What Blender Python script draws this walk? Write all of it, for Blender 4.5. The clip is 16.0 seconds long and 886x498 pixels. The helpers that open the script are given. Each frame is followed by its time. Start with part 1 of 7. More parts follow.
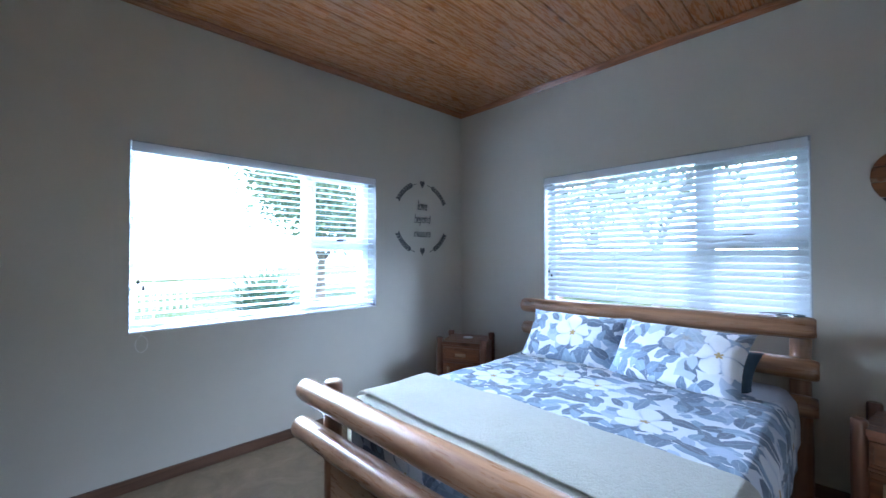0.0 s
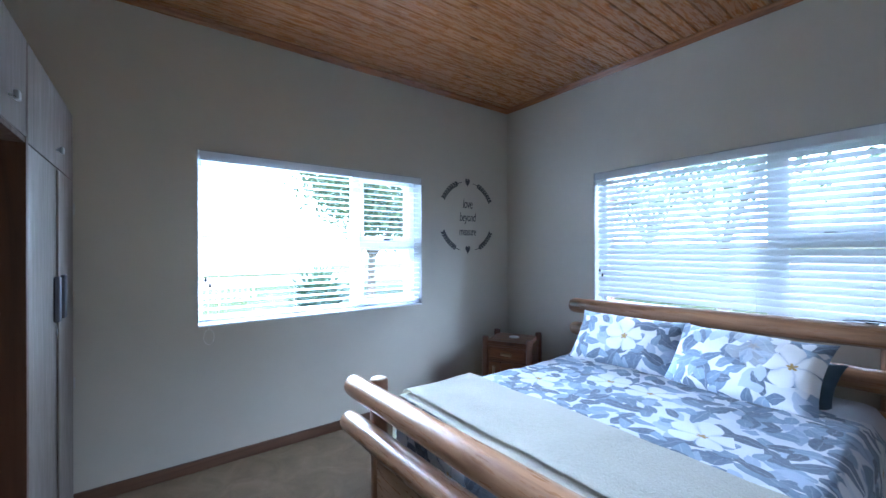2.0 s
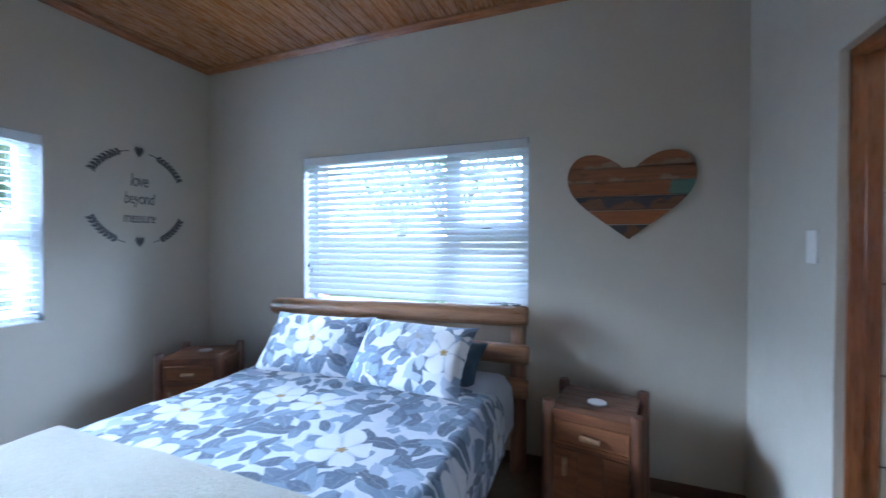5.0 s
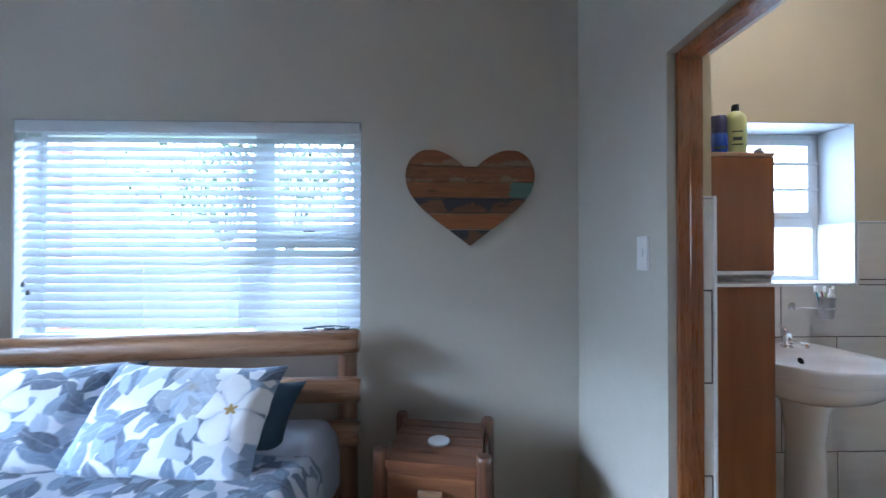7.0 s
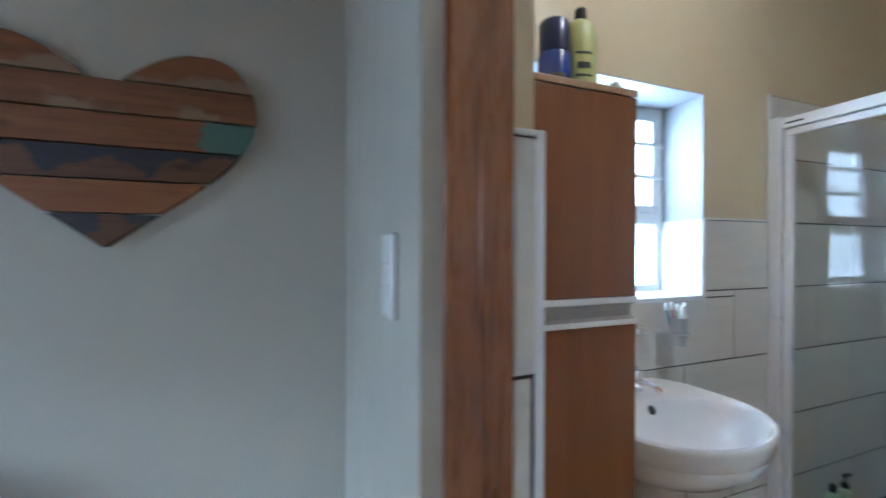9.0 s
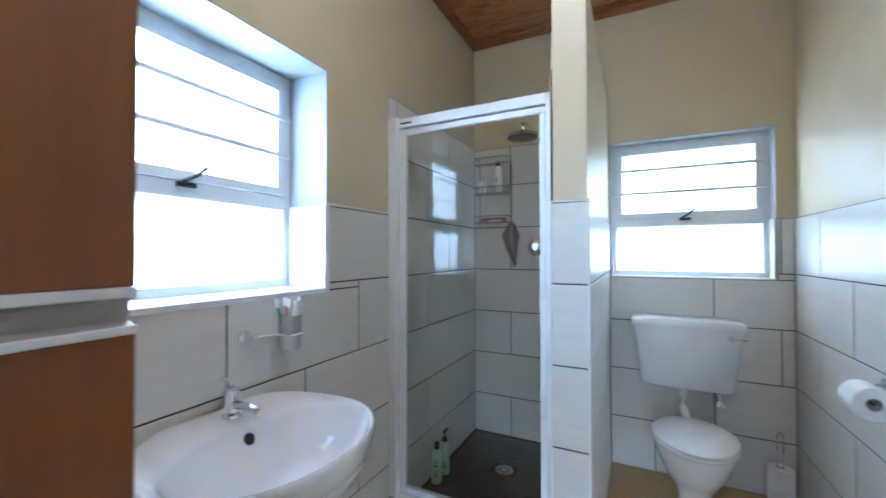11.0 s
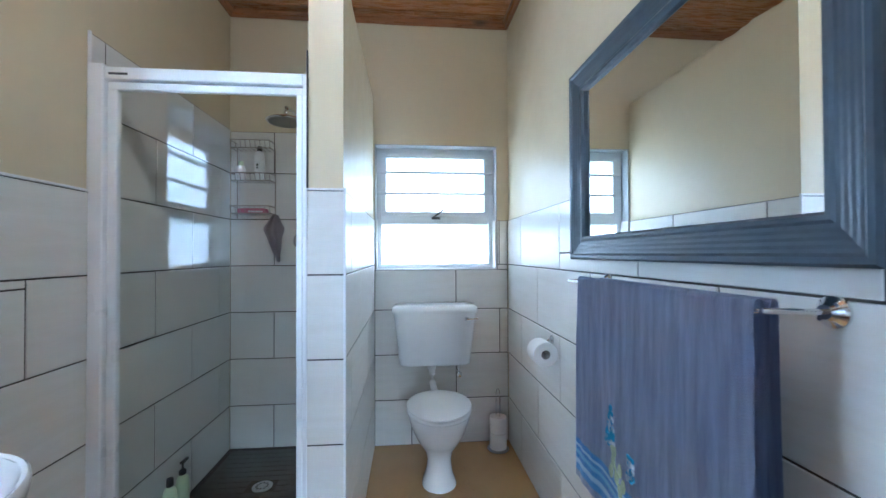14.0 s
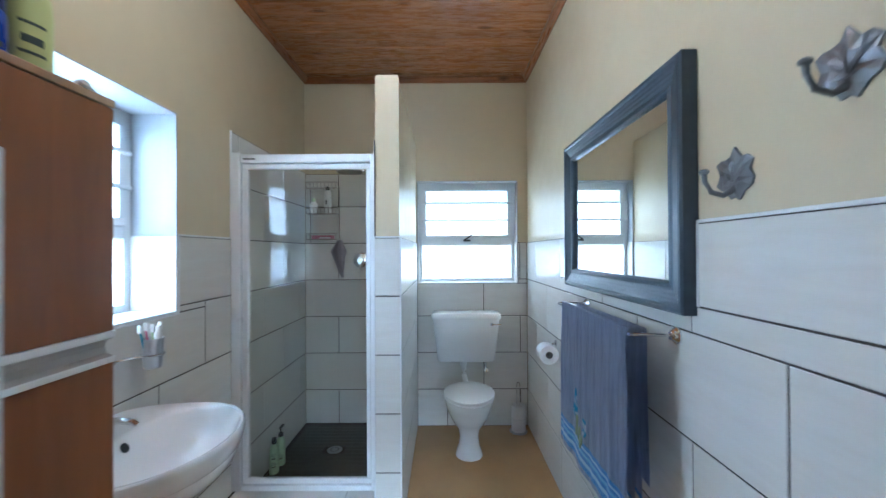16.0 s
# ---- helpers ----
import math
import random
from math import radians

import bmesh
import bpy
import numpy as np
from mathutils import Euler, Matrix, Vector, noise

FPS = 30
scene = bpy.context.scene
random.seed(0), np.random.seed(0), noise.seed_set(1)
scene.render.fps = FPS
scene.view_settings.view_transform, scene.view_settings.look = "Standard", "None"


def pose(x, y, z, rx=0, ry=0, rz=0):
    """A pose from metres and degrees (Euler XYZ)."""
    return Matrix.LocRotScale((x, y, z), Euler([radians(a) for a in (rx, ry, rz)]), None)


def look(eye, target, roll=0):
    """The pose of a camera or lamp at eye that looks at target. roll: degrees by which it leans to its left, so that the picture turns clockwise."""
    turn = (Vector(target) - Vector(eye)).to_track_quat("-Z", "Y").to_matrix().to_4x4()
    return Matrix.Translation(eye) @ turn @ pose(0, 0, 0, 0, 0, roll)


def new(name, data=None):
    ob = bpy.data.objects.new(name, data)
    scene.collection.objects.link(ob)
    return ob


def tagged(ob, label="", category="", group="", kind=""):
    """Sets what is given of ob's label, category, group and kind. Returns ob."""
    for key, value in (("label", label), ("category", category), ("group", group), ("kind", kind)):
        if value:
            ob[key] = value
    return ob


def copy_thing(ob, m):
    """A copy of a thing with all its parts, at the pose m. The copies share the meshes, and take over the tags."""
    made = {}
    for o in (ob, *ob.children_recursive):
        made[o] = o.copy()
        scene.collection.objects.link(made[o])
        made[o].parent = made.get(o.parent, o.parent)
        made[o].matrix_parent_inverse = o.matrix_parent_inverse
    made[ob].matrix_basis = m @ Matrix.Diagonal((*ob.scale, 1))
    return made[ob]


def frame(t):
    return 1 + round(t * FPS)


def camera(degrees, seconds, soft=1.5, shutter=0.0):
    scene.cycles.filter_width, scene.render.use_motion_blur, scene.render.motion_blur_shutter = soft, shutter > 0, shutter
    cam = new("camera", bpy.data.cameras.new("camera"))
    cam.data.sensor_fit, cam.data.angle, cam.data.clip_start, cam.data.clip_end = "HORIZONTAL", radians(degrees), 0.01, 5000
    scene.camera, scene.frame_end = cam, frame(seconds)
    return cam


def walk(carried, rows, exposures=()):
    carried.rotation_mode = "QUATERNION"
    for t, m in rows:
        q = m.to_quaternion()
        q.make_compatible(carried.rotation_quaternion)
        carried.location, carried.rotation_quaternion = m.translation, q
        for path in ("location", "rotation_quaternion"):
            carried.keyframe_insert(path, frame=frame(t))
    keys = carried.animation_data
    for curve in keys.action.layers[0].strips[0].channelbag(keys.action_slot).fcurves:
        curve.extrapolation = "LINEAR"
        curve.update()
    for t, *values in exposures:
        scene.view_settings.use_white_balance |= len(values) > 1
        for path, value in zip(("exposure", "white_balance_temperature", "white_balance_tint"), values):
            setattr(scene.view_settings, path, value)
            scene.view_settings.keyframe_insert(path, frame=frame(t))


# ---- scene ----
cam = camera(97.7, 16.0, shutter=0.5)
EXPO, SKY, SUN, BATHN, BATHE, BEDW, BEDN, HAZE = [(0.0, 2.33, 5100, 10.0), (5.2, 2.28, 5100, 10.0), (7.5, 2.41, 5150, 9.0), (8.6, 2.55, 5100, 5.0), (9.2, 2.55, 5050, 4.0), (10.0, 2.5, 5050, 4.0), (12.5, 2.84, 4850, 7.0), (16.0, 2.55, 4900, 3.0)], 0.09, 2.6, 2.6, 2.2, 1350.0, 230.0, 3.6
PATH = [
    (0, (1.401, 2.088, 1.329), (-0.042, 3.473, 1.356), -0.1),
    (0.5, (1.433, 2.061, 1.356), (-0.078, 3.371, 1.363), -0.2),
    (1, (1.453, 2.053, 1.376), (-0.103, 3.31, 1.373), -0.2),
    (1.5, (1.436, 2.055, 1.368), (-0.149, 3.275, 1.375), -0.1),
    (2, (1.418, 2.11, 1.361), (-0.185, 3.305, 1.363), -0.2),
    (2.5, (1.386, 2.245, 1.319), (-0.248, 3.399, 1.34), -0.2),
    (3, (1.437, 2.335, 1.325), (-0.139, 3.566, 1.341), 0.0),
    (3.5, (1.507, 2.419, 1.321), (0.084, 3.824, 1.332), -0.0),
    (4, (1.629, 2.573, 1.343), (0.347, 4.108, 1.335), -0.1),
    (4.5, (1.612, 2.626, 1.335), (0.615, 4.36, 1.318), -0.1),
    (5, (1.617, 2.704, 1.347), (0.911, 4.575, 1.32), 0.1),
    (5.2, (1.613, 2.718, 1.345), (1.018, 4.626, 1.321), 0.1),
    (7.3, (1.642, 3.316, 1.341), (1.72, 5.314, 1.36), 0.2),
    (7.5, (1.669, 3.432, 1.345), (1.749, 5.43, 1.365), 0.3),
    (8, (1.81, 3.665, 1.362), (1.94, 5.661, 1.355), 0.4),
    (8.5, (2.053, 3.86, 1.38), (2.418, 5.826, 1.373), 0.2),
    (9, (2.276, 3.989, 1.379), (2.967, 5.865, 1.371), 0.2),
    (9.5, (2.433, 4.082, 1.366), (3.524, 5.758, 1.371), 0.3),
    (10, (2.538, 4.105, 1.353), (3.968, 5.503, 1.342), 0.5),
    (10.2, (2.587, 4.115, 1.348), (4.118, 5.405, 1.345), 0.4),
    (12.3, (2.847, 3.968, 1.253), (4.818, 4.305, 1.271), -0.1),
    (12.5, (2.867, 3.968, 1.25), (4.851, 4.219, 1.263), -0.0),
    (13, (2.876, 3.978, 1.241), (4.875, 4.036, 1.257), -0.0),
    (13.5, (2.861, 3.981, 1.24), (4.858, 3.875, 1.257), -0.1),
    (14, (2.784, 3.99, 1.273), (4.776, 3.812, 1.298), -0.2),
    (14.5, (2.661, 4.002, 1.306), (4.653, 3.825, 1.327), -0.2),
    (15, (2.542, 4.014, 1.338), (4.537, 3.875, 1.361), -0.3),
    (15.5, (2.401, 4.014, 1.385), (4.4, 3.939, 1.396), -0.3),
    (16, (2.207, 3.993, 1.427), (4.207, 3.998, 1.441), -0.3),
]
walk(cam, [(t, look(eye, target, roll)) for t, eye, target, roll in PATH], exposures=EXPO)

# ---- world, sun and window light ----
world = bpy.data.worlds.new("sky")
scene.world = world
world.use_nodes = True
wn = world.node_tree
sky = wn.nodes.new("ShaderNodeTexSky")
sky.sky_type = 'NISHITA'
sky.sun_disc = False
sky.sun_elevation = radians(52)
sky.sun_rotation = radians(115)
sky.air_density, sky.dust_density = 1.0, 1.5
wn.nodes["Background"].inputs["Strength"].default_value = SKY
wn.links.new(sky.outputs[0], wn.nodes["Background"].inputs[0])

# glowing sheet added west and north, far beyond the garden, for level light indoors
haze = bpy.data.materials.new("bright_sky")
haze.use_nodes = True
em = haze.node_tree.nodes.new("ShaderNodeEmission")
em.inputs[0].default_value, em.inputs[1].default_value = (0.80, 0.91, 1.0, 1), HAZE
haze.node_tree.links.new(em.outputs[0], haze.node_tree.nodes["Material Output"].inputs[0])
bm = bmesh.new()
ends = []
for k in range(25):
    a = radians(75 + 150 * k / 24)
    ends.append([bm.verts.new((90 * math.cos(a), 90 * math.sin(a), z)) for z in (-1.0, 42.0)])
for p, q in zip(ends, ends[1:]):
    bm.faces.new((p[0], q[0], q[1], p[1]))
me = bpy.data.meshes.new("backdrop")
bm.to_mesh(me)
bm.free()
me.materials.append(haze)
tagged(new("backdrop", me), "plain glowing backdrop as bright sky beyond the garden", "sky", kind="structure")

sun = new("sun", bpy.data.lights.new("sun", 'SUN'))
sun.data.energy, sun.data.angle, sun.data.color = SUN, radians(0.6), (1.0, 0.95, 0.88)
sun.matrix_world = look((30, -14, 42), (0, 0, 0))


def window_lamp(name, x, y, z, target, w, h, watts, colour):
    lamp = new(name, bpy.data.lights.new(name, 'AREA'))
    lamp.data.shape, lamp.data.size, lamp.data.size_y = 'RECTANGLE', w, h
    lamp.data.energy, lamp.data.color = watts, colour
    lamp.matrix_world = look((x, y, z), target)
    return lamp


BULB, LAMP = 3.2, (3.35, 4.27)                 # the bathroom's ceiling light


# ---- plan ----
WX, EX, NY, SY = -1.53, 2.403, 5.18, 1.15      # bedroom faces
FLOOR = -0.06                                   # bedroom floor
CORN = 2.834                                    # underside of the cornice
CEIL = CORN + 0.035
BW, BE, BN, BS = 2.565, 5.39, 5.133, 3.312       # bathroom tile faces
T = 0.008                                       # tile thickness
LIN = 2.02                                      # lintel
WWIN = (2.33, 4.07, 0.86, 2.015)                # west window: y0, y1, z0, z1
NWIN = (-0.50, 1.265, 0.87, 2.02)               # north window: x0, x1
BNWIN = (3.02, 3.865, 1.172, 2.028)             # bathroom north window
BEWIN = (3.385, 4.214, 1.165, 2.01)             # bathroom east window
DOOR = (3.55, 4.408, 2.0)                        # doorway: y0, y1, head
LIGHT_DOOR = (2.20, 3.00)                             # unseen opening added in the east wall to light the west wall


# ---- materials ----
def nodes_of(name):
    m = bpy.data.materials.new(name)
    m.use_nodes = True
    nt = m.node_tree
    return m, nt, nt.nodes["Principled BSDF"]


def coords(nt, scale=(1, 1, 1), rot=(0, 0, 0), kind="Object", loc=(0, 0, 0)):
    tc = nt.nodes.new("ShaderNodeTexCoord")
    mp = nt.nodes.new("ShaderNodeMapping")
    mp.inputs["Scale"].default_value = scale
    mp.inputs["Rotation"].default_value = rot
    mp.inputs["Location"].default_value = loc
    if kind == "World":
        g = nt.nodes.new("ShaderNodeNewGeometry")
        nt.links.new(g.outputs["Position"], mp.inputs[0])
    else:
        nt.links.new(tc.outputs[kind], mp.inputs[0])
    return mp.outputs[0]


def tex_noise(nt, vec, scale, detail=4, rough=0.55, dist=0.0):
    n = nt.nodes.new("ShaderNodeTexNoise")
    n.inputs["Scale"].default_value, n.inputs["Detail"].default_value = scale, detail
    n.inputs["Roughness"].default_value, n.inputs["Distortion"].default_value = rough, dist
    nt.links.new(vec, n.inputs["Vector"])
    return n.outputs["Fac"]


def ramp(nt, fac, stops, interp='LINEAR'):
    r = nt.nodes.new("ShaderNodeValToRGB")
    r.color_ramp.interpolation = interp
    e = r.color_ramp.elements
    while len(e) < len(stops):
        e.new(0.5)
    for k, (p, c) in zip(e, stops):
        k.position = p
        k.color = (*c, 1) if len(c) == 3 else c
    nt.links.new(fac, r.inputs[0])
    return r.outputs[0]


def mixc(nt, fac, a, b, mode='MIX'):
    m = nt.nodes.new("ShaderNodeMix")
    m.data_type, m.blend_type = 'RGBA', mode
    for sock, v in ((m.inputs[0], fac), (m.inputs[6], a), (m.inputs[7], b)):
        if isinstance(v, (int, float)):
            sock.default_value = v
        elif isinstance(v, tuple):
            sock.default_value = (*v, 1)
        else:
            nt.links.new(v, sock)
    return m.outputs[2]


def maths(nt, op, a, b=None):
    m = nt.nodes.new("ShaderNodeMath")
    m.operation = op
    for i, v in enumerate((a, b)):
        if v is None:
            continue
        if isinstance(v, (int, float)):
            m.inputs[i].default_value = v
        else:
            nt.links.new(v, m.inputs[i])
    return m.outputs[0]


def bump(nt, b, height, strength, dist=0.002):
    n = nt.nodes.new("ShaderNodeBump")
    n.inputs["Strength"].default_value, n.inputs["Distance"].default_value = strength, dist
    nt.links.new(height, n.inputs["Height"])
    nt.links.new(n.outputs[0], b.inputs["Normal"])


def plain(name, col, rough=0.5, metal=0.0, var=0.12, scale=6.0, fine=60.0, relief=0.15, dist=0.001, coat=0.0):
    """Paint, plastic, metal or ceramic with broad and fine variation."""
    m, nt, b = nodes_of(name)
    v = coords(nt, kind="World")
    broad, small = tex_noise(nt, v, scale), tex_noise(nt, v, fine, 3)
    lo = tuple(c * (1 - var) for c in col)
    hi = tuple(min(1, c * (1 + var)) for c in col)
    c = mixc(nt, broad, lo, hi)
    c = mixc(nt, maths(nt, 'MULTIPLY', small, var), c, lo)
    nt.links.new(c, b.inputs["Base Color"])
    nt.links.new(ramp(nt, broad, [(0.3, (rough * 0.88,) * 3), (0.7, (min(1, rough * 1.12),) * 3)]), b.inputs["Roughness"])
    b.inputs["Metallic"].default_value = metal
    b.inputs["Coat Weight"].default_value = coat
    if relief:
        bump(nt, b, small, relief, dist)
    return m


def wall_paint(name, col, rough=0.5):
    m, nt, b = nodes_of(name)
    v = coords(nt, kind="World")
    broad, mid, fine = tex_noise(nt, v, 1.3, 3), tex_noise(nt, v, 9, 4), tex_noise(nt, v, 240, 2)
    c = mixc(nt, broad, tuple(x * 0.94 for x in col), tuple(x * 1.04 for x in col))
    c = mixc(nt, ramp(nt, mid, [(0.35, (0, 0, 0)), (0.75, (0.25, 0.25, 0.25))]), c, tuple(x * 0.9 for x in col))
    nt.links.new(c, b.inputs["Base Color"])
    nt.links.new(ramp(nt, mid, [(0.3, (rough * 0.85,) * 3), (0.7, (rough * 1.1,) * 3)]), b.inputs["Roughness"])
    h = maths(nt, 'ADD', maths(nt, 'MULTIPLY', mid, 0.9), maths(nt, 'MULTIPLY', fine, 0.12))
    bump(nt, b, h, 0.35, 0.004)
    return m


def wood(name, light, dark, along='x', rough=0.4, knots=True, scale=1.0, coat=0.2, rand=0.5, world_space=False):
    """Grained wood, the grain along one local axis, each piece a little different."""
    m, nt, b = nodes_of(name)
    s = {'x': (1.2, 14, 14), 'y': (14, 1.2, 14), 'z': (14, 14, 1.2)}[along]
    info = nt.nodes.new("ShaderNodeObjectInfo")
    geo = nt.nodes.new("ShaderNodeNewGeometry")
    seed = maths(nt, 'ADD', info.outputs["Random"], geo.outputs["Random Per Island"])
    base = coords(nt, tuple(x * scale for x in s), kind="World" if world_space else "Object")
    add = nt.nodes.new("ShaderNodeVectorMath")
    add.operation = 'ADD'
    comb = nt.nodes.new("ShaderNodeCombineXYZ")
    big = maths(nt, 'MULTIPLY', seed, 37.0)
    for k in range(3):
        nt.links.new(big, comb.inputs[k])
    nt.links.new(base, add.inputs[0])
    nt.links.new(comb.outputs[0], add.inputs[1])
    v = add.outputs[0]
    grain = tex_noise(nt, v, 1.6, 6, 0.6, 1.2)
    fine = tex_noise(nt, v, 7.0, 3, 0.6, 0.3)
    mid = tuple((a + c) / 2 for a, c in zip(light, dark))
    c = ramp(nt, grain, [(0.32, dark), (0.48, mid), (0.68, light)])
    c = mixc(nt, maths(nt, 'MULTIPLY', fine, 0.35), c, dark)
    tone = ramp(nt, maths(nt, 'FRACT', maths(nt, 'MULTIPLY', seed, 5.31)), [(0.0, (1 - 0.45 * rand,) * 3), (1.0, (1 + 0.0 * rand,) * 3)])
    c = mixc(nt, 1.0, c, tone, 'MULTIPLY')
    if knots:
        kv = coords(nt, tuple((2.6 if x < 5 else 7.0) * scale for x in s), kind="World" if world_space else "Object")
        a2 = nt.nodes.new("ShaderNodeVectorMath")
        a2.operation = 'ADD'
        nt.links.new(kv, a2.inputs[0])
        nt.links.new(comb.outputs[0], a2.inputs[1])
        vor = nt.nodes.new("ShaderNodeTexVoronoi")
        vor.inputs["Scale"].default_value = 1.0
        nt.links.new(a2.outputs[0], vor.inputs["Vector"])
        k = ramp(nt, vor.outputs["Distance"], [(0.05, (1, 1, 1)), (0.17, (0, 0, 0))])
        c = mixc(nt, maths(nt, 'MULTIPLY', k, 0.8), c, tuple(x * 0.35 for x in dark))
    nt.links.new(c, b.inputs["Base Color"])
    nt.links.new(ramp(nt, fine, [(0.3, (rough * 0.8,) * 3), (0.7, (rough * 1.2,) * 3)]), b.inputs["Roughness"])
    b.inputs["Coat Weight"].default_value, b.inputs["Coat Roughness"].default_value = coat, 0.15
    bump(nt, b, grain, 0.2, 0.001)
    return m


M = {}
M["wall"] = wall_paint("bedroom_paint", (0.53, 0.505, 0.44), 0.36)
M["bwall"] = wall_paint("bathroom_paint", (0.60, 0.515, 0.345), 0.42)
M["pale"] = wall_paint("reveal_paint", (0.42, 0.44, 0.46), 0.45)
M["outside"] = wall_paint("outside_plaster", (0.6, 0.56, 0.5), 0.7)
M["ceiling"] = wood("varnished_pine_boards", (0.50, 0.215, 0.078), (0.34, 0.13, 0.044), 'y', 0.28, True, 1.0, 0.35, 0.55, True)
M["cornice"] = wood("varnished_cornice", (0.40, 0.16, 0.055), (0.17, 0.06, 0.02), 'y', 0.3, True, 1.0, 0.4, 0.3, True)
M["log"] = wood("varnished_log", (0.41, 0.23, 0.125), (0.19, 0.09, 0.045), 'x', 0.3, True, 0.8, 0.5, 0.5)
M["logz"] = wood("varnished_post", (0.36, 0.19, 0.105), (0.17, 0.08, 0.042), 'z', 0.34, True, 0.8, 0.4, 0.5)
M["endgrain"] = plain("log_end", (0.36, 0.25, 0.16), 0.4, var=0.3, scale=40)
M["stand"] = wood("bedside_wood", (0.26, 0.105, 0.05), (0.10, 0.038, 0.02), 'x', 0.34, True, 1.0, 0.4, 0.5)
M["standz"] = wood("bedside_post", (0.20, 0.085, 0.045), (0.075, 0.03, 0.018), 'z', 0.34, True, 1.0, 0.4, 0.4)
M["standf"] = wood("bedside_front", (0.33, 0.14, 0.06), (0.15, 0.055, 0.025), 'x', 0.34, True, 1.0, 0.4, 0.5)
M["peg"] = wood("peeled_peg", (0.55, 0.36, 0.22), (0.33, 0.19, 0.1), 'x', 0.4, False, 1.0, 0.2, 0.3)
M["frame"] = wood("door_frame_wood", (0.36, 0.13, 0.04), (0.19, 0.062, 0.018), 'z', 0.3, False, 2.0, 0.5, 0.2)
M["cabinet"] = wood("cabinet_board", (0.27, 0.095, 0.023), (0.20, 0.065, 0.014), 'z', 0.4, False, 0.6, 0.15, 0.2)
M["wardrobe"] = wood("wardrobe_board", (0.24, 0.205, 0.18), (0.18, 0.155, 0.135), 'z', 0.45, False, 0.6, 0.1, 0.2)
M["warddark"] = wood("wardrobe_inside", (0.12, 0.05, 0.025), (0.06, 0.025, 0.012), 'z', 0.5, False, 0.6, 0.0, 0.2)
M["skirting"] = wood("skirting_wood", (0.16, 0.085, 0.05), (0.08, 0.04, 0.025), 'y', 0.4, False, 0.8, 0.1, 0.2, True)
M["slat"] = plain("white_slat", (0.80, 0.82, 0.85), 0.35, var=0.03, relief=0.0)
nt = M["slat"].node_tree
tl = nt.nodes.new("ShaderNodeBsdfTranslucent")
tl.inputs[0].default_value = (0.84, 0.87, 0.92, 1)
mx = nt.nodes.new("ShaderNodeMixShader")
mx.inputs[0].default_value = 0.34
nt.links.new(nt.nodes["Principled BSDF"].outputs[0], mx.inputs[1])
nt.links.new(tl.outputs[0], mx.inputs[2])
nt.links.new(mx.outputs[0], nt.nodes["Material Output"].inputs[0])
M["alu"] = plain("white_aluminium", (0.74, 0.77, 0.80), 0.32, var=0.04, relief=0.05)
M["upvc"] = plain("white_frame", (0.80, 0.81, 0.82), 0.3, var=0.04, relief=0.05)
M["ceramic"] = plain("white_ceramic", (0.80, 0.81, 0.81), 0.12, var=0.03, relief=0.0, coat=0.6)
M["seat"] = plain("white_plastic_seat", (0.82, 0.83, 0.83), 0.22, var=0.03, relief=0.0)
M["chrome"] = plain("chrome", (0.75, 0.76, 0.78), 0.12, 1.0, var=0.06, relief=0.0)
M["steel"] = plain("brushed_steel", (0.55, 0.56, 0.57), 0.3, 1.0, var=0.1, relief=0.05)
M["gunmetal"] = plain("dark_metal", (0.10, 0.11, 0.14), 0.45, 0.6, var=0.2, relief=0.05)
M["rust"] = plain("tarnished_wire", (0.34, 0.31, 0.28), 0.45, 0.5, var=0.3, relief=0.1)
M["pewter"] = plain("pewter", (0.20, 0.205, 0.22), 0.42, 0.75, var=0.25, scale=50, relief=0.5, dist=0.003)
M["dark"] = plain("dark_plastic", (0.02, 0.02, 0.022), 0.4, var=0.2)
M["decal"] = plain("grey_vinyl", (0.055, 0.06, 0.07), 0.5, var=0.1, relief=0.0)
M["white"] = plain("white_plastic", (0.8, 0.8, 0.79), 0.35, var=0.03, relief=0.0)
M["grout"] = plain("dark_grout", (0.055, 0.048, 0.043), 0.8, var=0.2)
M["trim"] = plain("white_tile_trim", (0.76, 0.77, 0.78), 0.35, var=0.04, relief=0.0)
M["paper"] = plain("toilet_paper", (0.82, 0.82, 0.81), 0.85, var=0.04, fine=200, relief=0.4)
M["card"] = plain("cardboard_core", (0.35, 0.33, 0.31), 0.8)
M["mirror_frame"] = plain("blue_grey_frame", (0.055, 0.075, 0.10), 0.4, 0.2, var=0.35, scale=30, relief=0.5, dist=0.002)
M["green"] = plain("pale_green_bottle", (0.56, 0.70, 0.46), 0.35, var=0.06, relief=0.0)
M["lime"] = plain("olive_bottle", (0.50, 0.53, 0.22), 0.35, var=0.06, relief=0.0)
M["blue"] = plain("blue_jar", (0.02, 0.06, 0.32), 0.28, var=0.1, relief=0.0)
M["navy"] = plain("navy_lid", (0.012, 0.02, 0.09), 0.3, var=0.1, relief=0.0)
M["teal"] = plain("teal_tube", (0.05, 0.30, 0.42), 0.35, var=0.1, relief=0.0)
M["pink"] = plain("pink_pack", (0.55, 0.16, 0.25), 0.45, var=0.2, scale=40)
M["label"] = plain("label_ink", (0.03, 0.05, 0.04), 0.5, var=0.1, relief=0.0)
M["sheet"] = plain("white_sheet", (0.66, 0.68, 0.74), 0.8, var=0.05, fine=300, relief=0.3)
M["bluepillow"] = plain("slate_pillow", (0.035, 0.06, 0.085), 0.8, var=0.15, fine=300, relief=0.3)
M["cloth"] = plain("grey_washcloth", (0.36, 0.33, 0.36), 0.9, var=0.15, fine=250, relief=0.6, dist=0.002)
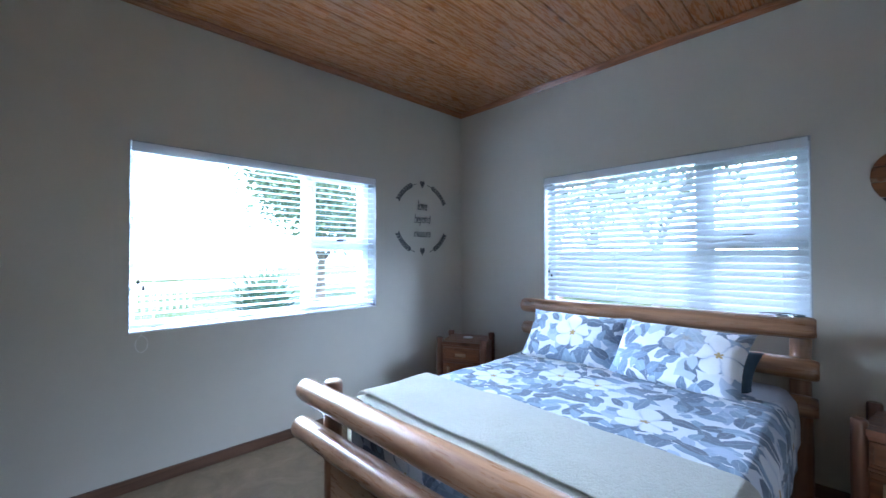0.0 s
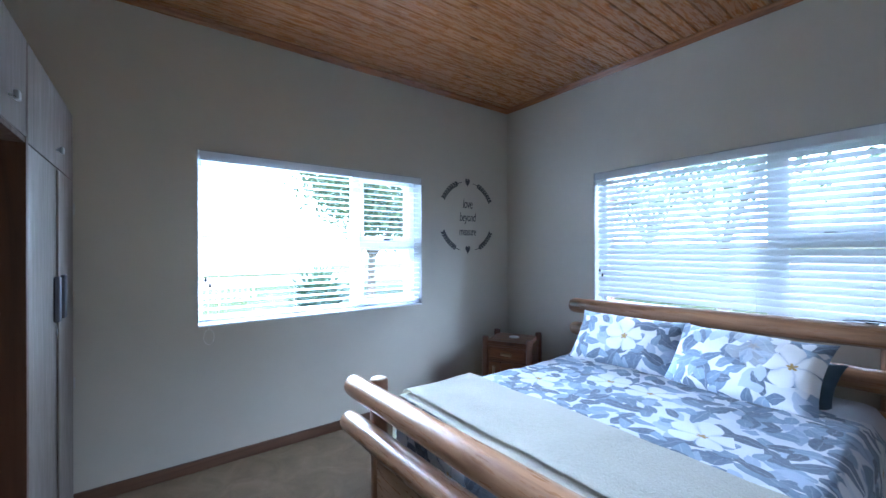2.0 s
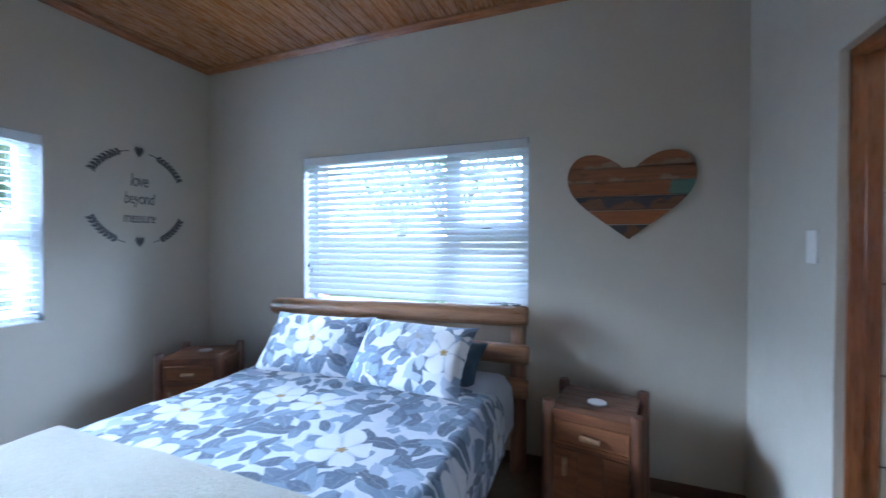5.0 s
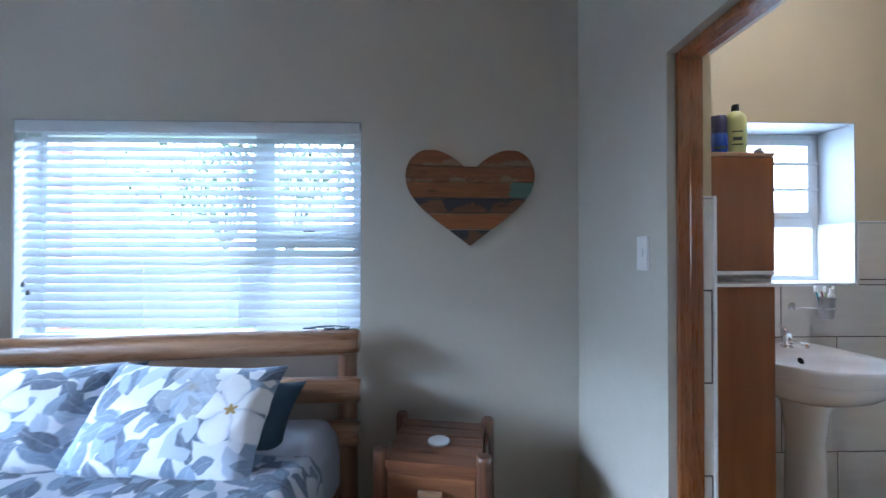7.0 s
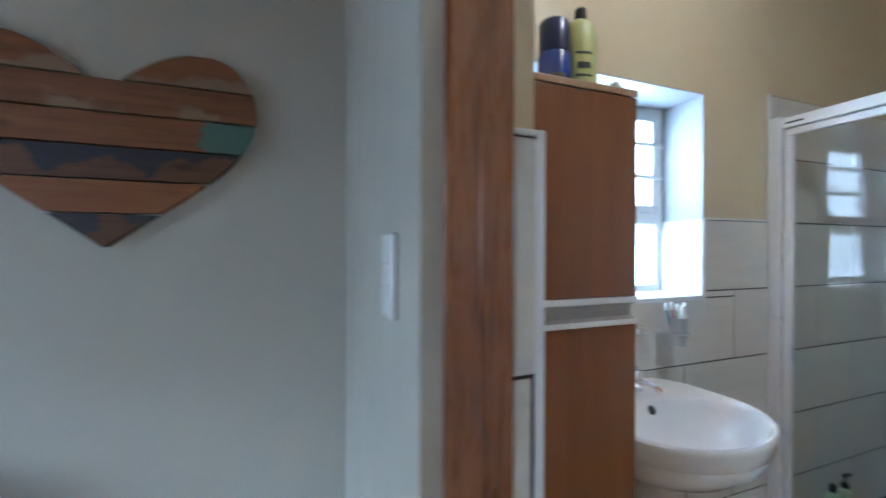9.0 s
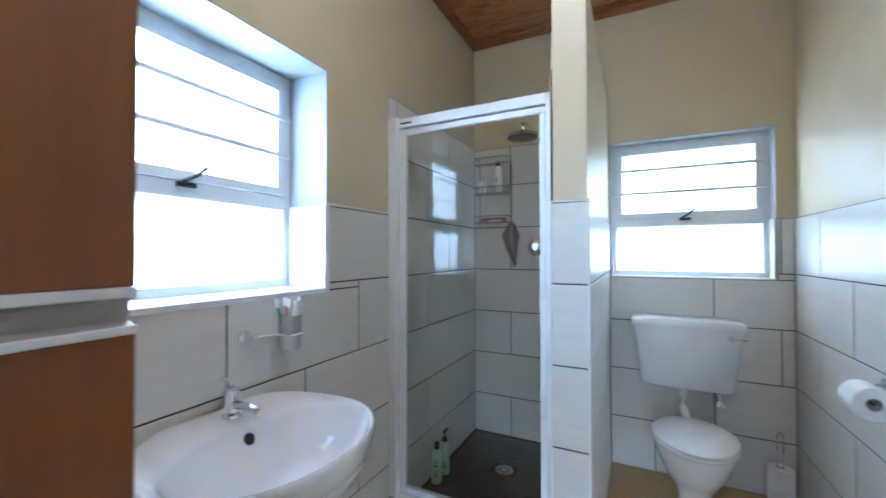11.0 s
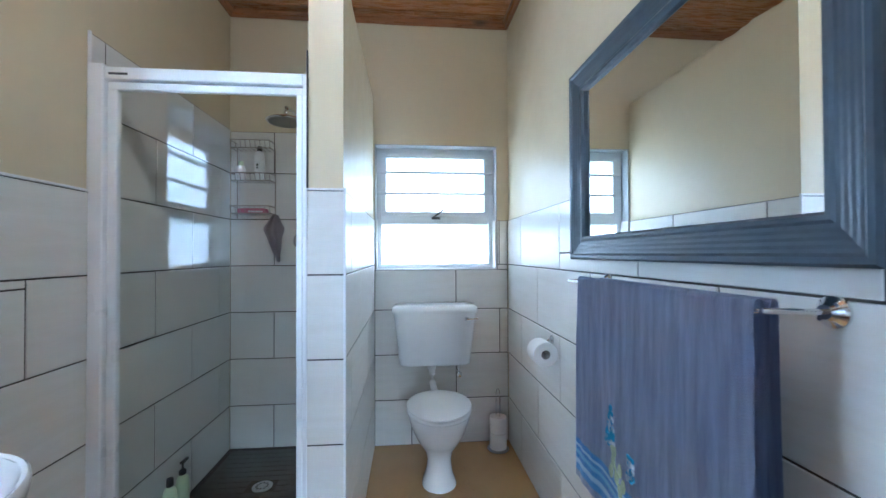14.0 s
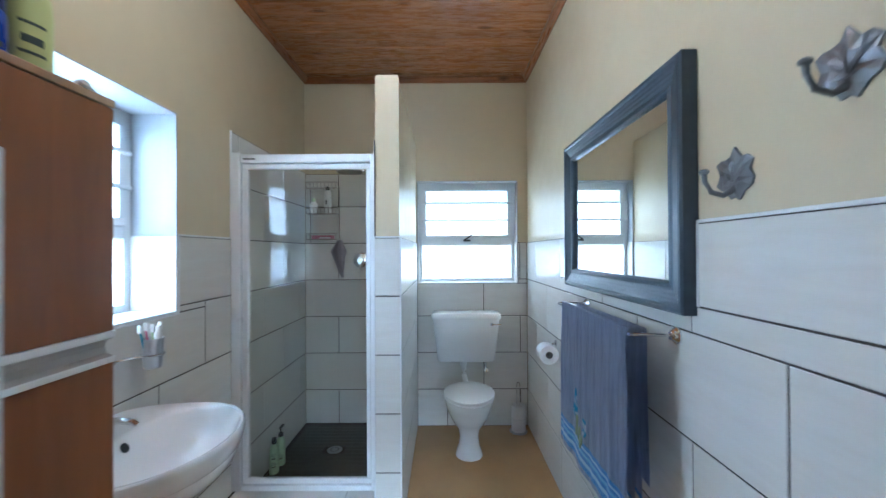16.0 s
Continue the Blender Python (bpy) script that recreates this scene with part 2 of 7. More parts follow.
M["basefoam"] = plain("bed_base_fabric", (0.25, 0.22, 0.2), 0.9, var=0.1)

# mirror
m, nt, b = nodes_of("mirror_glass")
b.inputs["Base Color"].default_value = (0.86, 0.88, 0.88, 1)
b.inputs["Metallic"].default_value, b.inputs["Roughness"].default_value = 1.0, 0.015
M["mirror"] = m


def glass(name, tint=(1, 1, 1), gloss=0.02):
    """Thin clear pane: passes light straight, and mirrors a little, more at a grazing view."""
    m = bpy.data.materials.new(name)
    m.use_nodes = True
    nt = m.node_tree
    nt.nodes.clear()
    out = nt.nodes.new("ShaderNodeOutputMaterial")
    tr = nt.nodes.new("ShaderNodeBsdfTransparent")
    tr.inputs[0].default_value = (*tint, 1)
    gl = nt.nodes.new("ShaderNodeBsdfGlossy")
    gl.inputs["Roughness"].default_value = gloss
    lw = nt.nodes.new("ShaderNodeLayerWeight")
    lw.inputs[0].default_value = 0.5
    fr = maths(nt, 'ADD', maths(nt, 'MULTIPLY', maths(nt, 'POWER', lw.outputs["Facing"], 5.0), 0.6), 0.035)
    mx = nt.nodes.new("ShaderNodeMixShader")
    nt.links.new(fr, mx.inputs[0])
    nt.links.new(tr.outputs[0], mx.inputs[1])
    nt.links.new(gl.outputs[0], mx.inputs[2])
    nt.links.new(mx.outputs[0], out.inputs[0])
    return m


M["glass"] = glass("clear_glass", (0.96, 0.98, 0.98))
M["showerglass"] = glass("shower_glass", (0.97, 0.975, 0.955), 0.01)

# frosted pane
m = bpy.data.materials.new("frosted_glass")
m.use_nodes = True
nt = m.node_tree
nt.nodes.clear()
out = nt.nodes.new("ShaderNodeOutputMaterial")
tl = nt.nodes.new("ShaderNodeBsdfTranslucent")
tl.inputs[0].default_value = (0.97, 0.98, 1.0, 1)
nb = nt.nodes.new("ShaderNodeBump")
nb.inputs["Strength"].default_value = 0.4
nt.links.new(tex_noise(nt, coords(nt, kind="World"), 160, 3), nb.inputs["Height"])
nt.links.new(nb.outputs[0], tl.inputs["Normal"])
nt.links.new(tl.outputs[0], out.inputs[0])
M["frosted"] = m

# cream stone tile with faint streaks
m, nt, b = nodes_of("cream_tile")
info = nt.nodes.new("ShaderNodeObjectInfo")
add = nt.nodes.new("ShaderNodeVectorMath")
add.operation = 'ADD'
comb = nt.nodes.new("ShaderNodeCombineXYZ")
for k in range(3):
    nt.links.new(maths(nt, 'MULTIPLY', info.outputs["Random"], 20.0 + 7 * k), comb.inputs[k])
nt.links.new(coords(nt, (1.6, 1.6, 13), kind="World"), add.inputs[0])
nt.links.new(comb.outputs[0], add.inputs[1])
st = tex_noise(nt, add.outputs[0], 2.0, 6, 0.6, 0.6)
c = ramp(nt, st, [(0.25, (0.655, 0.635, 0.585)), (0.5, (0.69, 0.675, 0.635)), (0.75, (0.72, 0.71, 0.675))])
tone = ramp(nt, info.outputs["Random"], [(0, (0.955, 0.95, 0.94)), (1, (1, 1, 1))])
nt.links.new(mixc(nt, 1.0, c, tone, 'MULTIPLY'), b.inputs["Base Color"])
b.inputs["Roughness"].default_value = 0.3
M["tile"] = m

# small dark mosaic of the shower floor
m, nt, b = nodes_of("charcoal_mosaic")
info = nt.nodes.new("ShaderNodeNewGeometry")
n1 = tex_noise(nt, coords(nt, kind="World"), 30, 4)
c = mixc(nt, info.outputs["Random Per Island"], (0.035, 0.033, 0.03), (0.075, 0.07, 0.062))
nt.links.new(mixc(nt, maths(nt, 'MULTIPLY', n1, 0.4), c, (0.1, 0.095, 0.085)), b.inputs["Base Color"])
b.inputs["Roughness"].default_value = 0.35
M["mosaic"] = m

# screeded bathroom floor, ochre, with worn speckled patches
m, nt, b = nodes_of("ochre_screed")
v = coords(nt, kind="World")
n1, n2, n3 = tex_noise(nt, v, 3.5, 5), tex_noise(nt, v, 140, 3), tex_noise(nt, v, 5.0, 2)
c = mixc(nt, n1, (0.36, 0.215, 0.085), (0.52, 0.335, 0.15))
spots = maths(nt, 'MULTIPLY', ramp(nt, n2, [(0.60, (0, 0, 0)), (0.66, (1, 1, 1))]), ramp(nt, n3, [(0.60, (0, 0, 0)), (0.70, (1, 1, 1))]))
c = mixc(nt, maths(nt, 'MULTIPLY', spots, 0.8), c, (0.10, 0.04, 0.02))
nt.links.new(c, b.inputs["Base Color"])
b.inputs["Roughness"].default_value = 0.33
bump(nt, b, n1, 0.15, 0.004)
M["screed"] = m

# tan bedroom carpet
m, nt, b = nodes_of("tan_floor")
v = coords(nt, kind="World")
n1, n2 = tex_noise(nt, v, 5, 6, 0.7, 1.0), tex_noise(nt, v, 300, 2)
c = ramp(nt, n1, [(0.3, (0.15, 0.105, 0.06)), (0.55, (0.22, 0.16, 0.098)), (0.75, (0.27, 0.205, 0.135))])
nt.links.new(mixc(nt, maths(nt, 'MULTIPLY', n2, 0.4), c, (0.18, 0.13, 0.08)), b.inputs["Base Color"])
b.inputs["Roughness"].default_value = 0.75
bump(nt, b, maths(nt, 'ADD', n1, n2), 0.35, 0.004)
M["floor"] = m

# cream fleece
m, nt, b = nodes_of("cream_fleece")
v = coords(nt, kind="World")
n1, n2 = tex_noise(nt, v, 95, 4, 0.65, 0.6), tex_noise(nt, v, 7, 3)
c = mixc(nt, n1, (0.38, 0.36, 0.30), (0.62, 0.60, 0.52))
nt.links.new(mixc(nt, maths(nt, 'MULTIPLY', n2, 0.3), c, (0.45, 0.43, 0.365)), b.inputs["Base Color"])
b.inputs["Roughness"].default_value = 0.95
b.inputs["Sheen Weight"].default_value = 0.3
bump(nt, b, n1, 0.9, 0.006)
M["fleece"] = m


def floral(name):
    """Printed cotton: white ground, scattered slate-blue leaves, big pale five-petalled blooms with gold centres."""
    m, nt, b = nodes_of(name)
    tc = nt.nodes.new("ShaderNodeTexCoord")
    base = tc.outputs["UV"]
    warp = nt.nodes.new("ShaderNodeTexNoise")
    warp.inputs["Scale"].default_value, warp.inputs["Detail"].default_value = 11.0, 2
    nt.links.new(base, warp.inputs["Vector"])
    sc = nt.nodes.new("ShaderNodeVectorMath")
    sc.operation = 'MULTIPLY_ADD'
    nt.links.new(warp.outputs["Color"], sc.inputs[0])
    sc.inputs[1].default_value = (0.045, 0.045, 0.0)
    nt.links.new(base, sc.inputs[2])
    warped = sc.outputs[0]
    wash = tex_noise(nt, base, 14, 5, 0.6)
    streak = tex_noise(nt, base, 60, 3, 0.6)

    def cell(scale, off, turn=True):
        """One motif a cell: its local place (x, y), turned by chance, and two random values."""
        mp = nt.nodes.new("ShaderNodeMapping")
        mp.inputs["Scale"].default_value = (scale, scale, 1)
        mp.inputs["Location"].default_value = (off, off * 1.7, 0)
        nt.links.new(warped, mp.inputs[0])
        vo = nt.nodes.new("ShaderNodeTexVoronoi")
        vo.voronoi_dimensions = '2D'
        vo.inputs["Scale"].default_value = 1.0
        vo.inputs["Randomness"].default_value = 0.9
        nt.links.new(mp.outputs[0], vo.inputs["Vector"])
        df = nt.nodes.new("ShaderNodeVectorMath")
        df.operation = 'SUBTRACT'
        nt.links.new(mp.outputs[0], df.inputs[0])
        nt.links.new(vo.outputs["Position"], df.inputs[1])
        sep = nt.nodes.new("ShaderNodeSeparateColor")
        nt.links.new(vo.outputs["Color"], sep.inputs[0])
        rot = nt.nodes.new("ShaderNodeVectorRotate")
        rot.rotation_type = 'Z_AXIS'
        nt.links.new(df.outputs[0], rot.inputs["Vector"])
        nt.links.new(maths(nt, 'MULTIPLY', sep.outputs[0], 6.28), rot.inputs["Angle"])
        xyz = nt.nodes.new("ShaderNodeSeparateXYZ")
        nt.links.new(rot.outputs[0], xyz.inputs[0])
        return xyz.outputs[0], xyz.outputs[1], sep.outputs[1], sep.outputs[2]

    def below(v, edge, soft=0.02):
        return ramp(nt, maths(nt, 'ADD', maths(nt, 'SUBTRACT', v, edge), 0.5), [(0.5 - soft, (1, 1, 1)), (0.5, (0, 0, 0))])

    c = mixc(nt, wash, (0.60, 0.64, 0.72), (0.82, 0.83, 0.86))
    blues = [(0.0, (0.025, 0.042, 0.085)), (0.25, (0.055, 0.095, 0.175)), (0.5, (0.12, 0.19, 0.30)), (0.75, (0.24, 0.33, 0.47)), (1.0, (0.48, 0.55, 0.67))]
    for scale, off, wide, keep in ((8.0, 0.0, 0.30, 0.85), (9.5, 3.1, 0.26, 0.8), (7.0, 7.7, 0.24, 0.7), (12.0, 13.3, 0.28, 0.6)):
        x, y, r, g = cell(scale, off)
        x = maths(nt, 'DIVIDE', x, 0.62)
        shape = maths(nt, 'MULTIPLY', maths(nt, 'SUBTRACT', 1.0, maths(nt, 'MULTIPLY', x, x)), wide)
        on = maths(nt, 'MULTIPLY', below(maths(nt, 'ABSOLUTE', y), shape), below(r, keep, 0.01))
        rib = below(maths(nt, 'ABSOLUTE', y), 0.018, 0.01)
        leaf = mixc(nt, maths(nt, 'MULTIPLY', streak, 0.45), ramp(nt, g, blues), (0.50, 0.57, 0.68))
        leaf = mixc(nt, maths(nt, 'MULTIPLY', rib, 0.3), leaf, (0.6, 0.66, 0.74))
        c = mixc(nt, on, c, leaf)
    x, y, r, g = cell(3.4, 21.0)
    dist = maths(nt, 'SQRT', maths(nt, 'ADD', maths(nt, 'MULTIPLY', x, x), maths(nt, 'MULTIPLY', y, y)))
    ang = maths(nt, 'ARCTAN2', y, x)
    lobe = maths(nt, 'ABSOLUTE', maths(nt, 'SINE', maths(nt, 'MULTIPLY', ang, 2.5)))
    edge = maths(nt, 'ADD', maths(nt, 'MULTIPLY', maths(nt, 'POWER', lobe, 0.45), 0.24), 0.20)
    has = below(r, 0.55, 0.01)
    bloom = maths(nt, 'MULTIPLY', below(dist, edge), has)
    fold = mixc(nt, maths(nt, 'MULTIPLY', maths(nt, 'POWER', maths(nt, 'SUBTRACT', 1.0, lobe), 3.0), 0.75), (0.82, 0.83, 0.85), (0.40, 0.45, 0.56))
    fold = mixc(nt, maths(nt, 'MULTIPLY', streak, 0.35), fold, (0.68, 0.71, 0.78))
    c = mixc(nt, bloom, c, fold)
    gold = maths(nt, 'MULTIPLY', below(dist, maths(nt, 'ADD', maths(nt, 'MULTIPLY', lobe, 0.05), 0.035)), has)
    c = mixc(nt, gold, c, (0.40, 0.27, 0.09))
    nt.links.new(c, b.inputs["Base Color"])
    b.inputs["Roughness"].default_value = 0.8
    b.inputs["Sheen Weight"].default_value = 0.15
    bump(nt, b, tex_noise(nt, base, 500, 2), 0.15, 0.001)
    return m


M["floral"] = floral("floral_cotton")


# ---- building blocks ----
def thing(name, loc, label, category, group="", rz=0.0):
    ob = new(name)
    ob.matrix_basis = pose(*loc, 0, 0, rz)
    return tagged(ob, label, category, group)


def mesh_from(name, bm, material, smooth=False):
    me = bpy.data.meshes.new(name)
    bmesh.ops.recalc_face_normals(bm, faces=bm.faces)
    bm.to_mesh(me)
    bm.free()
    for mt in (material if isinstance(material, (list, tuple)) else [material]):
        me.materials.append(mt)
    if smooth:
        for p in me.polygons:
            p.use_smooth = True
        me.set_sharp_from_angle(angle=radians(40))
    return me


def part(name, bm, material, parent, label="", smooth=False):
    ob = new(name, mesh_from(name, bm, material, smooth))
    ob.parent = parent
    return tagged(ob, label)


def structure(name, bm, material, label, category, smooth=False):
    ob = new(name, mesh_from(name, bm, material, smooth))
    return tagged(ob, label, category, kind="structure")


def box(bm, lo, hi, bev=0.0, m=None, seg=2, mi=0):
    c = [(a + b) / 2 for a, b in zip(lo, hi)]
    s = [b - a for a, b in zip(lo, hi)]
    r = bmesh.ops.create_cube(bm, size=1.0, matrix=Matrix.Translation(c) @ Matrix.Diagonal((*s, 1)))
    vs = r["verts"]
    faces = {f for v in vs for f in v.link_faces}
    for f in faces:
        f.material_index = mi
    if bev > 0:
        edges = list({e for v in vs for e in v.link_edges})
        out = bmesh.ops.bevel(bm, geom=edges, offset=min(bev, min(s) * 0.45), segments=seg, profile=0.5, affect='EDGES')
        vs = list({v for f in out["faces"] for v in f.verts} | {v for v in vs if v.is_valid})
    if m is not None:
        bmesh.ops.transform(bm, matrix=m, verts=[v for v in vs if v.is_valid])
    return bm


def lathe(bm, profile, seg=24, m=None, mi=0, cap=True):
    """A turned body from (radius, height) pairs round z."""
    m = m or Matrix.Identity(4)
    rings = []
    for r, z in profile:
        rings.append([bm.verts.new(m @ Vector((r * math.cos(2 * math.pi * k / seg), r * math.sin(2 * math.pi * k / seg), z))) for k in range(seg)])
    for a, c in zip(rings, rings[1:]):
        for k in range(seg):
            f = bm.faces.new((a[k], a[(k + 1) % seg], c[(k + 1) % seg], c[k]))
            f.material_index = mi
    if cap:
        for ring in (rings[0], rings[-1]):
            f = bm.faces.new(ring)
            f.material_index = mi
    return bm


def tube(bm, pts, r, seg=8, mi=0):
    """A round rod along points."""
    pts = [Vector(p) for p in pts]
    rings = []
    for i, p in enumerate(pts):
        d = (pts[min(i + 1, len(pts) - 1)] - pts[max(i - 1, 0)]).normalized()
        up = Vector((0, 0, 1)) if abs(d.z) < 0.9 else Vector((1, 0, 0))
        a = d.cross(up).normalized()
        c = d.cross(a).normalized()
        rr = r[i] if isinstance(r, (list, tuple)) else r
        rings.append([bm.verts.new(p + rr * (math.cos(2 * math.pi * k / seg) * a + math.sin(2 * math.pi * k / seg) * c)) for k in range(seg)])
    for x, y in zip(rings, rings[1:]):
        for k in range(seg):
            f = bm.faces.new((x[k], x[(k + 1) % seg], y[(k + 1) % seg], y[k]))
            f.material_index = mi
    for ring in (rings[0], rings[-1]):
        bm.faces.new(ring).material_index = mi
    return bm


def log_body(bm, a, c, r0, r1, seed=0, seg=20, steps=16, wobble=0.006, end_mi=1):
    """A peeled log from a to c with rounded ends, a slight bend and uneven girth."""
    a, c = Vector(a), Vector(c)
    d = c - a
    L = d.length
    q = d.normalized().to_track_quat('X', 'Z').to_matrix().to_4x4()
    rings = []
    ts = [0.0, 0.006, 0.02] + [0.02 + 0.96 * k / steps for k in range(1, steps)] + [0.98, 0.994, 1.0]
    for i, t in enumerate(ts):
        r = r0 + (r1 - r0) * t
        e = min(t, 1 - t)
        r *= 0.80 if e < 0.003 else 0.93 if e < 0.01 else 1.0
        off = Vector((0, noise.noise((t * 2.1, seed, 1.3)), noise.noise((t * 2.1, seed, 7.9)))) * wobble
        ring = []
        for k in range(seg):
            an = 2 * math.pi * k / seg
            rr = r * (1 + 0.045 * noise.noise((math.cos(an) * 1.2 + seed, math.sin(an) * 1.2, t * L * 5)))
            ring.append(bm.verts.new(a + q @ (Vector((t * L, rr * math.cos(an), rr * math.sin(an))) + off)))
        rings.append(ring)
    for x, y in zip(rings, rings[1:]):
        for k in range(seg):
            bm.faces.new((x[k], x[(k + 1) % seg], y[(k + 1) % seg], y[k]))
    for ring in (rings[0], rings[-1]):
        bm.faces.new(ring).material_index = end_mi
    return bm


def cells_of(rect, holes):
    """The rectangle less the holes, as smaller rectangles."""
    out = [rect]
    for hx0, hx1, hz0, hz1 in holes:
        nxt = []
        for x0, x1, z0, z1 in out:
            if hx0 >= x1 or hx1 <= x0 or hz0 >= z1 or hz1 <= z0:
                nxt.append((x0, x1, z0, z1))
                continue
            if z0 < hz0:
                nxt.append((x0, x1, z0, hz0))
            if hz1 < z1:
                nxt.append((x0, x1, hz1, z1))
            a, c = max(z0, hz0), min(z1, hz1)
            if x0 < hx0:
                nxt.append((x0, hx0, a, c))
            if hx1 < x1:
                nxt.append((hx1, x1, a, c))
        out = nxt
    return out


def wall(name, axis, near, far, u0, u1, z0, z1, holes, material, label):
    """A thick wall; axis 'x' stands across x (u is y), 'y' stands across y (u is x)."""
    bm = bmesh.new()
    for a, c, lo, hi in cells_of((u0, u1, z0, z1), holes):
        if axis == 'x':
            box(bm, (near, a, lo), (far, c, hi))
        else:
            box(bm, (a, near, lo), (c, far, hi))
    bmesh.ops.remove_doubles(bm, verts=bm.verts, dist=0.0005)
    return structure(name, bm, material, label, "wall")


# ---- structure ----
bm = bmesh.new()
box(bm, (WX - 0.3, SY - 0.3, FLOOR - 0.15), (EX + 0.06, NY + 0.3, FLOOR))
structure("floor", bm, M["floor"], "tan bedroom floor with mottled matt finish", "floor")
bm = bmesh.new()
box(bm, (EX + 0.06, BS - 0.3, -0.21), (BE + 0.3, BN + 0.3, 0.0), 0.004)
structure("floor_bathroom", bm, M["screed"], "ochre screeded bathroom floor with speckled wear", "floor")

wall_w = wall("wall_west", 'x', WX - 0.24, WX, SY - 0.24, NY + 0.24, FLOOR - 0.15, CEIL, [WWIN], M["wall"], "grey-green painted bedroom wall with a wide window")
wall_n = wall("wall_north", 'y', NY, NY + 0.24, WX, EX + 0.05, FLOOR - 0.15, CEIL, [NWIN], M["wall"], "grey-green painted bedroom wall behind the bed")
wall_s = wall("wall_south", 'y', SY - 0.24, SY, WX, EX + 0.05, FLOOR - 0.15, CEIL, [], M["wall"], "plain grey-green painted bedroom wall")
wall_e = wall("wall_east", 'x', EX, EX + 0.10, SY - 0.24, NY, FLOOR - 0.15, CEIL, [(DOOR[0], DOOR[1], FLOOR - 0.2, DOOR[2]), (LIGHT_DOOR[0], LIGHT_DOOR[1], FLOOR, DOOR[2])], M["wall"], "grey-green painted wall round the bathroom doorway")
bwall_w = wall("wall_bathroom_west", 'x', EX + 0.10, BW - T, BS - 0.24, BN + 0.02, -0.1, CEIL, [(DOOR[0] - T, DOOR[1] + T, -0.2, DOOR[2])], M["bwall"], "yellow-beige painted bathroom wall round the doorway")
bwall_n = wall("wall_bathroom_north", 'y', BN + T, BN + 0.29, BW - T, BE + 0.24, -0.1, CEIL, [BNWIN], M["bwall"], "yellow-beige painted bathroom wall above cream tiles")
bwall_e = wall("wall_bathroom_east", 'x', BE + T, BE + 0.24, BS - 0.24, BN + 0.05, -0.1, CEIL, [BEWIN], M["bwall"], "yellow-beige painted bathroom wall behind the toilet")
bwall_s = wall("wall_bathroom_south", 'y', BS - 0.24, BS - T, BW - T, BE + T, -0.1, CEIL, [], M["bwall"], "yellow-beige painted bathroom wall with cream tiles below")


def boards(x0, x1, y0, y1, z, w=0.098):
    """Tongued boards along y with V joints, and a slab above them."""
    bm = bmesh.new()
    n = int(math.ceil((x1 - x0) / w))
    g, d = 0.006, 0.010
    for k in range(n):
        a, c = x0 + k * w, min(x0 + (k + 1) * w, x1)
        cuts = [y0]
        y = y0 + random.uniform(0.6, 2.6)
        while y < y1 - 0.3:
            cuts.append(y)
            y += random.uniform(1.8, 3.4)
        cuts.append(y1)
        for p, q in zip(cuts, cuts[1:]):
            prof = [(a, z + d), (a + g, z), (c - g, z), (c, z + d)]
            lo = [bm.verts.new((x, p + 0.0006, h)) for x, h in prof]
            hi = [bm.verts.new((x, q - 0.0006, h)) for x, h in prof]
            for i in range(3):
                bm.faces.new((lo[i], lo[i + 1], hi[i + 1], hi[i]))
    box(bm, (x0, y0, z + 0.0115), (x1, y1, z + 0.06))
    return bm


structure("ceiling", boards(WX, EX + 0.05, SY, NY, CEIL - 0.008), M["ceiling"], "varnished knotty pine board ceiling of the bedroom", "ceiling")
structure("ceiling_bathroom", boards(EX + 0.055, BE + T, BS - T, BN + T, CEIL - 0.008), M["ceiling"], "varnished knotty pine board ceiling of the bathroom", "ceiling")


def cornice(name, a, c, inward, material):
    """A quarter-round wooden cornice from a to c along the top of a wall."""
    bm = bmesh.new()
    a, c, n = Vector(a), Vector(c), Vector(inward)
    prof = [(0, 0), (0.006, -0.003), (0.014, 0.002), (0.022, 0.014), (0.034, 0.022), (0.04, 0.03), (0.04, 0.04), (0, 0.04)]
    steps = 14
    rings = []
    for i in range(steps + 1):
        p = a.lerp(c, i / steps) + Vector((0, 0, 0.004 * noise.noise((i * 0.7, a.x, a.y))))
        rings.append([bm.verts.new(p + n * u + Vector((0, 0, h))) for u, h in prof])
    for x, y in zip(rings, rings[1:]):
        for k in range(len(prof)):
            bm.faces.new((x[k], x[(k + 1) % len(prof)], y[(k + 1) % len(prof)], y[k]))
    bm.faces.new(rings[0]), bm.faces.new(rings[-1])
    return structure(name, bm, material, "varnished wooden cornice strip along the ceiling", "cornice")


M["cornice_x"] = wood("varnished_cornice_across", (0.40, 0.16, 0.055), (0.17, 0.06, 0.02), 'x', 0.3, True, 1.0, 0.4, 0.3, True)
C0 = CORN - 0.014
cornice("trim_cornice_west", (WX, SY, C0), (WX, NY, C0), (1, 0, 0), M["cornice"])
cornice("trim_cornice_north", (WX, NY, C0), (EX, NY, C0), (0, -1, 0), M["cornice_x"])
cornice("trim_cornice_east", (EX, SY, C0), (EX, NY, C0), (-1, 0, 0), M["cornice"])
cornice("trim_cornice_south", (WX, SY, C0), (EX, SY, C0), (0, 1, 0), M["cornice_x"])
cornice("trim_cornice_bath_north", (BW, BN + T, C0), (BE, BN + T, C0), (0, -1, 0), M["cornice_x"])
cornice("trim_cornice_bath_south", (BW, BS - T, C0), (BE, BS - T, C0), (0, 1, 0), M["cornice_x"])
cornice("trim_cornice_bath_east", (BE + T, BS, C0), (BE + T, BN, C0), (-1, 0, 0), M["cornice"])
cornice("trim_cornice_bath_west", (BW - T, BS, C0), (BW - T, BN, C0), (1, 0, 0), M["cornice"])

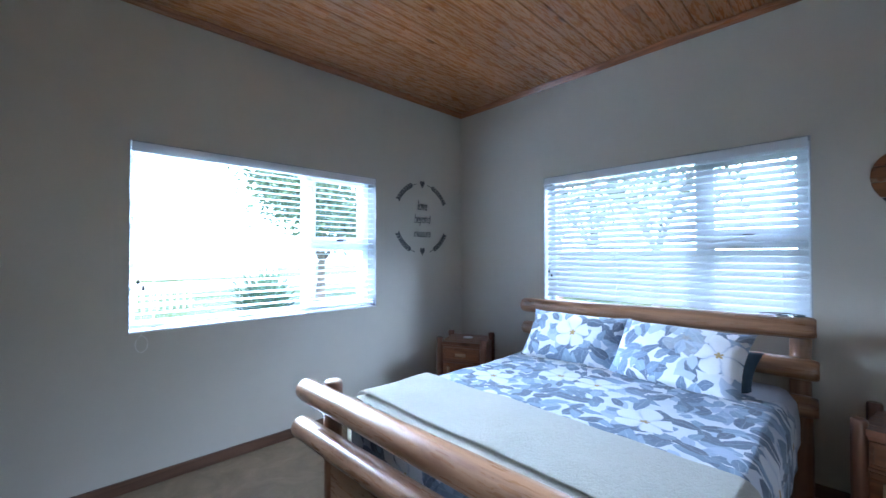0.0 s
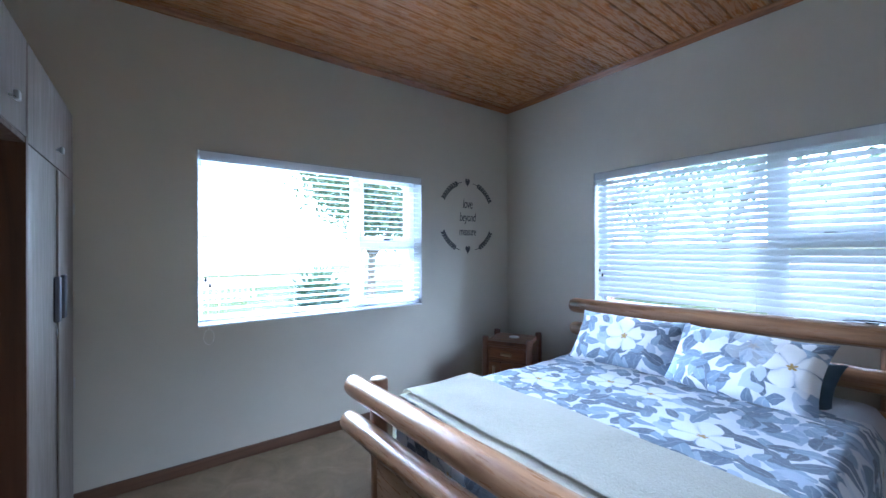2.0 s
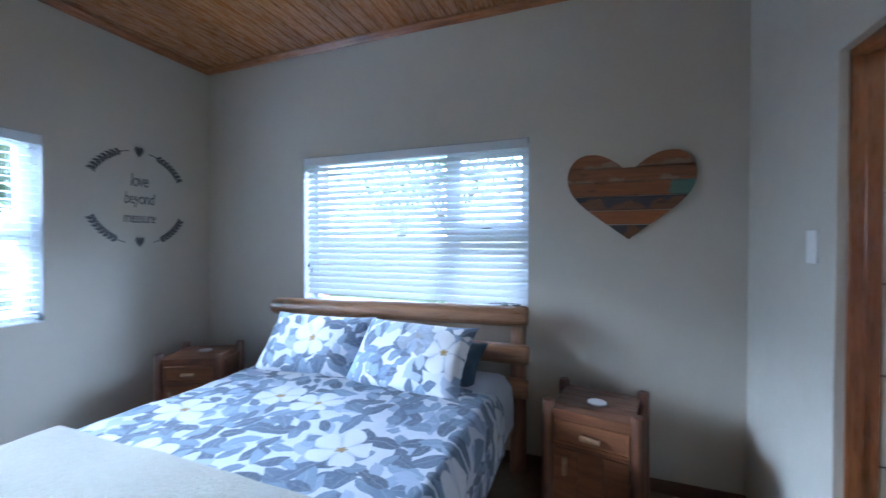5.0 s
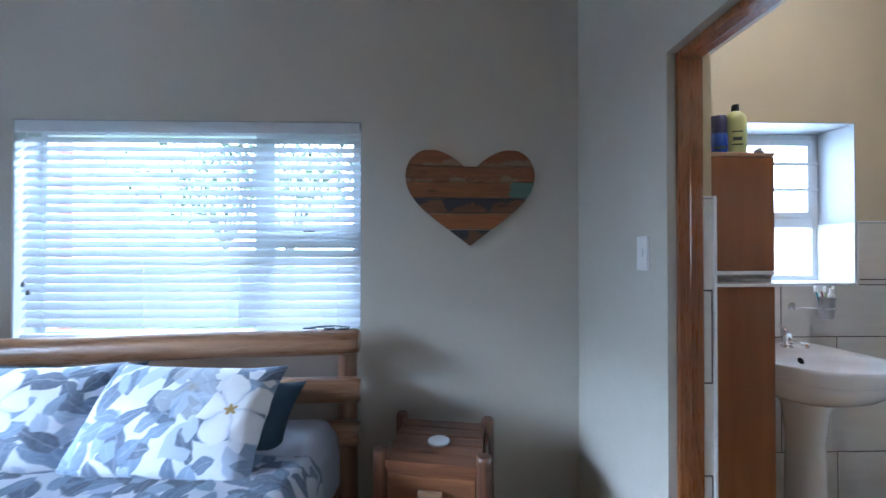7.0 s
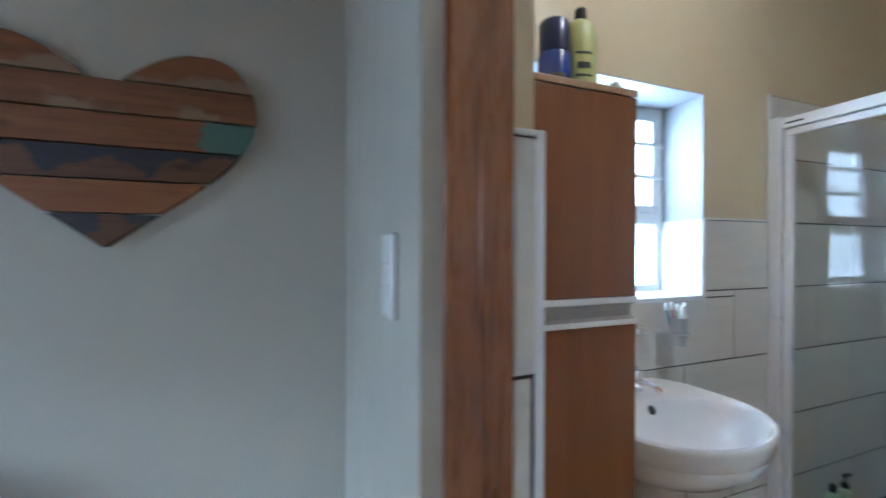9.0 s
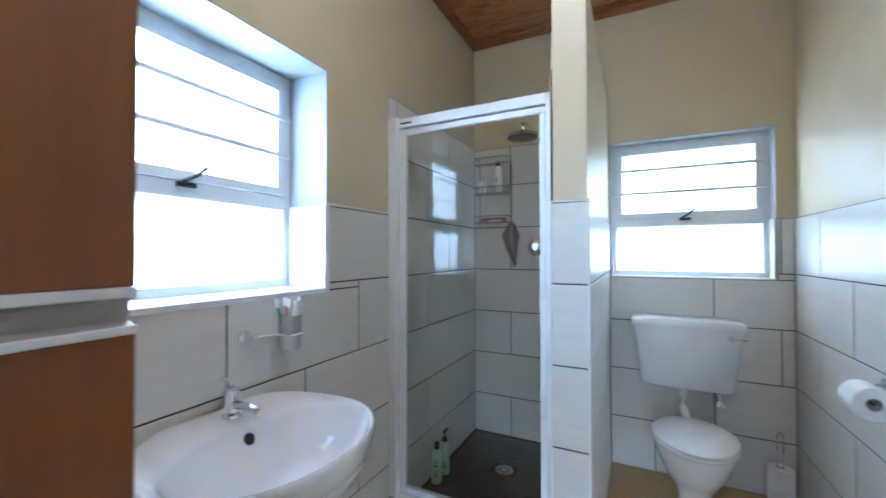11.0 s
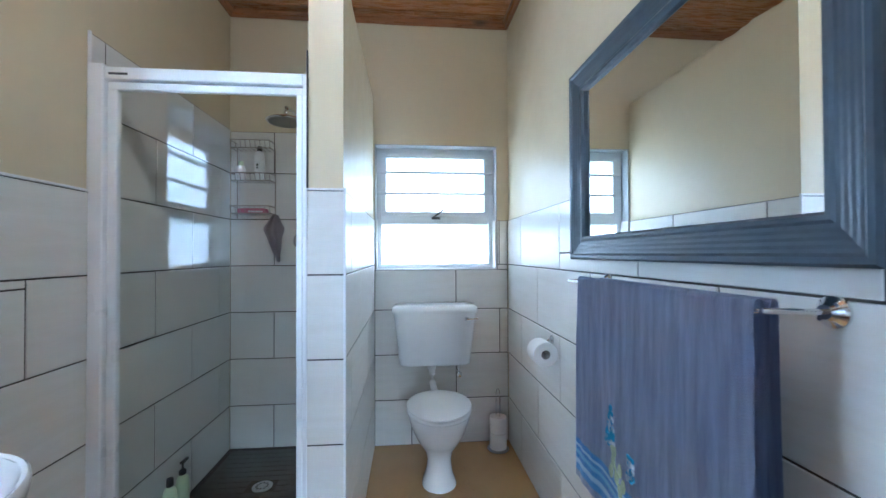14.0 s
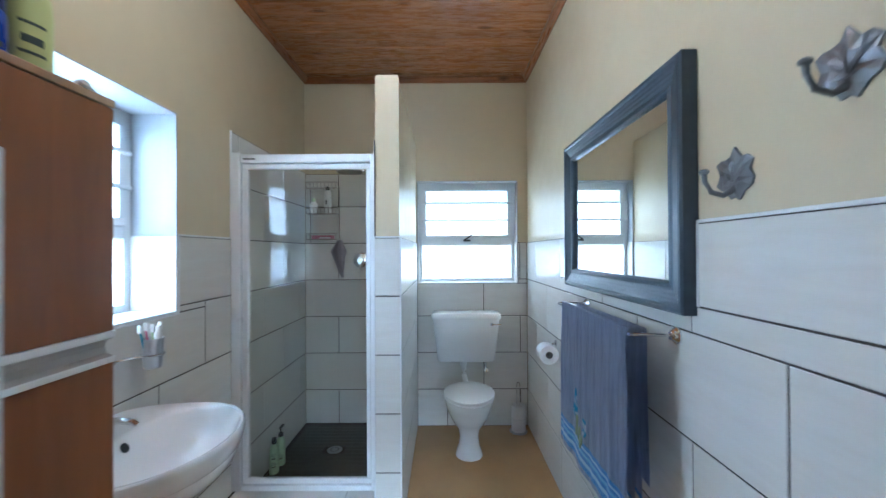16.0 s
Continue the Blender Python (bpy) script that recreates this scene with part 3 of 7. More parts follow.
# skirting of the bedroom
SK = FLOOR + 0.075
M["skirting_x"] = wood("skirting_wood_across", (0.16, 0.085, 0.05), (0.08, 0.04, 0.025), 'x', 0.4, False, 0.8, 0.1, 0.2, True)
for nm, lo, hi, mt in (("baseboard_west", (WX, SY, FLOOR), (WX + 0.016, NY, SK), M["skirting"]),
                       ("baseboard_north", (WX + 0.016, NY - 0.016, FLOOR), (EX, NY, SK), M["skirting_x"]),
                       ("baseboard_east", (EX - 0.016, DOOR[1] + 0.03, FLOOR), (EX, NY - 0.016, SK), M["skirting"]),
                       ("baseboard_south", (WX + 0.016, SY, FLOOR), (EX, SY + 0.016, SK), M["skirting_x"])):
    bm = bmesh.new()
    box(bm, lo, hi, 0.005)
    structure(nm, bm, mt, "dark wooden skirting board", "baseboard")


# ---- windows ----
def flip(axis):
    """Local frame of a window: u along the wall, v into the wall (outwards), z up."""
    if axis == 'N':
        return Matrix(((1, 0, 0, 0), (0, 1, 0, 0), (0, 0, 1, 0), (0, 0, 0, 1)))
    if axis == 'W':
        return Matrix(((0, -1, 0, 0), (1, 0, 0, 0), (0, 0, 1, 0), (0, 0, 0, 1)))
    return Matrix(((0, 1, 0, 0), (-1, 0, 0, 0), (0, 0, 1, 0), (0, 0, 0, 1)))   # E: u runs towards -y


def ubox(bm, u0, u1, v0, v1, z0, z1, bev=0.003):
    return box(bm, (u0, v0, z0), (u1, v1, z1), bev)


def window(name, axis, origin, w, h, depth, bars, panes, pane_mat, stays, label, recess):
    """A metal window in its opening: frame members (u0, u1, z0, z1), panes, stays with handles."""
    win = new(name)
    win.matrix_basis = Matrix.Translation(origin) @ flip(axis)
    tagged(win, label, "window", kind="structure")
    bm = bmesh.new()
    for u0, u1, z0, z1 in ((0, w, 0, 0.04), (0, w, h - 0.04, h), (0, 0.04, 0.04, h - 0.04), (w - 0.04, w, 0.04, h - 0.04)):
        ubox(bm, u0, u1, recess, recess + 0.05, z0, z1)
    part("window_frame", bm, M["alu"], win)
    for u0, u1, z0, z1, v0, v1, nm in bars:
        bm = bmesh.new()
        ubox(bm, u0, u1, recess + v0, recess + v1, z0, z1)
        part(nm, bm, M["alu"], win)
    for u0, u1, z0, z1, sash in panes:
        if sash:
            bm = bmesh.new()
            s = 0.032
            for a, c, lo, hi in ((u0, u1, z0, z0 + s), (u0, u1, z1 - s, z1), (u0, u0 + s, z0 + s, z1 - s), (u1 - s, u1, z0 + s, z1 - s)):
                ubox(bm, a, c, recess - 0.008, recess + 0.034, lo, hi)
            part("sash", bm, M["alu"], win)
            u0, u1, z0, z1 = u0 + s, u1 - s, z0 + s, z1 - s
        bm = bmesh.new()
        ubox(bm, u0 - 0.004, u1 + 0.004, recess + 0.012, recess + 0.017, z0 - 0.004, z1 + 0.004, 0)
        g = part("pane", bm, pane_mat, win)
        g.visible_shadow = pane_mat is M["frosted"]
    for u, z, tilt in stays:
        bm = bmesh.new()
        ubox(bm, u - 0.03, u + 0.03, recess - 0.022, recess - 0.008, z - 0.008, z + 0.008)
        tube(bm, [(u - 0.02, recess - 0.03, z + 0.005), (u + 0.02, recess - 0.04, z + 0.006 + tilt * 0.05), (u + 0.05, recess - 0.042, z + 0.004 + tilt * 0.11)], 0.006, 8)
        part("stay", bm, M["dark"], win, "dark window stay handle")
    return win


# west window: a wide fixed light and two opening lights
w, h = WWIN[1] - WWIN[0], WWIN[3] - WWIN[2]
mu = 1.12
window("window_1", 'W', (WX, WWIN[0], WWIN[2]), w, h, 0.24,
       [(mu, mu + 0.07, 0.04, h - 0.04, 0, 0.05, "mullion"), (mu + 0.07, w - 0.04, 0.53, 0.58, 0, 0.05, "transom")],
       [(0.04, mu, 0.04, h - 0.04, False), (mu + 0.07, w - 0.04, 0.04, 0.53, True), (mu + 0.07, w - 0.04, 0.58, h - 0.04, True)],
       M["glass"], [(mu + 0.32, 0.59, 0), (mu + 0.32, 0.05, 0)], "white aluminium window with two opening lights beside a fixed pane", 0.13)
w, h = NWIN[1] - NWIN[0], NWIN[3] - NWIN[2]
mu = 1.155
window("window_2", 'N', (NWIN[0], NY, NWIN[2]), w, h, 0.24,
       [(mu, mu + 0.08, 0.04, h - 0.04, 0, 0.05, "mullion"), (mu + 0.08, w - 0.04, 0.53, 0.58, 0, 0.05, "transom")],
       [(0.04, mu, 0.04, h - 0.04, False), (mu + 0.08, w - 0.04, 0.04, 0.53, True), (mu + 0.08, w - 0.04, 0.58, h - 0.04, True)],
       M["glass"], [(mu + 0.3, 0.05, 0), (mu + 0.3, 0.59, 0)], "white aluminium window behind closed-tilted blinds", 0.14)


def frosted_window(name, axis, origin, w, h, recess, label):
    tr = 0.315
    bars = [(0.04, w - 0.04, tr, tr + 0.055, 0, 0.05, "transom")]
    up = h - 0.04 - tr - 0.055
    for k in (1, 2):
        z = tr + 0.055 + up * k / 3 + 0.012
        bars.append((0.01, w - 0.01, z - 0.009, z + 0.009, -0.012, 0.0105, "burglar_bar"))
    return window(name, axis, origin, w, h, 0.24, bars, [(0.04, w - 0.04, 0.04, tr, False), (0.04, w - 0.04, tr + 0.055, h - 0.04, True)],
                  M["frosted"], [(w * 0.5, tr + 0.04, 0.5)], label, recess)


frosted_window("window_3", 'N', (BNWIN[0], BN, BNWIN[2]), BNWIN[1] - BNWIN[0], BNWIN[3] - BNWIN[2], 0.2, "white metal bathroom window with frosted panes and bars")
frosted_window("window_4", 'E', (BE, BEWIN[1], BEWIN[2]), BEWIN[1] - BEWIN[0], BEWIN[3] - BEWIN[2], 0.09, "white metal frosted window above the toilet cistern")

# pale reveals of the bathroom windows: boards 4 mm proud of the wall's cut
def reveal(name, axis, origin, w, h, d, label, tiled):
    ob = new(name)
    ob.matrix_basis = Matrix.Translation(origin) @ flip(axis)
    tagged(ob, label, "window reveal", kind="structure")
    bm = bmesh.new()
    for u0, u1, z0, z1 in ((0.0, 0.006, 0, h), (w - 0.006, w, 0, h), (0.006, w - 0.006, h - 0.006, h)):
        ubox(bm, u0, u1, 0.004, d, z0, z1, 0)
    part("reveal_lining", bm, M["pale"], ob)
    bm = bmesh.new()
    ubox(bm, 0.006, w - 0.006, -0.004, d, 0.0, 0.010, 0.002)
    part("window_sill", bm, M["trim"], ob, "white tiled sill")
    for u0 in (0.006, w - 0.014) if tiled else ():
        bm = bmesh.new()
        ubox(bm, u0, u0 + 0.008, -0.002, d - 0.002, 0.010, tiled, 0.0015)
        part("tile", bm, M["tile"], ob)
    return ob


reveal("trim_reveal_north", 'N', (BNWIN[0], BN, BNWIN[2]), BNWIN[1] - BNWIN[0], BNWIN[3] - BNWIN[2], 0.2, "pale painted and tiled window reveal", 0.328)
reveal("trim_reveal_east", 'E', (BE, BEWIN[1], BEWIN[2]), BEWIN[1] - BEWIN[0], BEWIN[3] - BEWIN[2], 0.09, "pale painted and tiled window reveal", 0.335)
reveal("trim_reveal_west_bedroom", 'W', (WX, WWIN[0], WWIN[2]), WWIN[1] - WWIN[0], WWIN[3] - WWIN[2], 0.13, "pale painted window reveal", 0)
reveal("trim_reveal_north_bedroom", 'N', (NWIN[0], NY, NWIN[2]), NWIN[1] - NWIN[0], NWIN[3] - NWIN[2], 0.14, "pale painted window reveal", 0)

# area lamps added outside the windows, out of view, standing in for skylight
window_lamp("daylight_bath_north", 3.44, BN + 0.62, 1.75, (3.44, BN, 1.55), 0.9, 0.9, BATHN, (0.78, 0.90, 1.0))
window_lamp("daylight_west", WX - 4.0, 3.2, 3.6, (0.2, 3.2, 1.1), 4.2, 1.4, BEDW, (0.80, 0.90, 1.0))
# set to the east so that it brightens the lower west wall
window_lamp("daylight_north", 2.4, NY + 3.2, 3.6, (-0.8, 3.0, 0.5), 3.6, 1.4, BEDN, (0.80, 0.90, 1.0))
window_lamp("daylight_bath_east", BE + 0.5, 3.80, 1.75, (BE, 3.80, 1.55), 0.9, 0.9, BATHE, (0.78, 0.90, 1.0))


# ---- venetian blinds ----
def blind(axis, origin, w, h, tilt, depth, label, pitch=0.0455, group="venetian blinds"):
    ob = new("venetian_blind")
    ob.matrix_basis = Matrix.Translation(origin) @ flip(axis)
    tagged(ob, label, "blind", group)
    bm = bmesh.new()
    ubox(bm, 0.004, w - 0.004, -0.006, 0.004, h - 0.062, h - 0.002, 0.002)
    part("valance", bm, M["slat"], ob)
    bm = bmesh.new()
    ubox(bm, 0.01, w - 0.01, 0.008, 0.055, h - 0.045, h - 0.008, 0.002)
    part("headrail", bm, M["slat"], ob)
    # one curved slat, shared
    sb = bmesh.new()
    rows = []
    for k in range(5):
        s = -0.025 + 0.0125 * k
        crown = 0.003 * (1 - (s / 0.025) ** 2)
        rows.append([sb.verts.new((u, s * math.cos(tilt) - crown * math.sin(tilt), s * math.sin(tilt) + crown * math.cos(tilt))) for u in (0.008, w * 0.5, w - 0.008)])
    under = [[sb.verts.new(v.co - Vector((0, 0, 0.0026))) for v in r] for r in rows]
    for g, flipd in ((rows, 0), (under, 1)):
        for a, c in zip(g, g[1:]):
            for k in range(2):
                sb.faces.new((a[k], a[k + 1], c[k + 1], c[k]))
    for a, c in ((rows[0], under[0]), (rows[-1], under[-1])):
        for k in range(2):
            sb.faces.new((a[k], a[k + 1], c[k + 1], c[k]))
    me = mesh_from("slat", sb, M["slat"])
    z, k = h - 0.085, 0
    while z > 0.05:
        s = new("slat", me)
        s.parent = ob
        s.matrix_basis = pose(0, depth, z, 0.9 * noise.noise((k * 1.7, w, 0)), 0.12 * noise.noise((k * 0.9, w, 4)), 0)
        z -= pitch
        k += 1
    bm = bmesh.new()
    ubox(bm, 0.008, w - 0.008, depth - 0.026, depth + 0.026, 0.012, 0.034, 0.004)
    rail = part("bottom_rail", bm, M["slat"], ob)
    for f in (0.07, 0.36, 0.64, 0.93):
        bm = bmesh.new()
        for dv in (-0.027, 0.027):
            tube(bm, [(w * f, depth + dv, 0.03), (w * f, depth + dv, h - 0.06)], 0.0012, 5)
        part("ladder_cord", bm, M["white"], ob)
        bm = bmesh.new()
        ubox(bm, w * f - 0.012, w * f + 0.012, depth - 0.03, depth + 0.03, 0.006, 0.020, 0.002)
        part("cord_clip", bm, M["slat"], rail)
    bm = bmesh.new()
    tube(bm, [(0.05, depth - 0.038, h - 0.06), (0.052, depth - 0.040, 0.30), (0.055, depth - 0.045, 0.03)] + [(0.055 + 0.03 * math.sin(a), depth - 0.07, -0.075 + 0.05 * math.cos(a)) for a in [k * math.pi / 6 for k in range(13)]], 0.0014, 5)
    part("pull_cord", bm, M["white"], ob)
    for du, zz in ((0.04, 0.28), (0.065, 0.24)):
        bm = bmesh.new()
        lathe(bm, [(0.003, 0.03), (0.006, 0.022), (0.009, 0.004), (0.005, 0)], 10, Matrix.Translation((du, depth - 0.04, zz)))
        part("cord_tassel", bm, M["dark"], ob)
    return ob


blind('W', (WX, WWIN[0] + 0.008, WWIN[2] + 0.012), WWIN[1] - WWIN[0] - 0.016, WWIN[3] - WWIN[2] - 0.018, radians(4), 0.05, "white venetian blind with level slats, let down in the window")
blind('N', (NWIN[0] + 0.008, NY, NWIN[2] + 0.012), NWIN[1] - NWIN[0] - 0.016, NWIN[3] - NWIN[2] - 0.018, radians(47), 0.05, "white venetian blind with tilted slats, let down above the bed")

# ---- doorway ----
door = thing("door_1", (EX, DOOR[1], FLOOR), "open doorway with a varnished wooden frame", "door frame")
door["kind"] = "structure"
yy = DOOR[0] - DOOR[1]
for nm, lo, hi in (("jamb", (0.026, -0.016, 0), (0.072, -0.0005, 2.0585)), ("jamb", (0.026, yy + 0.0005, 0), (0.072, yy + 0.016, 2.0585)),
                   ("rebate", (0.072, -0.006, 0), (0.118, -0.0005, 2.045)), ("rebate", (0.072, yy + 0.0005, 0), (0.118, yy + 0.006, 2.045)),
                   ("head", (0.026, yy + 0.016, 2.030), (0.072, -0.016, 2.0585)), ("head_rebate", (0.072, yy + 0.006, 2.042), (0.118, -0.006, 2.0585))):
    bm = bmesh.new()
    box(bm, lo, hi, 0.006)
    part(nm, bm, M["frame"], door)
bm = bmesh.new()
box(bm, (0.0, yy + 0.016, 0.0), (0.0585, -0.016, 0.056), 0.004)
part("threshold", bm, M["frame"], door)

# added only to let daylight in; the frame is never in view
light_door = thing("door_2", (EX, LIGHT_DOOR[1], FLOOR), "unseen doorway added to let in daylight, with a varnished wooden frame", "door frame")
light_door["kind"] = "structure"
ey = LIGHT_DOOR[0] - LIGHT_DOOR[1]
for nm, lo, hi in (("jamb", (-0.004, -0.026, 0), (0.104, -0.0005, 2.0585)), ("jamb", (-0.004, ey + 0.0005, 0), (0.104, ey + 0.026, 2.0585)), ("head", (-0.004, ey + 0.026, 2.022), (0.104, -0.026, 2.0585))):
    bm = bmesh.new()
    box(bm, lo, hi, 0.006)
    part(nm, bm, M["frame"], light_door)

# ---- partition between shower and toilet, with a rough broken top ----
PX, PY0, PY1, PZ = 4.187, 4.214, 4.352, 2.335
bm = bmesh.new()
nx, top = 40, []
for i in range(nx + 1):
    x = PX + T + (BE - PX) * i / nx
    z = PZ + 0.010 * noise.noise((x * 9, 3, 0)) + 0.006 * noise.noise((x * 31, 8, 0))
    a, c = PY0 + T, PY1 - T
    j = 0.003 * noise.noise((x * 20, 1, 5))
    top.append([bm.verts.new(p) for p in ((x, a, 0), (x, a, z - 0.02), (x, a + 0.006 + j, z), (x, c - 0.006 - j, z + 0.004 * noise.noise((x * 23, 0, 9))), (x, c, z - 0.02), (x, c, 0))])
for p, q in zip(top, top[1:]):
    for k in range(5):
        bm.faces.new((p[k], p[k + 1], q[k + 1], q[k]))
bm.faces.new(top[0]), bm.faces.new(top[-1])
partition = structure("wall_partition", bm, M["bwall"], "half-tiled plastered partition with a rough top edge", "wall")


# ---- tiles ----
TILE_MESH = {}


def tile_mesh(w, h):
    key = (round(w, 3), round(h, 3))
    if key not in TILE_MESH:
        bm = bmesh.new()
        e, t = 0.0018, T - 0.001
        def ring(i, z):
            return [bm.verts.new(p) for p in ((i, i, z), (w - i, i, z), (w - i, h - i, z), (i, h - i, z))]
        r = [ring(0, 0.0), ring(0, t - e), ring(e, t)]
        for a, c in zip(r, r[1:]):
            for k in range(4):
                bm.faces.new((a[k], a[(k + 1) % 4], c[(k + 1) % 4], c[k]))
        bm.faces.new(r[-1])
        TILE_MESH[key] = mesh_from("tile", bm, M["tile"])
    return TILE_MESH[key]


def tile_field(parent, side, plane, u0, u1, z0, z1, first, holes=(), W=0.6, H=0.3, gap=0.0055, material=None):
    """Tiles in half bond on a wall face. side: the way the face looks ('N','S','E','W'); plane: its finished face."""
    rows = int(math.ceil((z1 - z0) / H - 1e-6))
    back = bmesh.new()
    for r in range(rows):
        lo, hi = z0 + r * H, min(z0 + (r + 1) * H, z1)
        off = first + (0.5 * W if r % 2 else 0.0)
        k = math.floor((u0 - off) / W)
        while off + k * W < u1:
            a, c = max(u0, off + k * W), min(u1, off + (k + 1) * W)
            k += 1
            if c - a < 0.012:
                continue
            for x0, x1, y0, y1 in cells_of((a, c, lo, hi), holes):
                if x1 - x0 < 0.012 or y1 - y0 < 0.012:
                    continue
                g = gap / 2
                w, h = x1 - x0 - 2 * g, y1 - y0 - 2 * g
                ob = new("tile", tile_mesh(w, h))
                s = T - 0.001
                if side == 'S':      # on a north wall, looks south
                    mt = Matrix(((1, 0, 0, x0 + g), (0, 0, -1, plane + s), (0, 1, 0, y0 + g), (0, 0, 0, 1)))
                elif side == 'N':
                    mt = Matrix(((-1, 0, 0, x1 - g), (0, 0, 1, plane - s), (0, 1, 0, y0 + g), (0, 0, 0, 1)))
                elif side == 'W':
                    mt = Matrix(((0, 0, -1, plane + s), (-1, 0, 0, x1 - g), (0, 1, 0, y0 + g), (0, 0, 0, 1)))
                else:
                    mt = Matrix(((0, 0, 1, plane - s), (1, 0, 0, x0 + g), (0, 1, 0, y0 + g), (0, 0, 0, 1)))
                ob.parent = parent
                ob.matrix_basis = mt
                d0, d1 = 0.0008, 0.0052
                if side == 'S':
                    box(back, (x0, plane + T - d1, y0), (x1, plane + T - d0, y1))
                elif side == 'N':
                    box(back, (x0, plane - T + d0, y0), (x1, plane - T + d1, y1))
                elif side == 'W':
                    box(back, (plane + T - d1, x0, y0), (plane + T - d0, x1, y1))
                else:
                    box(back, (plane - T + d0, x0, y0), (plane - T + d1, x1, y1))
    part("grout", back, M["grout"], parent)


# ---- toilet, basin, shower and the other large things come before the tiles ----

# ---- bed ----
HY, FY = 4.98, 2.96
bed = thing("log_bed", (0.55, 3.9, FLOOR), "varnished peeled-log double bed with log headboard and footboard", "bed")
ob_off = Vector((-0.55, -3.9, -FLOOR))


def logpart(name, a, c, r0, r1, seed, parent, mats, label=""):
    bm = bmesh.new()
    log_body(bm, Vector(a) + ob_off, Vector(c) + ob_off, r0, r1, seed)
    return part(name, bm, mats, parent, label, True)


LM, LZ = [M["log"], M["endgrain"]], [M["logz"], M["endgrain"]]
logpart("top_rail", (-0.56, HY - 0.035, 0.890), (1.285, HY + 0.04, 0.918), 0.060, 0.062, 1, bed, LM)
logpart("middle_rail", (-0.55, HY - 0.04, 0.70), (1.295, HY + 0.03, 0.692), 0.056, 0.060, 2, bed, LM)
logpart("lower_rail", (-0.53, HY - 0.04, 0.495), (1.29, HY + 0.03, 0.488), 0.056, 0.058, 3, bed, LM)
for k, x in enumerate((-0.40, 1.215)):
    logpart("head_post", (x, HY + 0.105, FLOOR), (x, HY + 0.105, 0.88), 0.050, 0.048, 5 + k, bed, LZ)
logpart("foot_top_rail", (-0.54, FY, 0.640), (1.33, FY + 0.06, 0.640), 0.056, 0.062, 9, bed, LM, "glossy bowed log across the foot")
logpart("foot_lower_rail", (-0.555, FY - 0.02, 0.452), (1.33, FY + 0.04, 0.470), 0.054, 0.062, 11, bed, LM)
for k, x in enumerate((-0.39, 1.19)):
    logpart("foot_post", (x, FY + 0.085, FLOOR), (x, FY + 0.085, 0.698), 0.049, 0.046, 14 + k, bed, LZ)
bm = bmesh.new()
box(bm, Vector((-0.36, FY + 0.05, 0.10)) + ob_off, Vector((1.16, FY + 0.09, 0.36)) + ob_off, 0.006)
part("foot_board", bm, M["log"], bed)
for k, x in enumerate((-0.345, 1.16)):
    logpart("side_rail", (x, FY + 0.12, 0.25), (x, HY + 0.06, 0.25), 0.045, 0.045, 20 + k, bed, LM)
bm = bmesh.new()
box(bm, Vector((-0.28, FY + 0.20, 0.30)) + ob_off, Vector((1.17, HY - 0.07, 0.55)) + ob_off, 0.05, seg=3)
part("mattress", bm, M["sheet"], bed)


def drape(x0, x1, y0, y1, z, drop_l, drop_r, drop_f, drop_h, nx, ny, puff, seed, thick=0.012, rad=0.06, wave=0.02):
    """Cloth laid over the bed, hanging down at its edges, with folds."""
    bm = bmesh.new()
    def prof(s, lo, hi, dl, dh):
        # distance along the cloth -> (place, drop)
        if s < dl:
            return lo, dl - s
        if s > dl + hi - lo:
            return hi, s - dl - (hi - lo)
        return lo + s - dl, 0.0
    Lx, Ly = (x1 - x0) + drop_l + drop_r, (y1 - y0) + drop_f + drop_h
    grid = []
    cloth = {}
    for j in range(ny + 1):
        row = []
        sy = Ly * j / ny
        for i in range(nx + 1):
            sx = Lx * i / nx
            x, dx = prof(sx, x0, x1, drop_l, drop_r)
            y, dy = prof(sy, y0, y1, drop_f, drop_h)
            ex = min(x - x0, x1 - x)
            ey = min(y - y0, y1 - y) if drop_f or drop_h else 9
            zz = z
            e = min(ex, ey)
            if e < rad:
                zz -= rad * (1 - math.sqrt(max(0, 1 - ((rad - e) / rad) ** 2)))
            if dx or dy:
                zz = z - rad - max(dx, dy)
                out = 0.012 + wave * (0.5 + noise.noise((y * 5 + seed, x * 5, 2))) * min(1, max(dx, dy) / 0.1)
                if dx:
                    x += out if x >= x1 else -out
                if dy:
                    y += out if y >= y1 else -out
            soft = noise.noise((x * 3.1 + seed, y * 3.1, 0.4)) * puff + noise.noise((x * 9 + seed, y * 7, 1.7)) * puff * 0.45
            fold = puff * 0.5 * max(0, noise.noise((x * 4 + y * 9 + seed, x * 2 - y, 3))) ** 1.5
            row.append(bm.verts.new(Vector((x, y, zz + soft + fold)) + ob_off))
            cloth[row[-1]] = (sx, sy)
        grid.append(row)
    uv = bm.loops.layers.uv.new("cloth")
    for a, c in zip(grid, grid[1:]):
        for i in range(nx):
            f = bm.faces.new((a[i], a[i + 1], c[i + 1], c[i]))
            for lp in f.loops:
                lp[uv].uv = cloth[lp.vert]
    r = bmesh.ops.solidify(bm, geom=bm.faces[:], thickness=thick)
    return bm


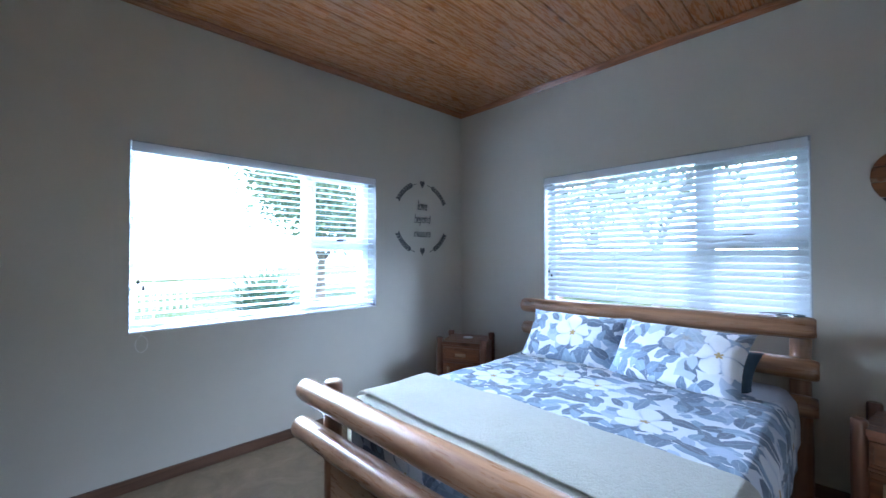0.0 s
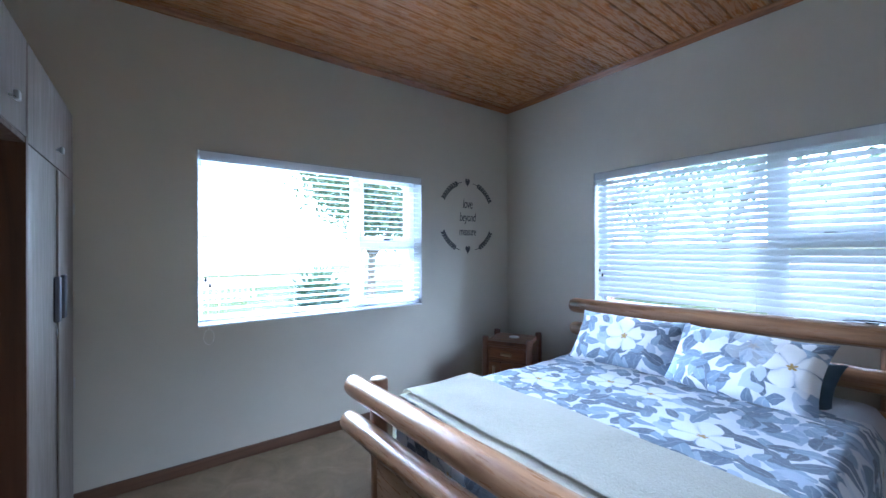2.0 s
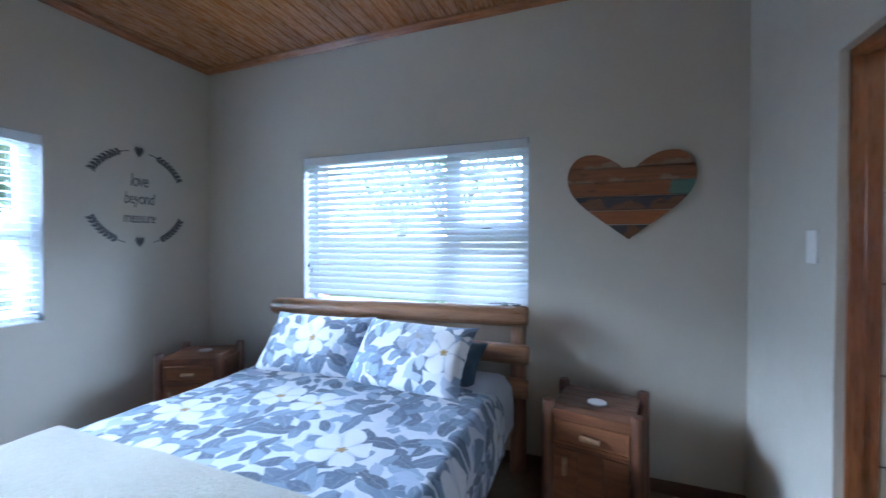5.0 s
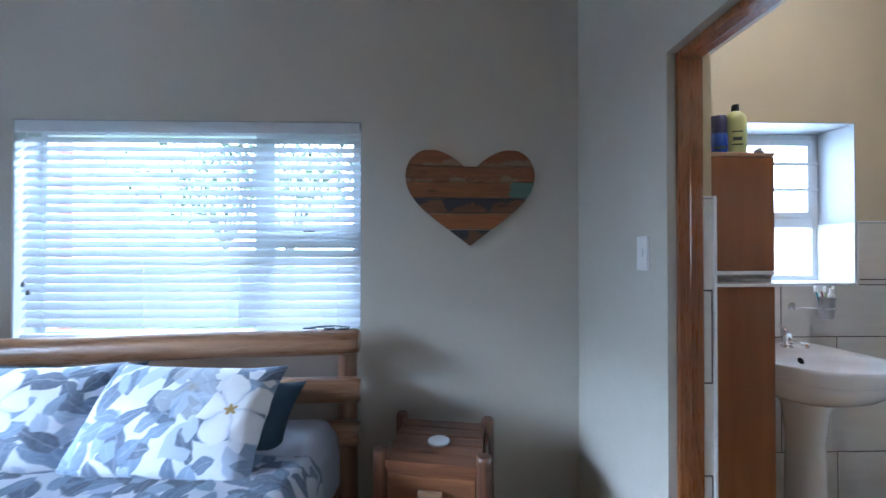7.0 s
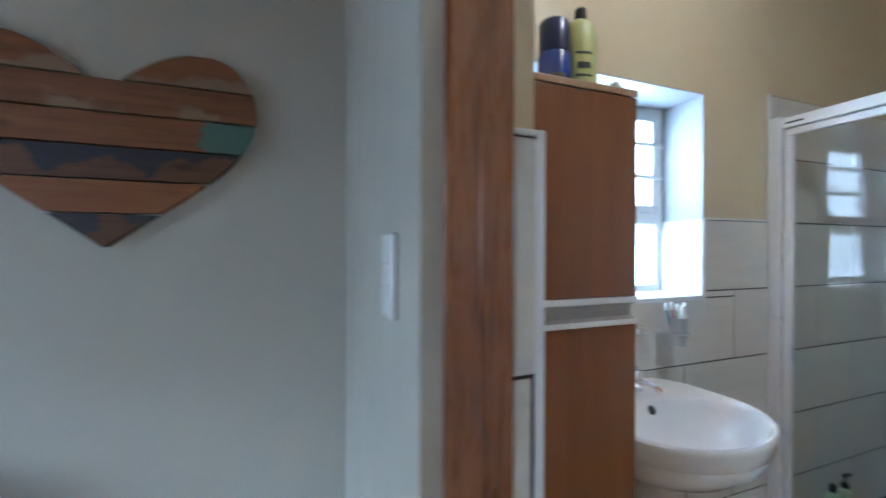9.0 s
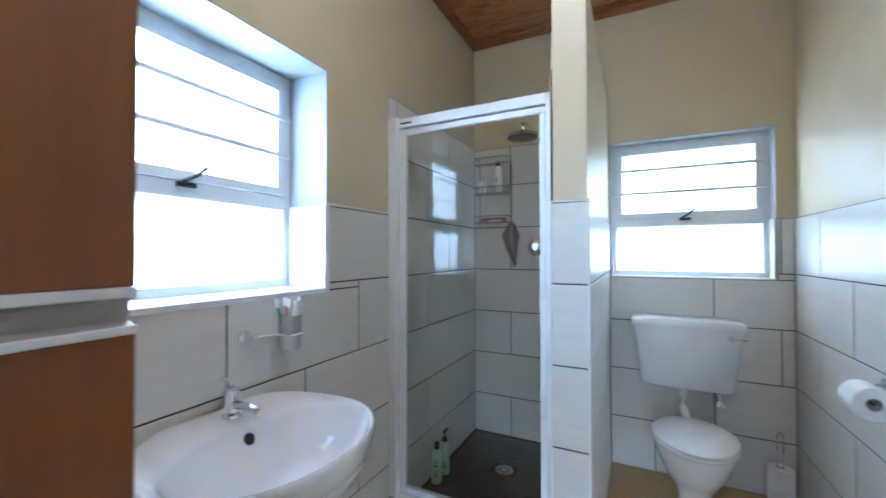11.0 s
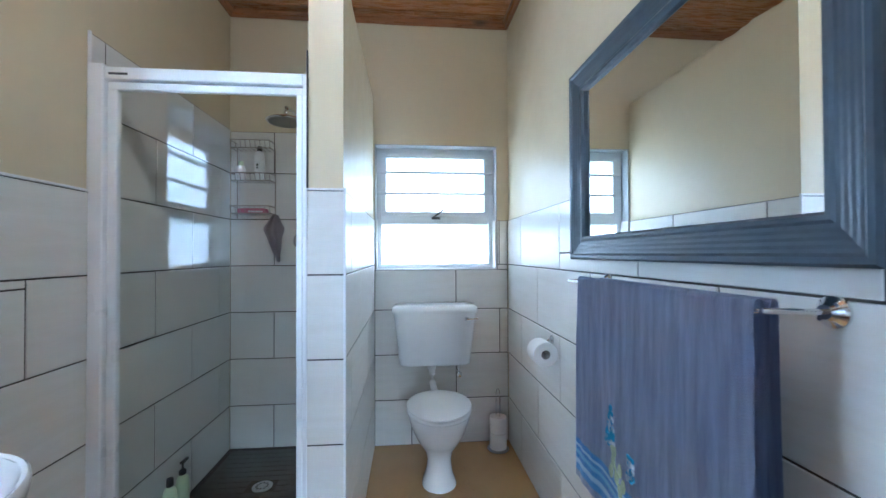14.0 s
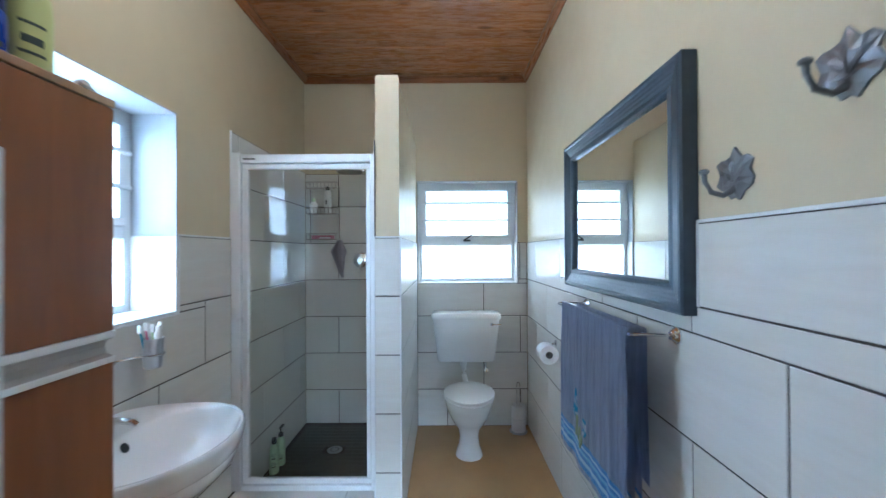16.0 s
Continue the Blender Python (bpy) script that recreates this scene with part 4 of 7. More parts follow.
duvet = thing("duvet", (0.55, 3.9, FLOOR), "blue and white floral cotton duvet spread over the bed", "duvet")
part("cover", drape(-0.31, 1.205, FY + 0.18, HY - 0.36, 0.615, 0.22, 0.26, 0.30, 0.0, 92, 110, 0.017, 3.0), M["floral"], duvet, "", True)
sheet = thing("bed_sheet", (0.55, 3.9, FLOOR), "white crumpled sheet at the head of the bed", "sheet")
part("cloth", drape(-0.30, 1.195, HY - 0.42, HY - 0.075, 0.59, 0.16, 0.22, 0.0, 0.0, 60, 16, 0.012, 8.0, 0.006), M["sheet"], sheet, "", True)
throw = thing("throw_blanket", (0.55, 3.9, FLOOR), "cream fleece throw folded across the foot of the bed", "blanket")
part("upper_layer", drape(-0.325, 1.225, FY + 0.175, FY + 0.60, 0.655, 0.20, 0.30, 0.0, 0.0, 92, 30, 0.011, 12.0, 0.022, 0.07), M["fleece"], throw, "", True)
part("lower_layer", drape(-0.32, 1.22, FY + 0.135, FY + 0.57, 0.634, 0.20, 0.28, 0.0, 0.0, 92, 30, 0.009, 12.0, 0.012, 0.07), M["fleece"], throw, "", True)


def pillow(name, m, w, h, t, material, label, seed, group=""):
    """A stuffed pillow with a pinched seam; local x across, y up the pillow, z its thickness."""
    ob = new(name)
    ob.matrix_basis = m
    tagged(ob, label, "pillow", group)
    bm = bmesh.new()
    n, k = 26, 18
    uv = bm.loops.layers.uv.new("cloth")
    for s in (1, -1):
        grid = []
        for j in range(k + 1):
            row = []
            for i in range(n + 1):
                u, v = 2 * i / n - 1, 2 * j / k - 1
                b = (max(0, 1 - abs(u) ** 2.6) * max(0, 1 - abs(v) ** 2.6)) ** 0.55
                pinch = 1 - 0.11 * (1 - abs(u) ** 2) * abs(v) ** 6 - 0.0
                pinu = 1 - 0.09 * (1 - abs(v) ** 2) * abs(u) ** 6
                wr = 0.012 * noise.noise((u * 3 + seed, v * 3, s)) + 0.010 * noise.noise((u * 5 + v * 4 + seed, v * 9, s * 2)) * (0.4 + abs(u))
                row.append(bm.verts.new((u * w / 2 * pinu, v * h / 2 * pinch, s * (b * t / 2 + wr * min(1, b * 2)))))
            grid.append(row)
        for a, c in zip(grid, grid[1:]):
            for i in range(n):
                f = bm.faces.new((a[i], a[i + 1], c[i + 1], c[i]) if s > 0 else (a[i + 1], a[i], c[i], c[i + 1]))
                for lp in f.loops:
                    lp[uv].uv = (lp.vert.co.x + seed * 1.3, lp.vert.co.y + seed)
    bmesh.ops.remove_doubles(bm, verts=bm.verts, dist=0.0012)
    part("case", bm, material, ob, "", True)
    return ob


pillow("pillow", pose(0.075, 4.60, 0.737, 52, 0, 4), 0.70, 0.42, 0.17, M["floral"], "floral cotton pillow leaning on the headboard", 1.0, "floral pillows")
pillow("pillow", pose(0.715, 4.58, 0.737, 50, 0, -5), 0.70, 0.43, 0.18, M["floral"], "floral cotton pillow leaning beside another", 6.0, "floral pillows")
pillow("pillow", pose(0.755, 4.78, 0.65, 42, 0, -3), 0.63, 0.36, 0.13, M["bluepillow"], "dark slate-blue pillow behind the floral one", 9.0)
pillow("pillow", pose(0.10, 4.76, 0.72, 55, 0, 3), 0.62, 0.36, 0.13, M["bluepillow"], "dark slate-blue pillow behind the floral one", 13.0)


# ---- bedside tables ----
def bedside(loc, rz):
    st = thing("bedside_table", loc, "small dark log bedside table with drawer and door", "bedside table", "bedside tables", rz)
    W, D, H = 0.40, 0.34, 0.605
    for x in (-W / 2, W / 2):
        for y in (-D / 2, D / 2):
            bm = bmesh.new()
            log_body(bm, (x, y, 0), (x, y, H + 0.035), 0.033, 0.030, x * 9 + y * 5, 14, 8, 0.002)
            part("post", bm, [M["standz"], M["standz"]], st, "", True)
    bm = bmesh.new()
    n = 5
    for k in range(n):
        y0 = -D / 2 - 0.02 + (D + 0.04) * k / n
        box(bm, (-W / 2 + 0.012, y0 + 0.0006, H - 0.03), (W / 2 - 0.012, y0 + (D + 0.04) / n - 0.0006, H), 0.003)
    part("top", bm, M["stand"], st)
    for nm, lo, hi in (("side", (-W / 2 - 0.008, -D / 2 + 0.02, 0.05), (-W / 2 + 0.008, D / 2 - 0.02, H - 0.03)),
                       ("side", (W / 2 - 0.008, -D / 2 + 0.02, 0.05), (W / 2 + 0.008, D / 2 - 0.02, H - 0.03)),
                       ("back", (-W / 2 + 0.03, D / 2 - 0.01, 0.05), (W / 2 - 0.03, D / 2 + 0.006, H - 0.03)),
                       ("bottom", (-W / 2 + 0.008, -D / 2 + 0.01, 0.05), (W / 2 - 0.008, D / 2 - 0.01, 0.07)),
                       ("rail", (-W / 2 + 0.02, -D / 2 - 0.012, H - 0.048), (W / 2 - 0.02, -D / 2 + 0.02, H - 0.03)),
                       ("rail", (-W / 2 + 0.02, -D / 2 - 0.012, H - 0.185), (W / 2 - 0.02, -D / 2 + 0.02, H - 0.168))):
        bm = bmesh.new()
        box(bm, lo, hi, 0.003)
        part(nm, bm, M["stand"], st)
    bm = bmesh.new()
    f = -D / 2
    box(bm, (-W / 2 + 0.03, f - 0.012, H - 0.166), (W / 2 - 0.03, f + 0.01, H - 0.05), 0.004)
    for lo, hi in (((-W / 2 + 0.032, f - 0.020, H - 0.164), (W / 2 - 0.032, f - 0.011, H - 0.150)), ((-W / 2 + 0.032, f - 0.020, H - 0.066), (W / 2 - 0.032, f - 0.011, H - 0.052)),
                   ((-W / 2 + 0.032, f - 0.020, H - 0.150), (-W / 2 + 0.046, f - 0.011, H - 0.066)), ((W / 2 - 0.046, f - 0.020, H - 0.150), (W / 2 - 0.032, f - 0.011, H - 0.066))):
        box(bm, lo, hi, 0.002)
    dr = part("drawer", bm, M["standf"], st)
    bm = bmesh.new()
    log_body(bm, (-0.045, f - 0.032, H - 0.108), (0.045, f - 0.032, H - 0.110), 0.013, 0.014, 3, 12, 5, 0.001, 0)
    part("handle", bm, M["peg"], dr, "pale peeled-wood peg handle", True)
    bm = bmesh.new()
    for k in range(3):
        a = -W / 2 + 0.03 + (W - 0.06) * k / 3
        box(bm, (a + 0.0008, f - 0.01, 0.075), (a + (W - 0.06) / 3 - 0.0008, f + 0.008, H - 0.188), 0.003)
    do = part("door", bm, M["standf"], st)
    bm = bmesh.new()
    log_body(bm, (-W / 2 + 0.085, f - 0.028, 0.30), (-W / 2 + 0.087, f - 0.028, 0.385), 0.012, 0.013, 8, 12, 5, 0.001, 0)
    part("handle", bm, M["peg"], do, "pale peeled-wood peg handle", True)
    bm = bmesh.new()
    box(bm, (W / 2 - 0.034, f - 0.014, H - 0.27), (W / 2 - 0.022, f - 0.008, H - 0.21), 0.002)
    part("hinge", bm, M["dark"], do)
    return st


b1 = bedside((1.659, 4.81, FLOOR), -10)
b2 = copy_thing(b1, pose(-1.06, 4.75, FLOOR, 0, 0, 27))
for loc in ((1.66, 4.79, FLOOR + 0.6055), (-1.06, 4.775, FLOOR + 0.6055)):
    co = thing("coaster", loc, "round metal-rimmed coaster on a bedside table", "coaster", "coasters")
    bm = bmesh.new()
    lathe(bm, [(0.045, 0), (0.047, 0.003), (0.047, 0.007), (0.043, 0.008)], 28)
    part("rim", bm, M["steel"], co, "", True)
    bm = bmesh.new()
    lathe(bm, [(0.0425, 0.0055), (0.0425, 0.0085)], 28)
    part("disc", bm, M["alu"], co)

# things left on the top rail of the headboard
g = thing("sunglasses", (1.18, HY + 0.035, 0.978), "folded dark sunglasses lying on the headboard log", "sunglasses")
bm = bmesh.new()
for dx in (-0.035, 0.035):
    lathe(bm, [(0.024, 0), (0.026, 0.003), (0.026, 0.006), (0.02, 0.008)], 16, Matrix.Translation((dx, 0, 0)))
part("lens", bm, M["dark"], g, "", True)
bm = bmesh.new()
tube(bm, [(-0.06, 0.012, 0.006), (-0.11, 0.012, 0.006), (-0.14, 0.008, 0.002)], 0.003, 6)
tube(bm, [(0.06, 0.012, 0.006), (-0.02, 0.018, 0.011), (-0.10, 0.016, 0.008)], 0.003, 6)
part("arm", bm, M["dark"], g)

# ---- wooden heart on the wall ----
heart = thing("wooden_heart", (1.828, NY, 1.622), "heart-shaped wall art of reclaimed wooden planks", "wall art")


def heart_pt(a):
    x = 16 * math.copysign(abs(math.sin(a)) ** 2.0, math.sin(a))
    z = 13 * math.cos(a) - 5 * math.cos(2 * a) - 2 * math.cos(3 * a) - math.cos(4 * a)
    return x / 16 * 0.335, (z + 2.6) / 14.3 * 0.246


def heart_span(z):
    pts = [heart_pt(2 * math.pi * k / 720) for k in range(721)]
    xs = []
    for (x0, z0), (x1, z1) in zip(pts, pts[1:]):
        if (z0 - z) * (z1 - z) <= 0 and z0 != z1:
            xs.append(x0 + (x1 - x0) * (z - z0) / (z1 - z0))
    return sorted(xs)


pts = [heart_pt(2 * math.pi * k / 720) for k in range(721)]
zt, zb = max(p[1] for p in pts), min(p[1] for p in pts)
bands = [zb] + [zb + (zt - zb) * f for f in (0.17, 0.335, 0.50, 0.665, 0.83)] + [zt]
PL = [((0.161, 0.090, 0.046), (0.081, 0.040, 0.022)), ((0.285, 0.130, 0.053), (0.180, 0.071, 0.028)), ((0.143, 0.077, 0.046), (0.087, 0.043, 0.025)),
      ((0.223, 0.102, 0.046), (0.130, 0.056, 0.025)), ((0.211, 0.099, 0.050), (0.105, 0.050, 0.026)), ((0.229, 0.108, 0.053), (0.136, 0.059, 0.028))]
FLAKE = [(0.022, 0.024, 0.038), None, (0.018, 0.021, 0.036), (0.09, 0.16, 0.125), (0.26, 0.175, 0.11), (0.25, 0.17, 0.11)]
for b_i in range(6):
    mt = wood("reclaimed_plank", *[tuple(c * g for c, g in zip(col, (1.25, 1.05, 0.80))) for col in PL[b_i]], 'x', 0.6, True, 1.6, 0.05, 0.3)
    if FLAKE[b_i]:
        nt = mt.node_tree
        b = nt.nodes["Principled BSDF"]
        old = b.inputs["Base Color"].links[0].from_socket
        f = tex_noise(nt, coords(nt, (4, 4, 14), loc=(b_i * 3.1, 0, 0)), 1.8, 5, 0.6, 0.5)
        msk = ramp(nt, f, [(0.585, (0, 0, 0)), (0.64, (1, 1, 1))])
        if b_i == 3:
            sx = nt.nodes.new("ShaderNodeSeparateXYZ")
            nt.links.new(coords(nt), sx.inputs[0])
            msk = ramp(nt, maths(nt, 'ADD', sx.outputs[0], maths(nt, 'MULTIPLY', f, 0.1)), [(0.255, (0, 0, 0)), (0.265, (1, 1, 1))])
        elif b_i != 1:
            # old paint left along one edge of the plank
            sx = nt.nodes.new("ShaderNodeSeparateXYZ")
            nt.links.new(coords(nt), sx.inputs[0])
            lo, hi = bands[b_i], bands[b_i + 1]
            edge = maths(nt, 'DIVIDE', maths(nt, 'SUBTRACT', sx.outputs[2], lo), hi - lo)
            edge = edge if b_i < 3 else maths(nt, 'SUBTRACT', 1.0, edge)
            f2 = tex_noise(nt, coords(nt, (7, 7, 7), loc=(b_i * 5.3, 0, 0)), 1.0, 4, 0.6, 0.3)
            msk = ramp(nt, maths(nt, 'ADD', maths(nt, 'MULTIPLY', edge, 0.34), f2), [(0.70 if b_i < 3 else 0.76, (0, 0, 0)), (0.74 if b_i < 3 else 0.82, (0.9, 0.9, 0.9))])
        nt.links.new(mixc(nt, msk, old, FLAKE[b_i]), b.inputs["Base Color"])
    z0, z1 = bands[b_i] + 0.0022, bands[b_i + 1] - 0.0022
    bm = bmesh.new()
    steps = 22
    # split into runs so that the notch between the lobes stays open
    runs = [[]] if b_i < 5 else [[], []]
    for k in range(steps + 1):
        z = z0 + (z1 - z0) * k / steps
        xs = heart_span(min(max(z, zb + 1e-4), zt - 1e-4))
        if len(runs) == 1:
            runs[0].append((z, xs[0], xs[-1]))
        elif len(xs) >= 4:
            runs[0].append((z, xs[0], xs[1]))
            runs[1].append((z, xs[-2], xs[-1]))
        else:
            runs[0].append((z, xs[0], 0.0))
            runs[1].append((z, 0.0, xs[-1]))
    dep = 0.028 + 0.003 * noise.noise((b_i * 3.3, 0, 0))
    for run in runs:
        rows = [[bm.verts.new(p) for p in ((a, -dep, z), (c, -dep, z), (c, -0.002, z), (a, -0.002, z))] for z, a, c in run]
        for p, q in zip(rows, rows[1:]):
            for k in range(4):
                bm.faces.new((p[k], p[(k + 1) % 4], q[(k + 1) % 4], q[k]))
        bm.faces.new(rows[0]), bm.faces.new(rows[-1])
    part("plank", bm, mt, heart)

# ---- light switch ----
sw = thing("light_switch", (EX, 4.548, 1.338), "white two-gang light switch plate on the wall", "light switch")
bm = bmesh.new()
box(bm, (-0.009, -0.036, -0.062), (0, 0.036, 0.062), 0.004)
part("plate", bm, M["white"], sw)
bm = bmesh.new()
box(bm, (-0.013, -0.011, -0.012), (-0.008, 0.011, 0.018), 0.002)
part("rocker", bm, M["white"], sw)

# ---- ceiling light of the bathroom ----
glow = bpy.data.materials.new("glowing_opal_glass")
glow.use_nodes = True
gb = glow.node_tree.nodes["Principled BSDF"]
gb.inputs["Base Color"].default_value = (0.85, 0.83, 0.78, 1)
gb.inputs["Emission Color"].default_value = (1.0, 0.92, 0.80, 1)
gb.inputs["Emission Strength"].default_value = 0.8
cl = thing("ceiling_light", (LAMP[0], LAMP[1], CEIL - 0.009), "round opal glass ceiling light, switched on", "ceiling light")
bm = bmesh.new()
lathe(bm, [(0.10, -0.001), (0.10, -0.020), (0.092, -0.026), (0.085, -0.026)], 32)
part("base", bm, M["white"], cl, "", True)
bm = bmesh.new()
lathe(bm, [(0.088, -0.027), (0.090, -0.04), (0.080, -0.065), (0.052, -0.085), (0.012, -0.092)], 32)
part("glass_bowl", bm, glow, cl, "glowing opal glass bowl", True)
bulb = new("ceiling_lamp", bpy.data.lights.new("ceiling_lamp", 'POINT'))
bulb.data.energy, bulb.data.color, bulb.data.shadow_soft_size = BULB, (1.0, 0.96, 0.91), 0.05
bulb.matrix_world = pose(LAMP[0], LAMP[1], CEIL - 0.165)

# ---- tall bathroom cabinet ----
# groove greyer than the rail: the recess's shade is put into its colour
M["groove"] = plain("shade_grey_groove", (0.42, 0.40, 0.38), 0.4, var=0.15, scale=12)
CX0, CX1, CY = 2.570, 3.012, 4.68
cab = thing("bathroom_cabinet", (CX0, CY, 0.0), "tall brown cabinet with a pale grip rail between its doors", "cabinet")
cw, cd, ch = CX1 - CX0, BN - 0.012 - CY, 1.745
bm = bmesh.new()
for lo, hi in (((0, 0.02, 0.06), (0.016, cd, ch - 0.016)), ((cw - 0.016, 0.02, 0.06), (cw, cd, ch - 0.016)), ((0.016, cd - 0.01, 0.06), (cw - 0.016, cd, ch - 0.016)),
               ((0.016, 0.02, 0.06), (cw - 0.016, cd - 0.01, 0.076)), ((0.016, 0.02, 1.2), (cw - 0.016, cd - 0.01, 1.27)), ((0.02, 0.05, 0), (cw - 0.02, cd, 0.06))):
    box(bm, lo, hi, 0.001)
part("body", bm, M["cabinet"], cab)
bm = bmesh.new()
box(bm, (-0.0, -0.002, ch - 0.016), (cw, cd, ch), 0.002)
part("top", bm, M["peg"], cab, "pale chipped top board")
for z0, z1 in ((1.268, ch - 0.018), (0.065, 1.203)):
    bm = bmesh.new()
    box(bm, (0.001, 0.0, z0), (cw - 0.001, 0.019, z1), 0.002)
    part("door", bm, M["cabinet"], cab)
bm = bmesh.new()
box(bm, (0.0, -0.004, 1.253), (cw, 0.018, 1.2675), 0.002)
box(bm, (0.0, -0.004, 1.2035), (cw, 0.018, 1.216), 0.002)
gr = part("grip_rail", bm, M["trim"], cab, "pale grey worn grip rail")
bm = bmesh.new()
prof = [(-0.002, 1.216), (0.012, 1.222), (0.016, 1.235), (0.012, 1.248), (-0.002, 1.253), (0.0195, 1.253), (0.0195, 1.216)]
a, c = [bm.verts.new((0.004, y, z)) for y, z in prof], [bm.verts.new((cw - 0.004, y, z)) for y, z in prof]
for k in range(len(prof)):
    bm.faces.new((a[k], a[(k + 1) % len(prof)], c[(k + 1) % len(prof)], c[k]))
bm.faces.new(a), bm.faces.new(c)
part("groove", bm, M["groove"], gr)


def bottle(name, loc, profile, material, cap, cap_mat, label, bars=(), flat=1.0, spout=False, group="", rz=0):
    ob = thing(name, loc, label, "bottle", group, rz)
    bm = bmesh.new()
    lathe(bm, profile, 20, Matrix.Diagonal((1, flat, 1, 1)))
    body = part("body", bm, material, ob, "", True)
    top = profile[-1][1]
    bm = bmesh.new()
    lathe(bm, [(r, top + z) for r, z in cap], 16)
    if spout:
        h = top + cap[-1][1]
        tube(bm, [(0, 0, h - 0.002), (0, 0, h + 0.03)], 0.005, 8)
        box(bm, (-0.012, -0.008, h + 0.026), (0.042, 0.008, h + 0.038), 0.003)
    part("cap", bm, cap_mat, ob, "", True)
    for z0, z1, ang, half in bars:
        bm = bmesh.new()
        rows = []
        for k in range(7):
            a = ang + half * (k / 3 - 1)
            r = max(p[0] for p in profile) + 0.0008
            rows.append([bm.verts.new((r * math.cos(a), r * flat * math.sin(a), z)) for z in (z0, z1)])
        for p, q in zip(rows, rows[1:]):
            bm.faces.new((p[0], q[0], q[1], p[1]))
        part("label_print", bm, M["label"], body)
    return ob


TALL = [(0.024, 0), (0.031, 0.004), (0.032, 0.02), (0.032, 0.13), (0.030, 0.155), (0.022, 0.172), (0.013, 0.18)]
BIG = [(r * 1.4, z * 1.12) for r, z in TALL]
CAPP = [(0.014, 0), (0.015, 0.003), (0.014, 0.028), (0.012, 0.03)]
TOP = 1.7455
bottle("lotion_bottle", (2.935, 4.785, TOP), BIG, M["lime"], CAPP, M["dark"], "olive-green lotion bottle with black cap on the cabinet", [(0.05, 0.056, -1.9, 0.5), (0.07, 0.085, -1.9, 0.4), (0.105, 0.111, -1.9, 0.5)], 0.75)
bottle("cream_jar", (2.848, 4.775, TOP), [(0.034, 0), (0.038, 0.004), (0.038, 0.092), (0.034, 0.098)], M["blue"], [(0.036, 0), (0.036, 0.07), (0.032, 0.076)], M["navy"], "blue jar with a navy lid on the cabinet", [(0.03, 0.04, -1.9, 0.6)])
bottle("body_spray", (2.765, 4.775, TOP), [(0.02, 0), (0.024, 0.004), (0.024, 0.135), (0.017, 0.15)], M["steel"], [(0.018, 0), (0.018, 0.04), (0.014, 0.045)], M["chrome"], "silver spray can on the cabinet")
bottle("shampoo_tube", (2.705, 4.79, TOP), TALL, M["teal"], CAPP, M["navy"], "teal squeeze bottle on the cabinet", [(0.06, 0.075, -1.9, 0.5)], 0.7)
bottle("olive_bottle", (2.65, 4.80, TOP), TALL, M["lime"], CAPP, M["dark"], "olive-green bottle at the back of the cabinet", [], 0.75)
tissue = thing("crumpled_tissue", (2.978, 4.715, TOP), "small crumpled white tissue on the cabinet's edge", "tissue")
bm = bmesh.new()
bmesh.ops.create_icosphere(bm, subdivisions=3, radius=0.017)
for v in bm.verts:
    v.co *= 1 + 0.5 * noise.noise(v.co * 90)
    v.co.z = max(v.co.z, -0.010) + 0.010
part("paper", bm, M["paper"], tissue)

# ---- basin ----
BXC, BZ = 3.41, 0.855
basin = thing("wash_basin", (BXC, BN, 0.0), "white ceramic pedestal basin with chrome mixer tap", "basin")


def basin_ring(bm, s, z, yc, sy=None, n=48, back=-0.012):
    """D-shaped ring: flat towards the wall, round in front, swept up a little at the wall."""
    ring = []
    sy = s if sy is None else sy
    for k in range(n):
        a = 2 * math.pi * k / n
        x, y = math.cos(a), math.sin(a)
        p = 2.6 if y > 0 else 2.05
        r = (abs(x) ** p + abs(y) ** p) ** (-1 / p)
        px, py = 0.288 * s * r * x, min(yc + 0.240 * sy * r * y, back)
        lift = 0.022 * max(0.0, 1 + (py + 0.012) / 0.16) ** 2 if z > 0.80 and sy > 0.75 else 0.0
        ring.append(bm.verts.new((px, py, z + lift)))
    return ring


def skin(bm, rings, close=True):
    n = len(rings[0])
    for a, c in zip(rings, rings[1:]):
        for k in range(n):
            bm.faces.new((a[k], a[(k + 1) % n], c[(k + 1) % n], c[k]))
    if close:
        bm.faces.new(rings[0]), bm.faces.new(rings[-1])


bm = bmesh.new()
rings = [basin_ring(bm, *q) for q in ((0.42, 0.655, -0.19), (0.58, 0.665, -0.195), (0.80, 0.70, -0.21), (0.93, 0.745, -0.225), (0.97, 0.78, -0.23), (0.965, 0.785, -0.23), (0.985, 0.79, -0.23), (1.0, 0.815, -0.233), (1.01, 0.838, -0.235), (1.005, 0.85, -0.235),
                                      (0.985, 0.855, -0.235), (0.95, 0.852, -0.236), (0.91, 0.848, -0.280, 0.74), (0.885, 0.838, -0.283, 0.70), (0.85, 0.815, -0.284, 0.66), (0.76, 0.775, -0.286, 0.57), (0.60, 0.742, -0.287, 0.44), (0.36, 0.724, -0.286, 0.26), (0.12, 0.714, -0.285, 0.10), (0.05, 0.712, -0.285, 0.05))]
skin(bm, rings)
part("bowl", bm, M["ceramic"], basin, "", True)
bm = bmesh.new()
prof = []
for z, w, d in ((0, 0.10, 0.10), (0.02, 0.098, 0.098), (0.12, 0.078, 0.08), (0.45, 0.072, 0.075), (0.60, 0.085, 0.09), (0.67, 0.11, 0.115)):
    prof.append([bm.verts.new((w * math.cos(2 * math.pi * k / 28), -0.17 + d * math.sin(2 * math.pi * k / 28), z)) for k in range(28)])
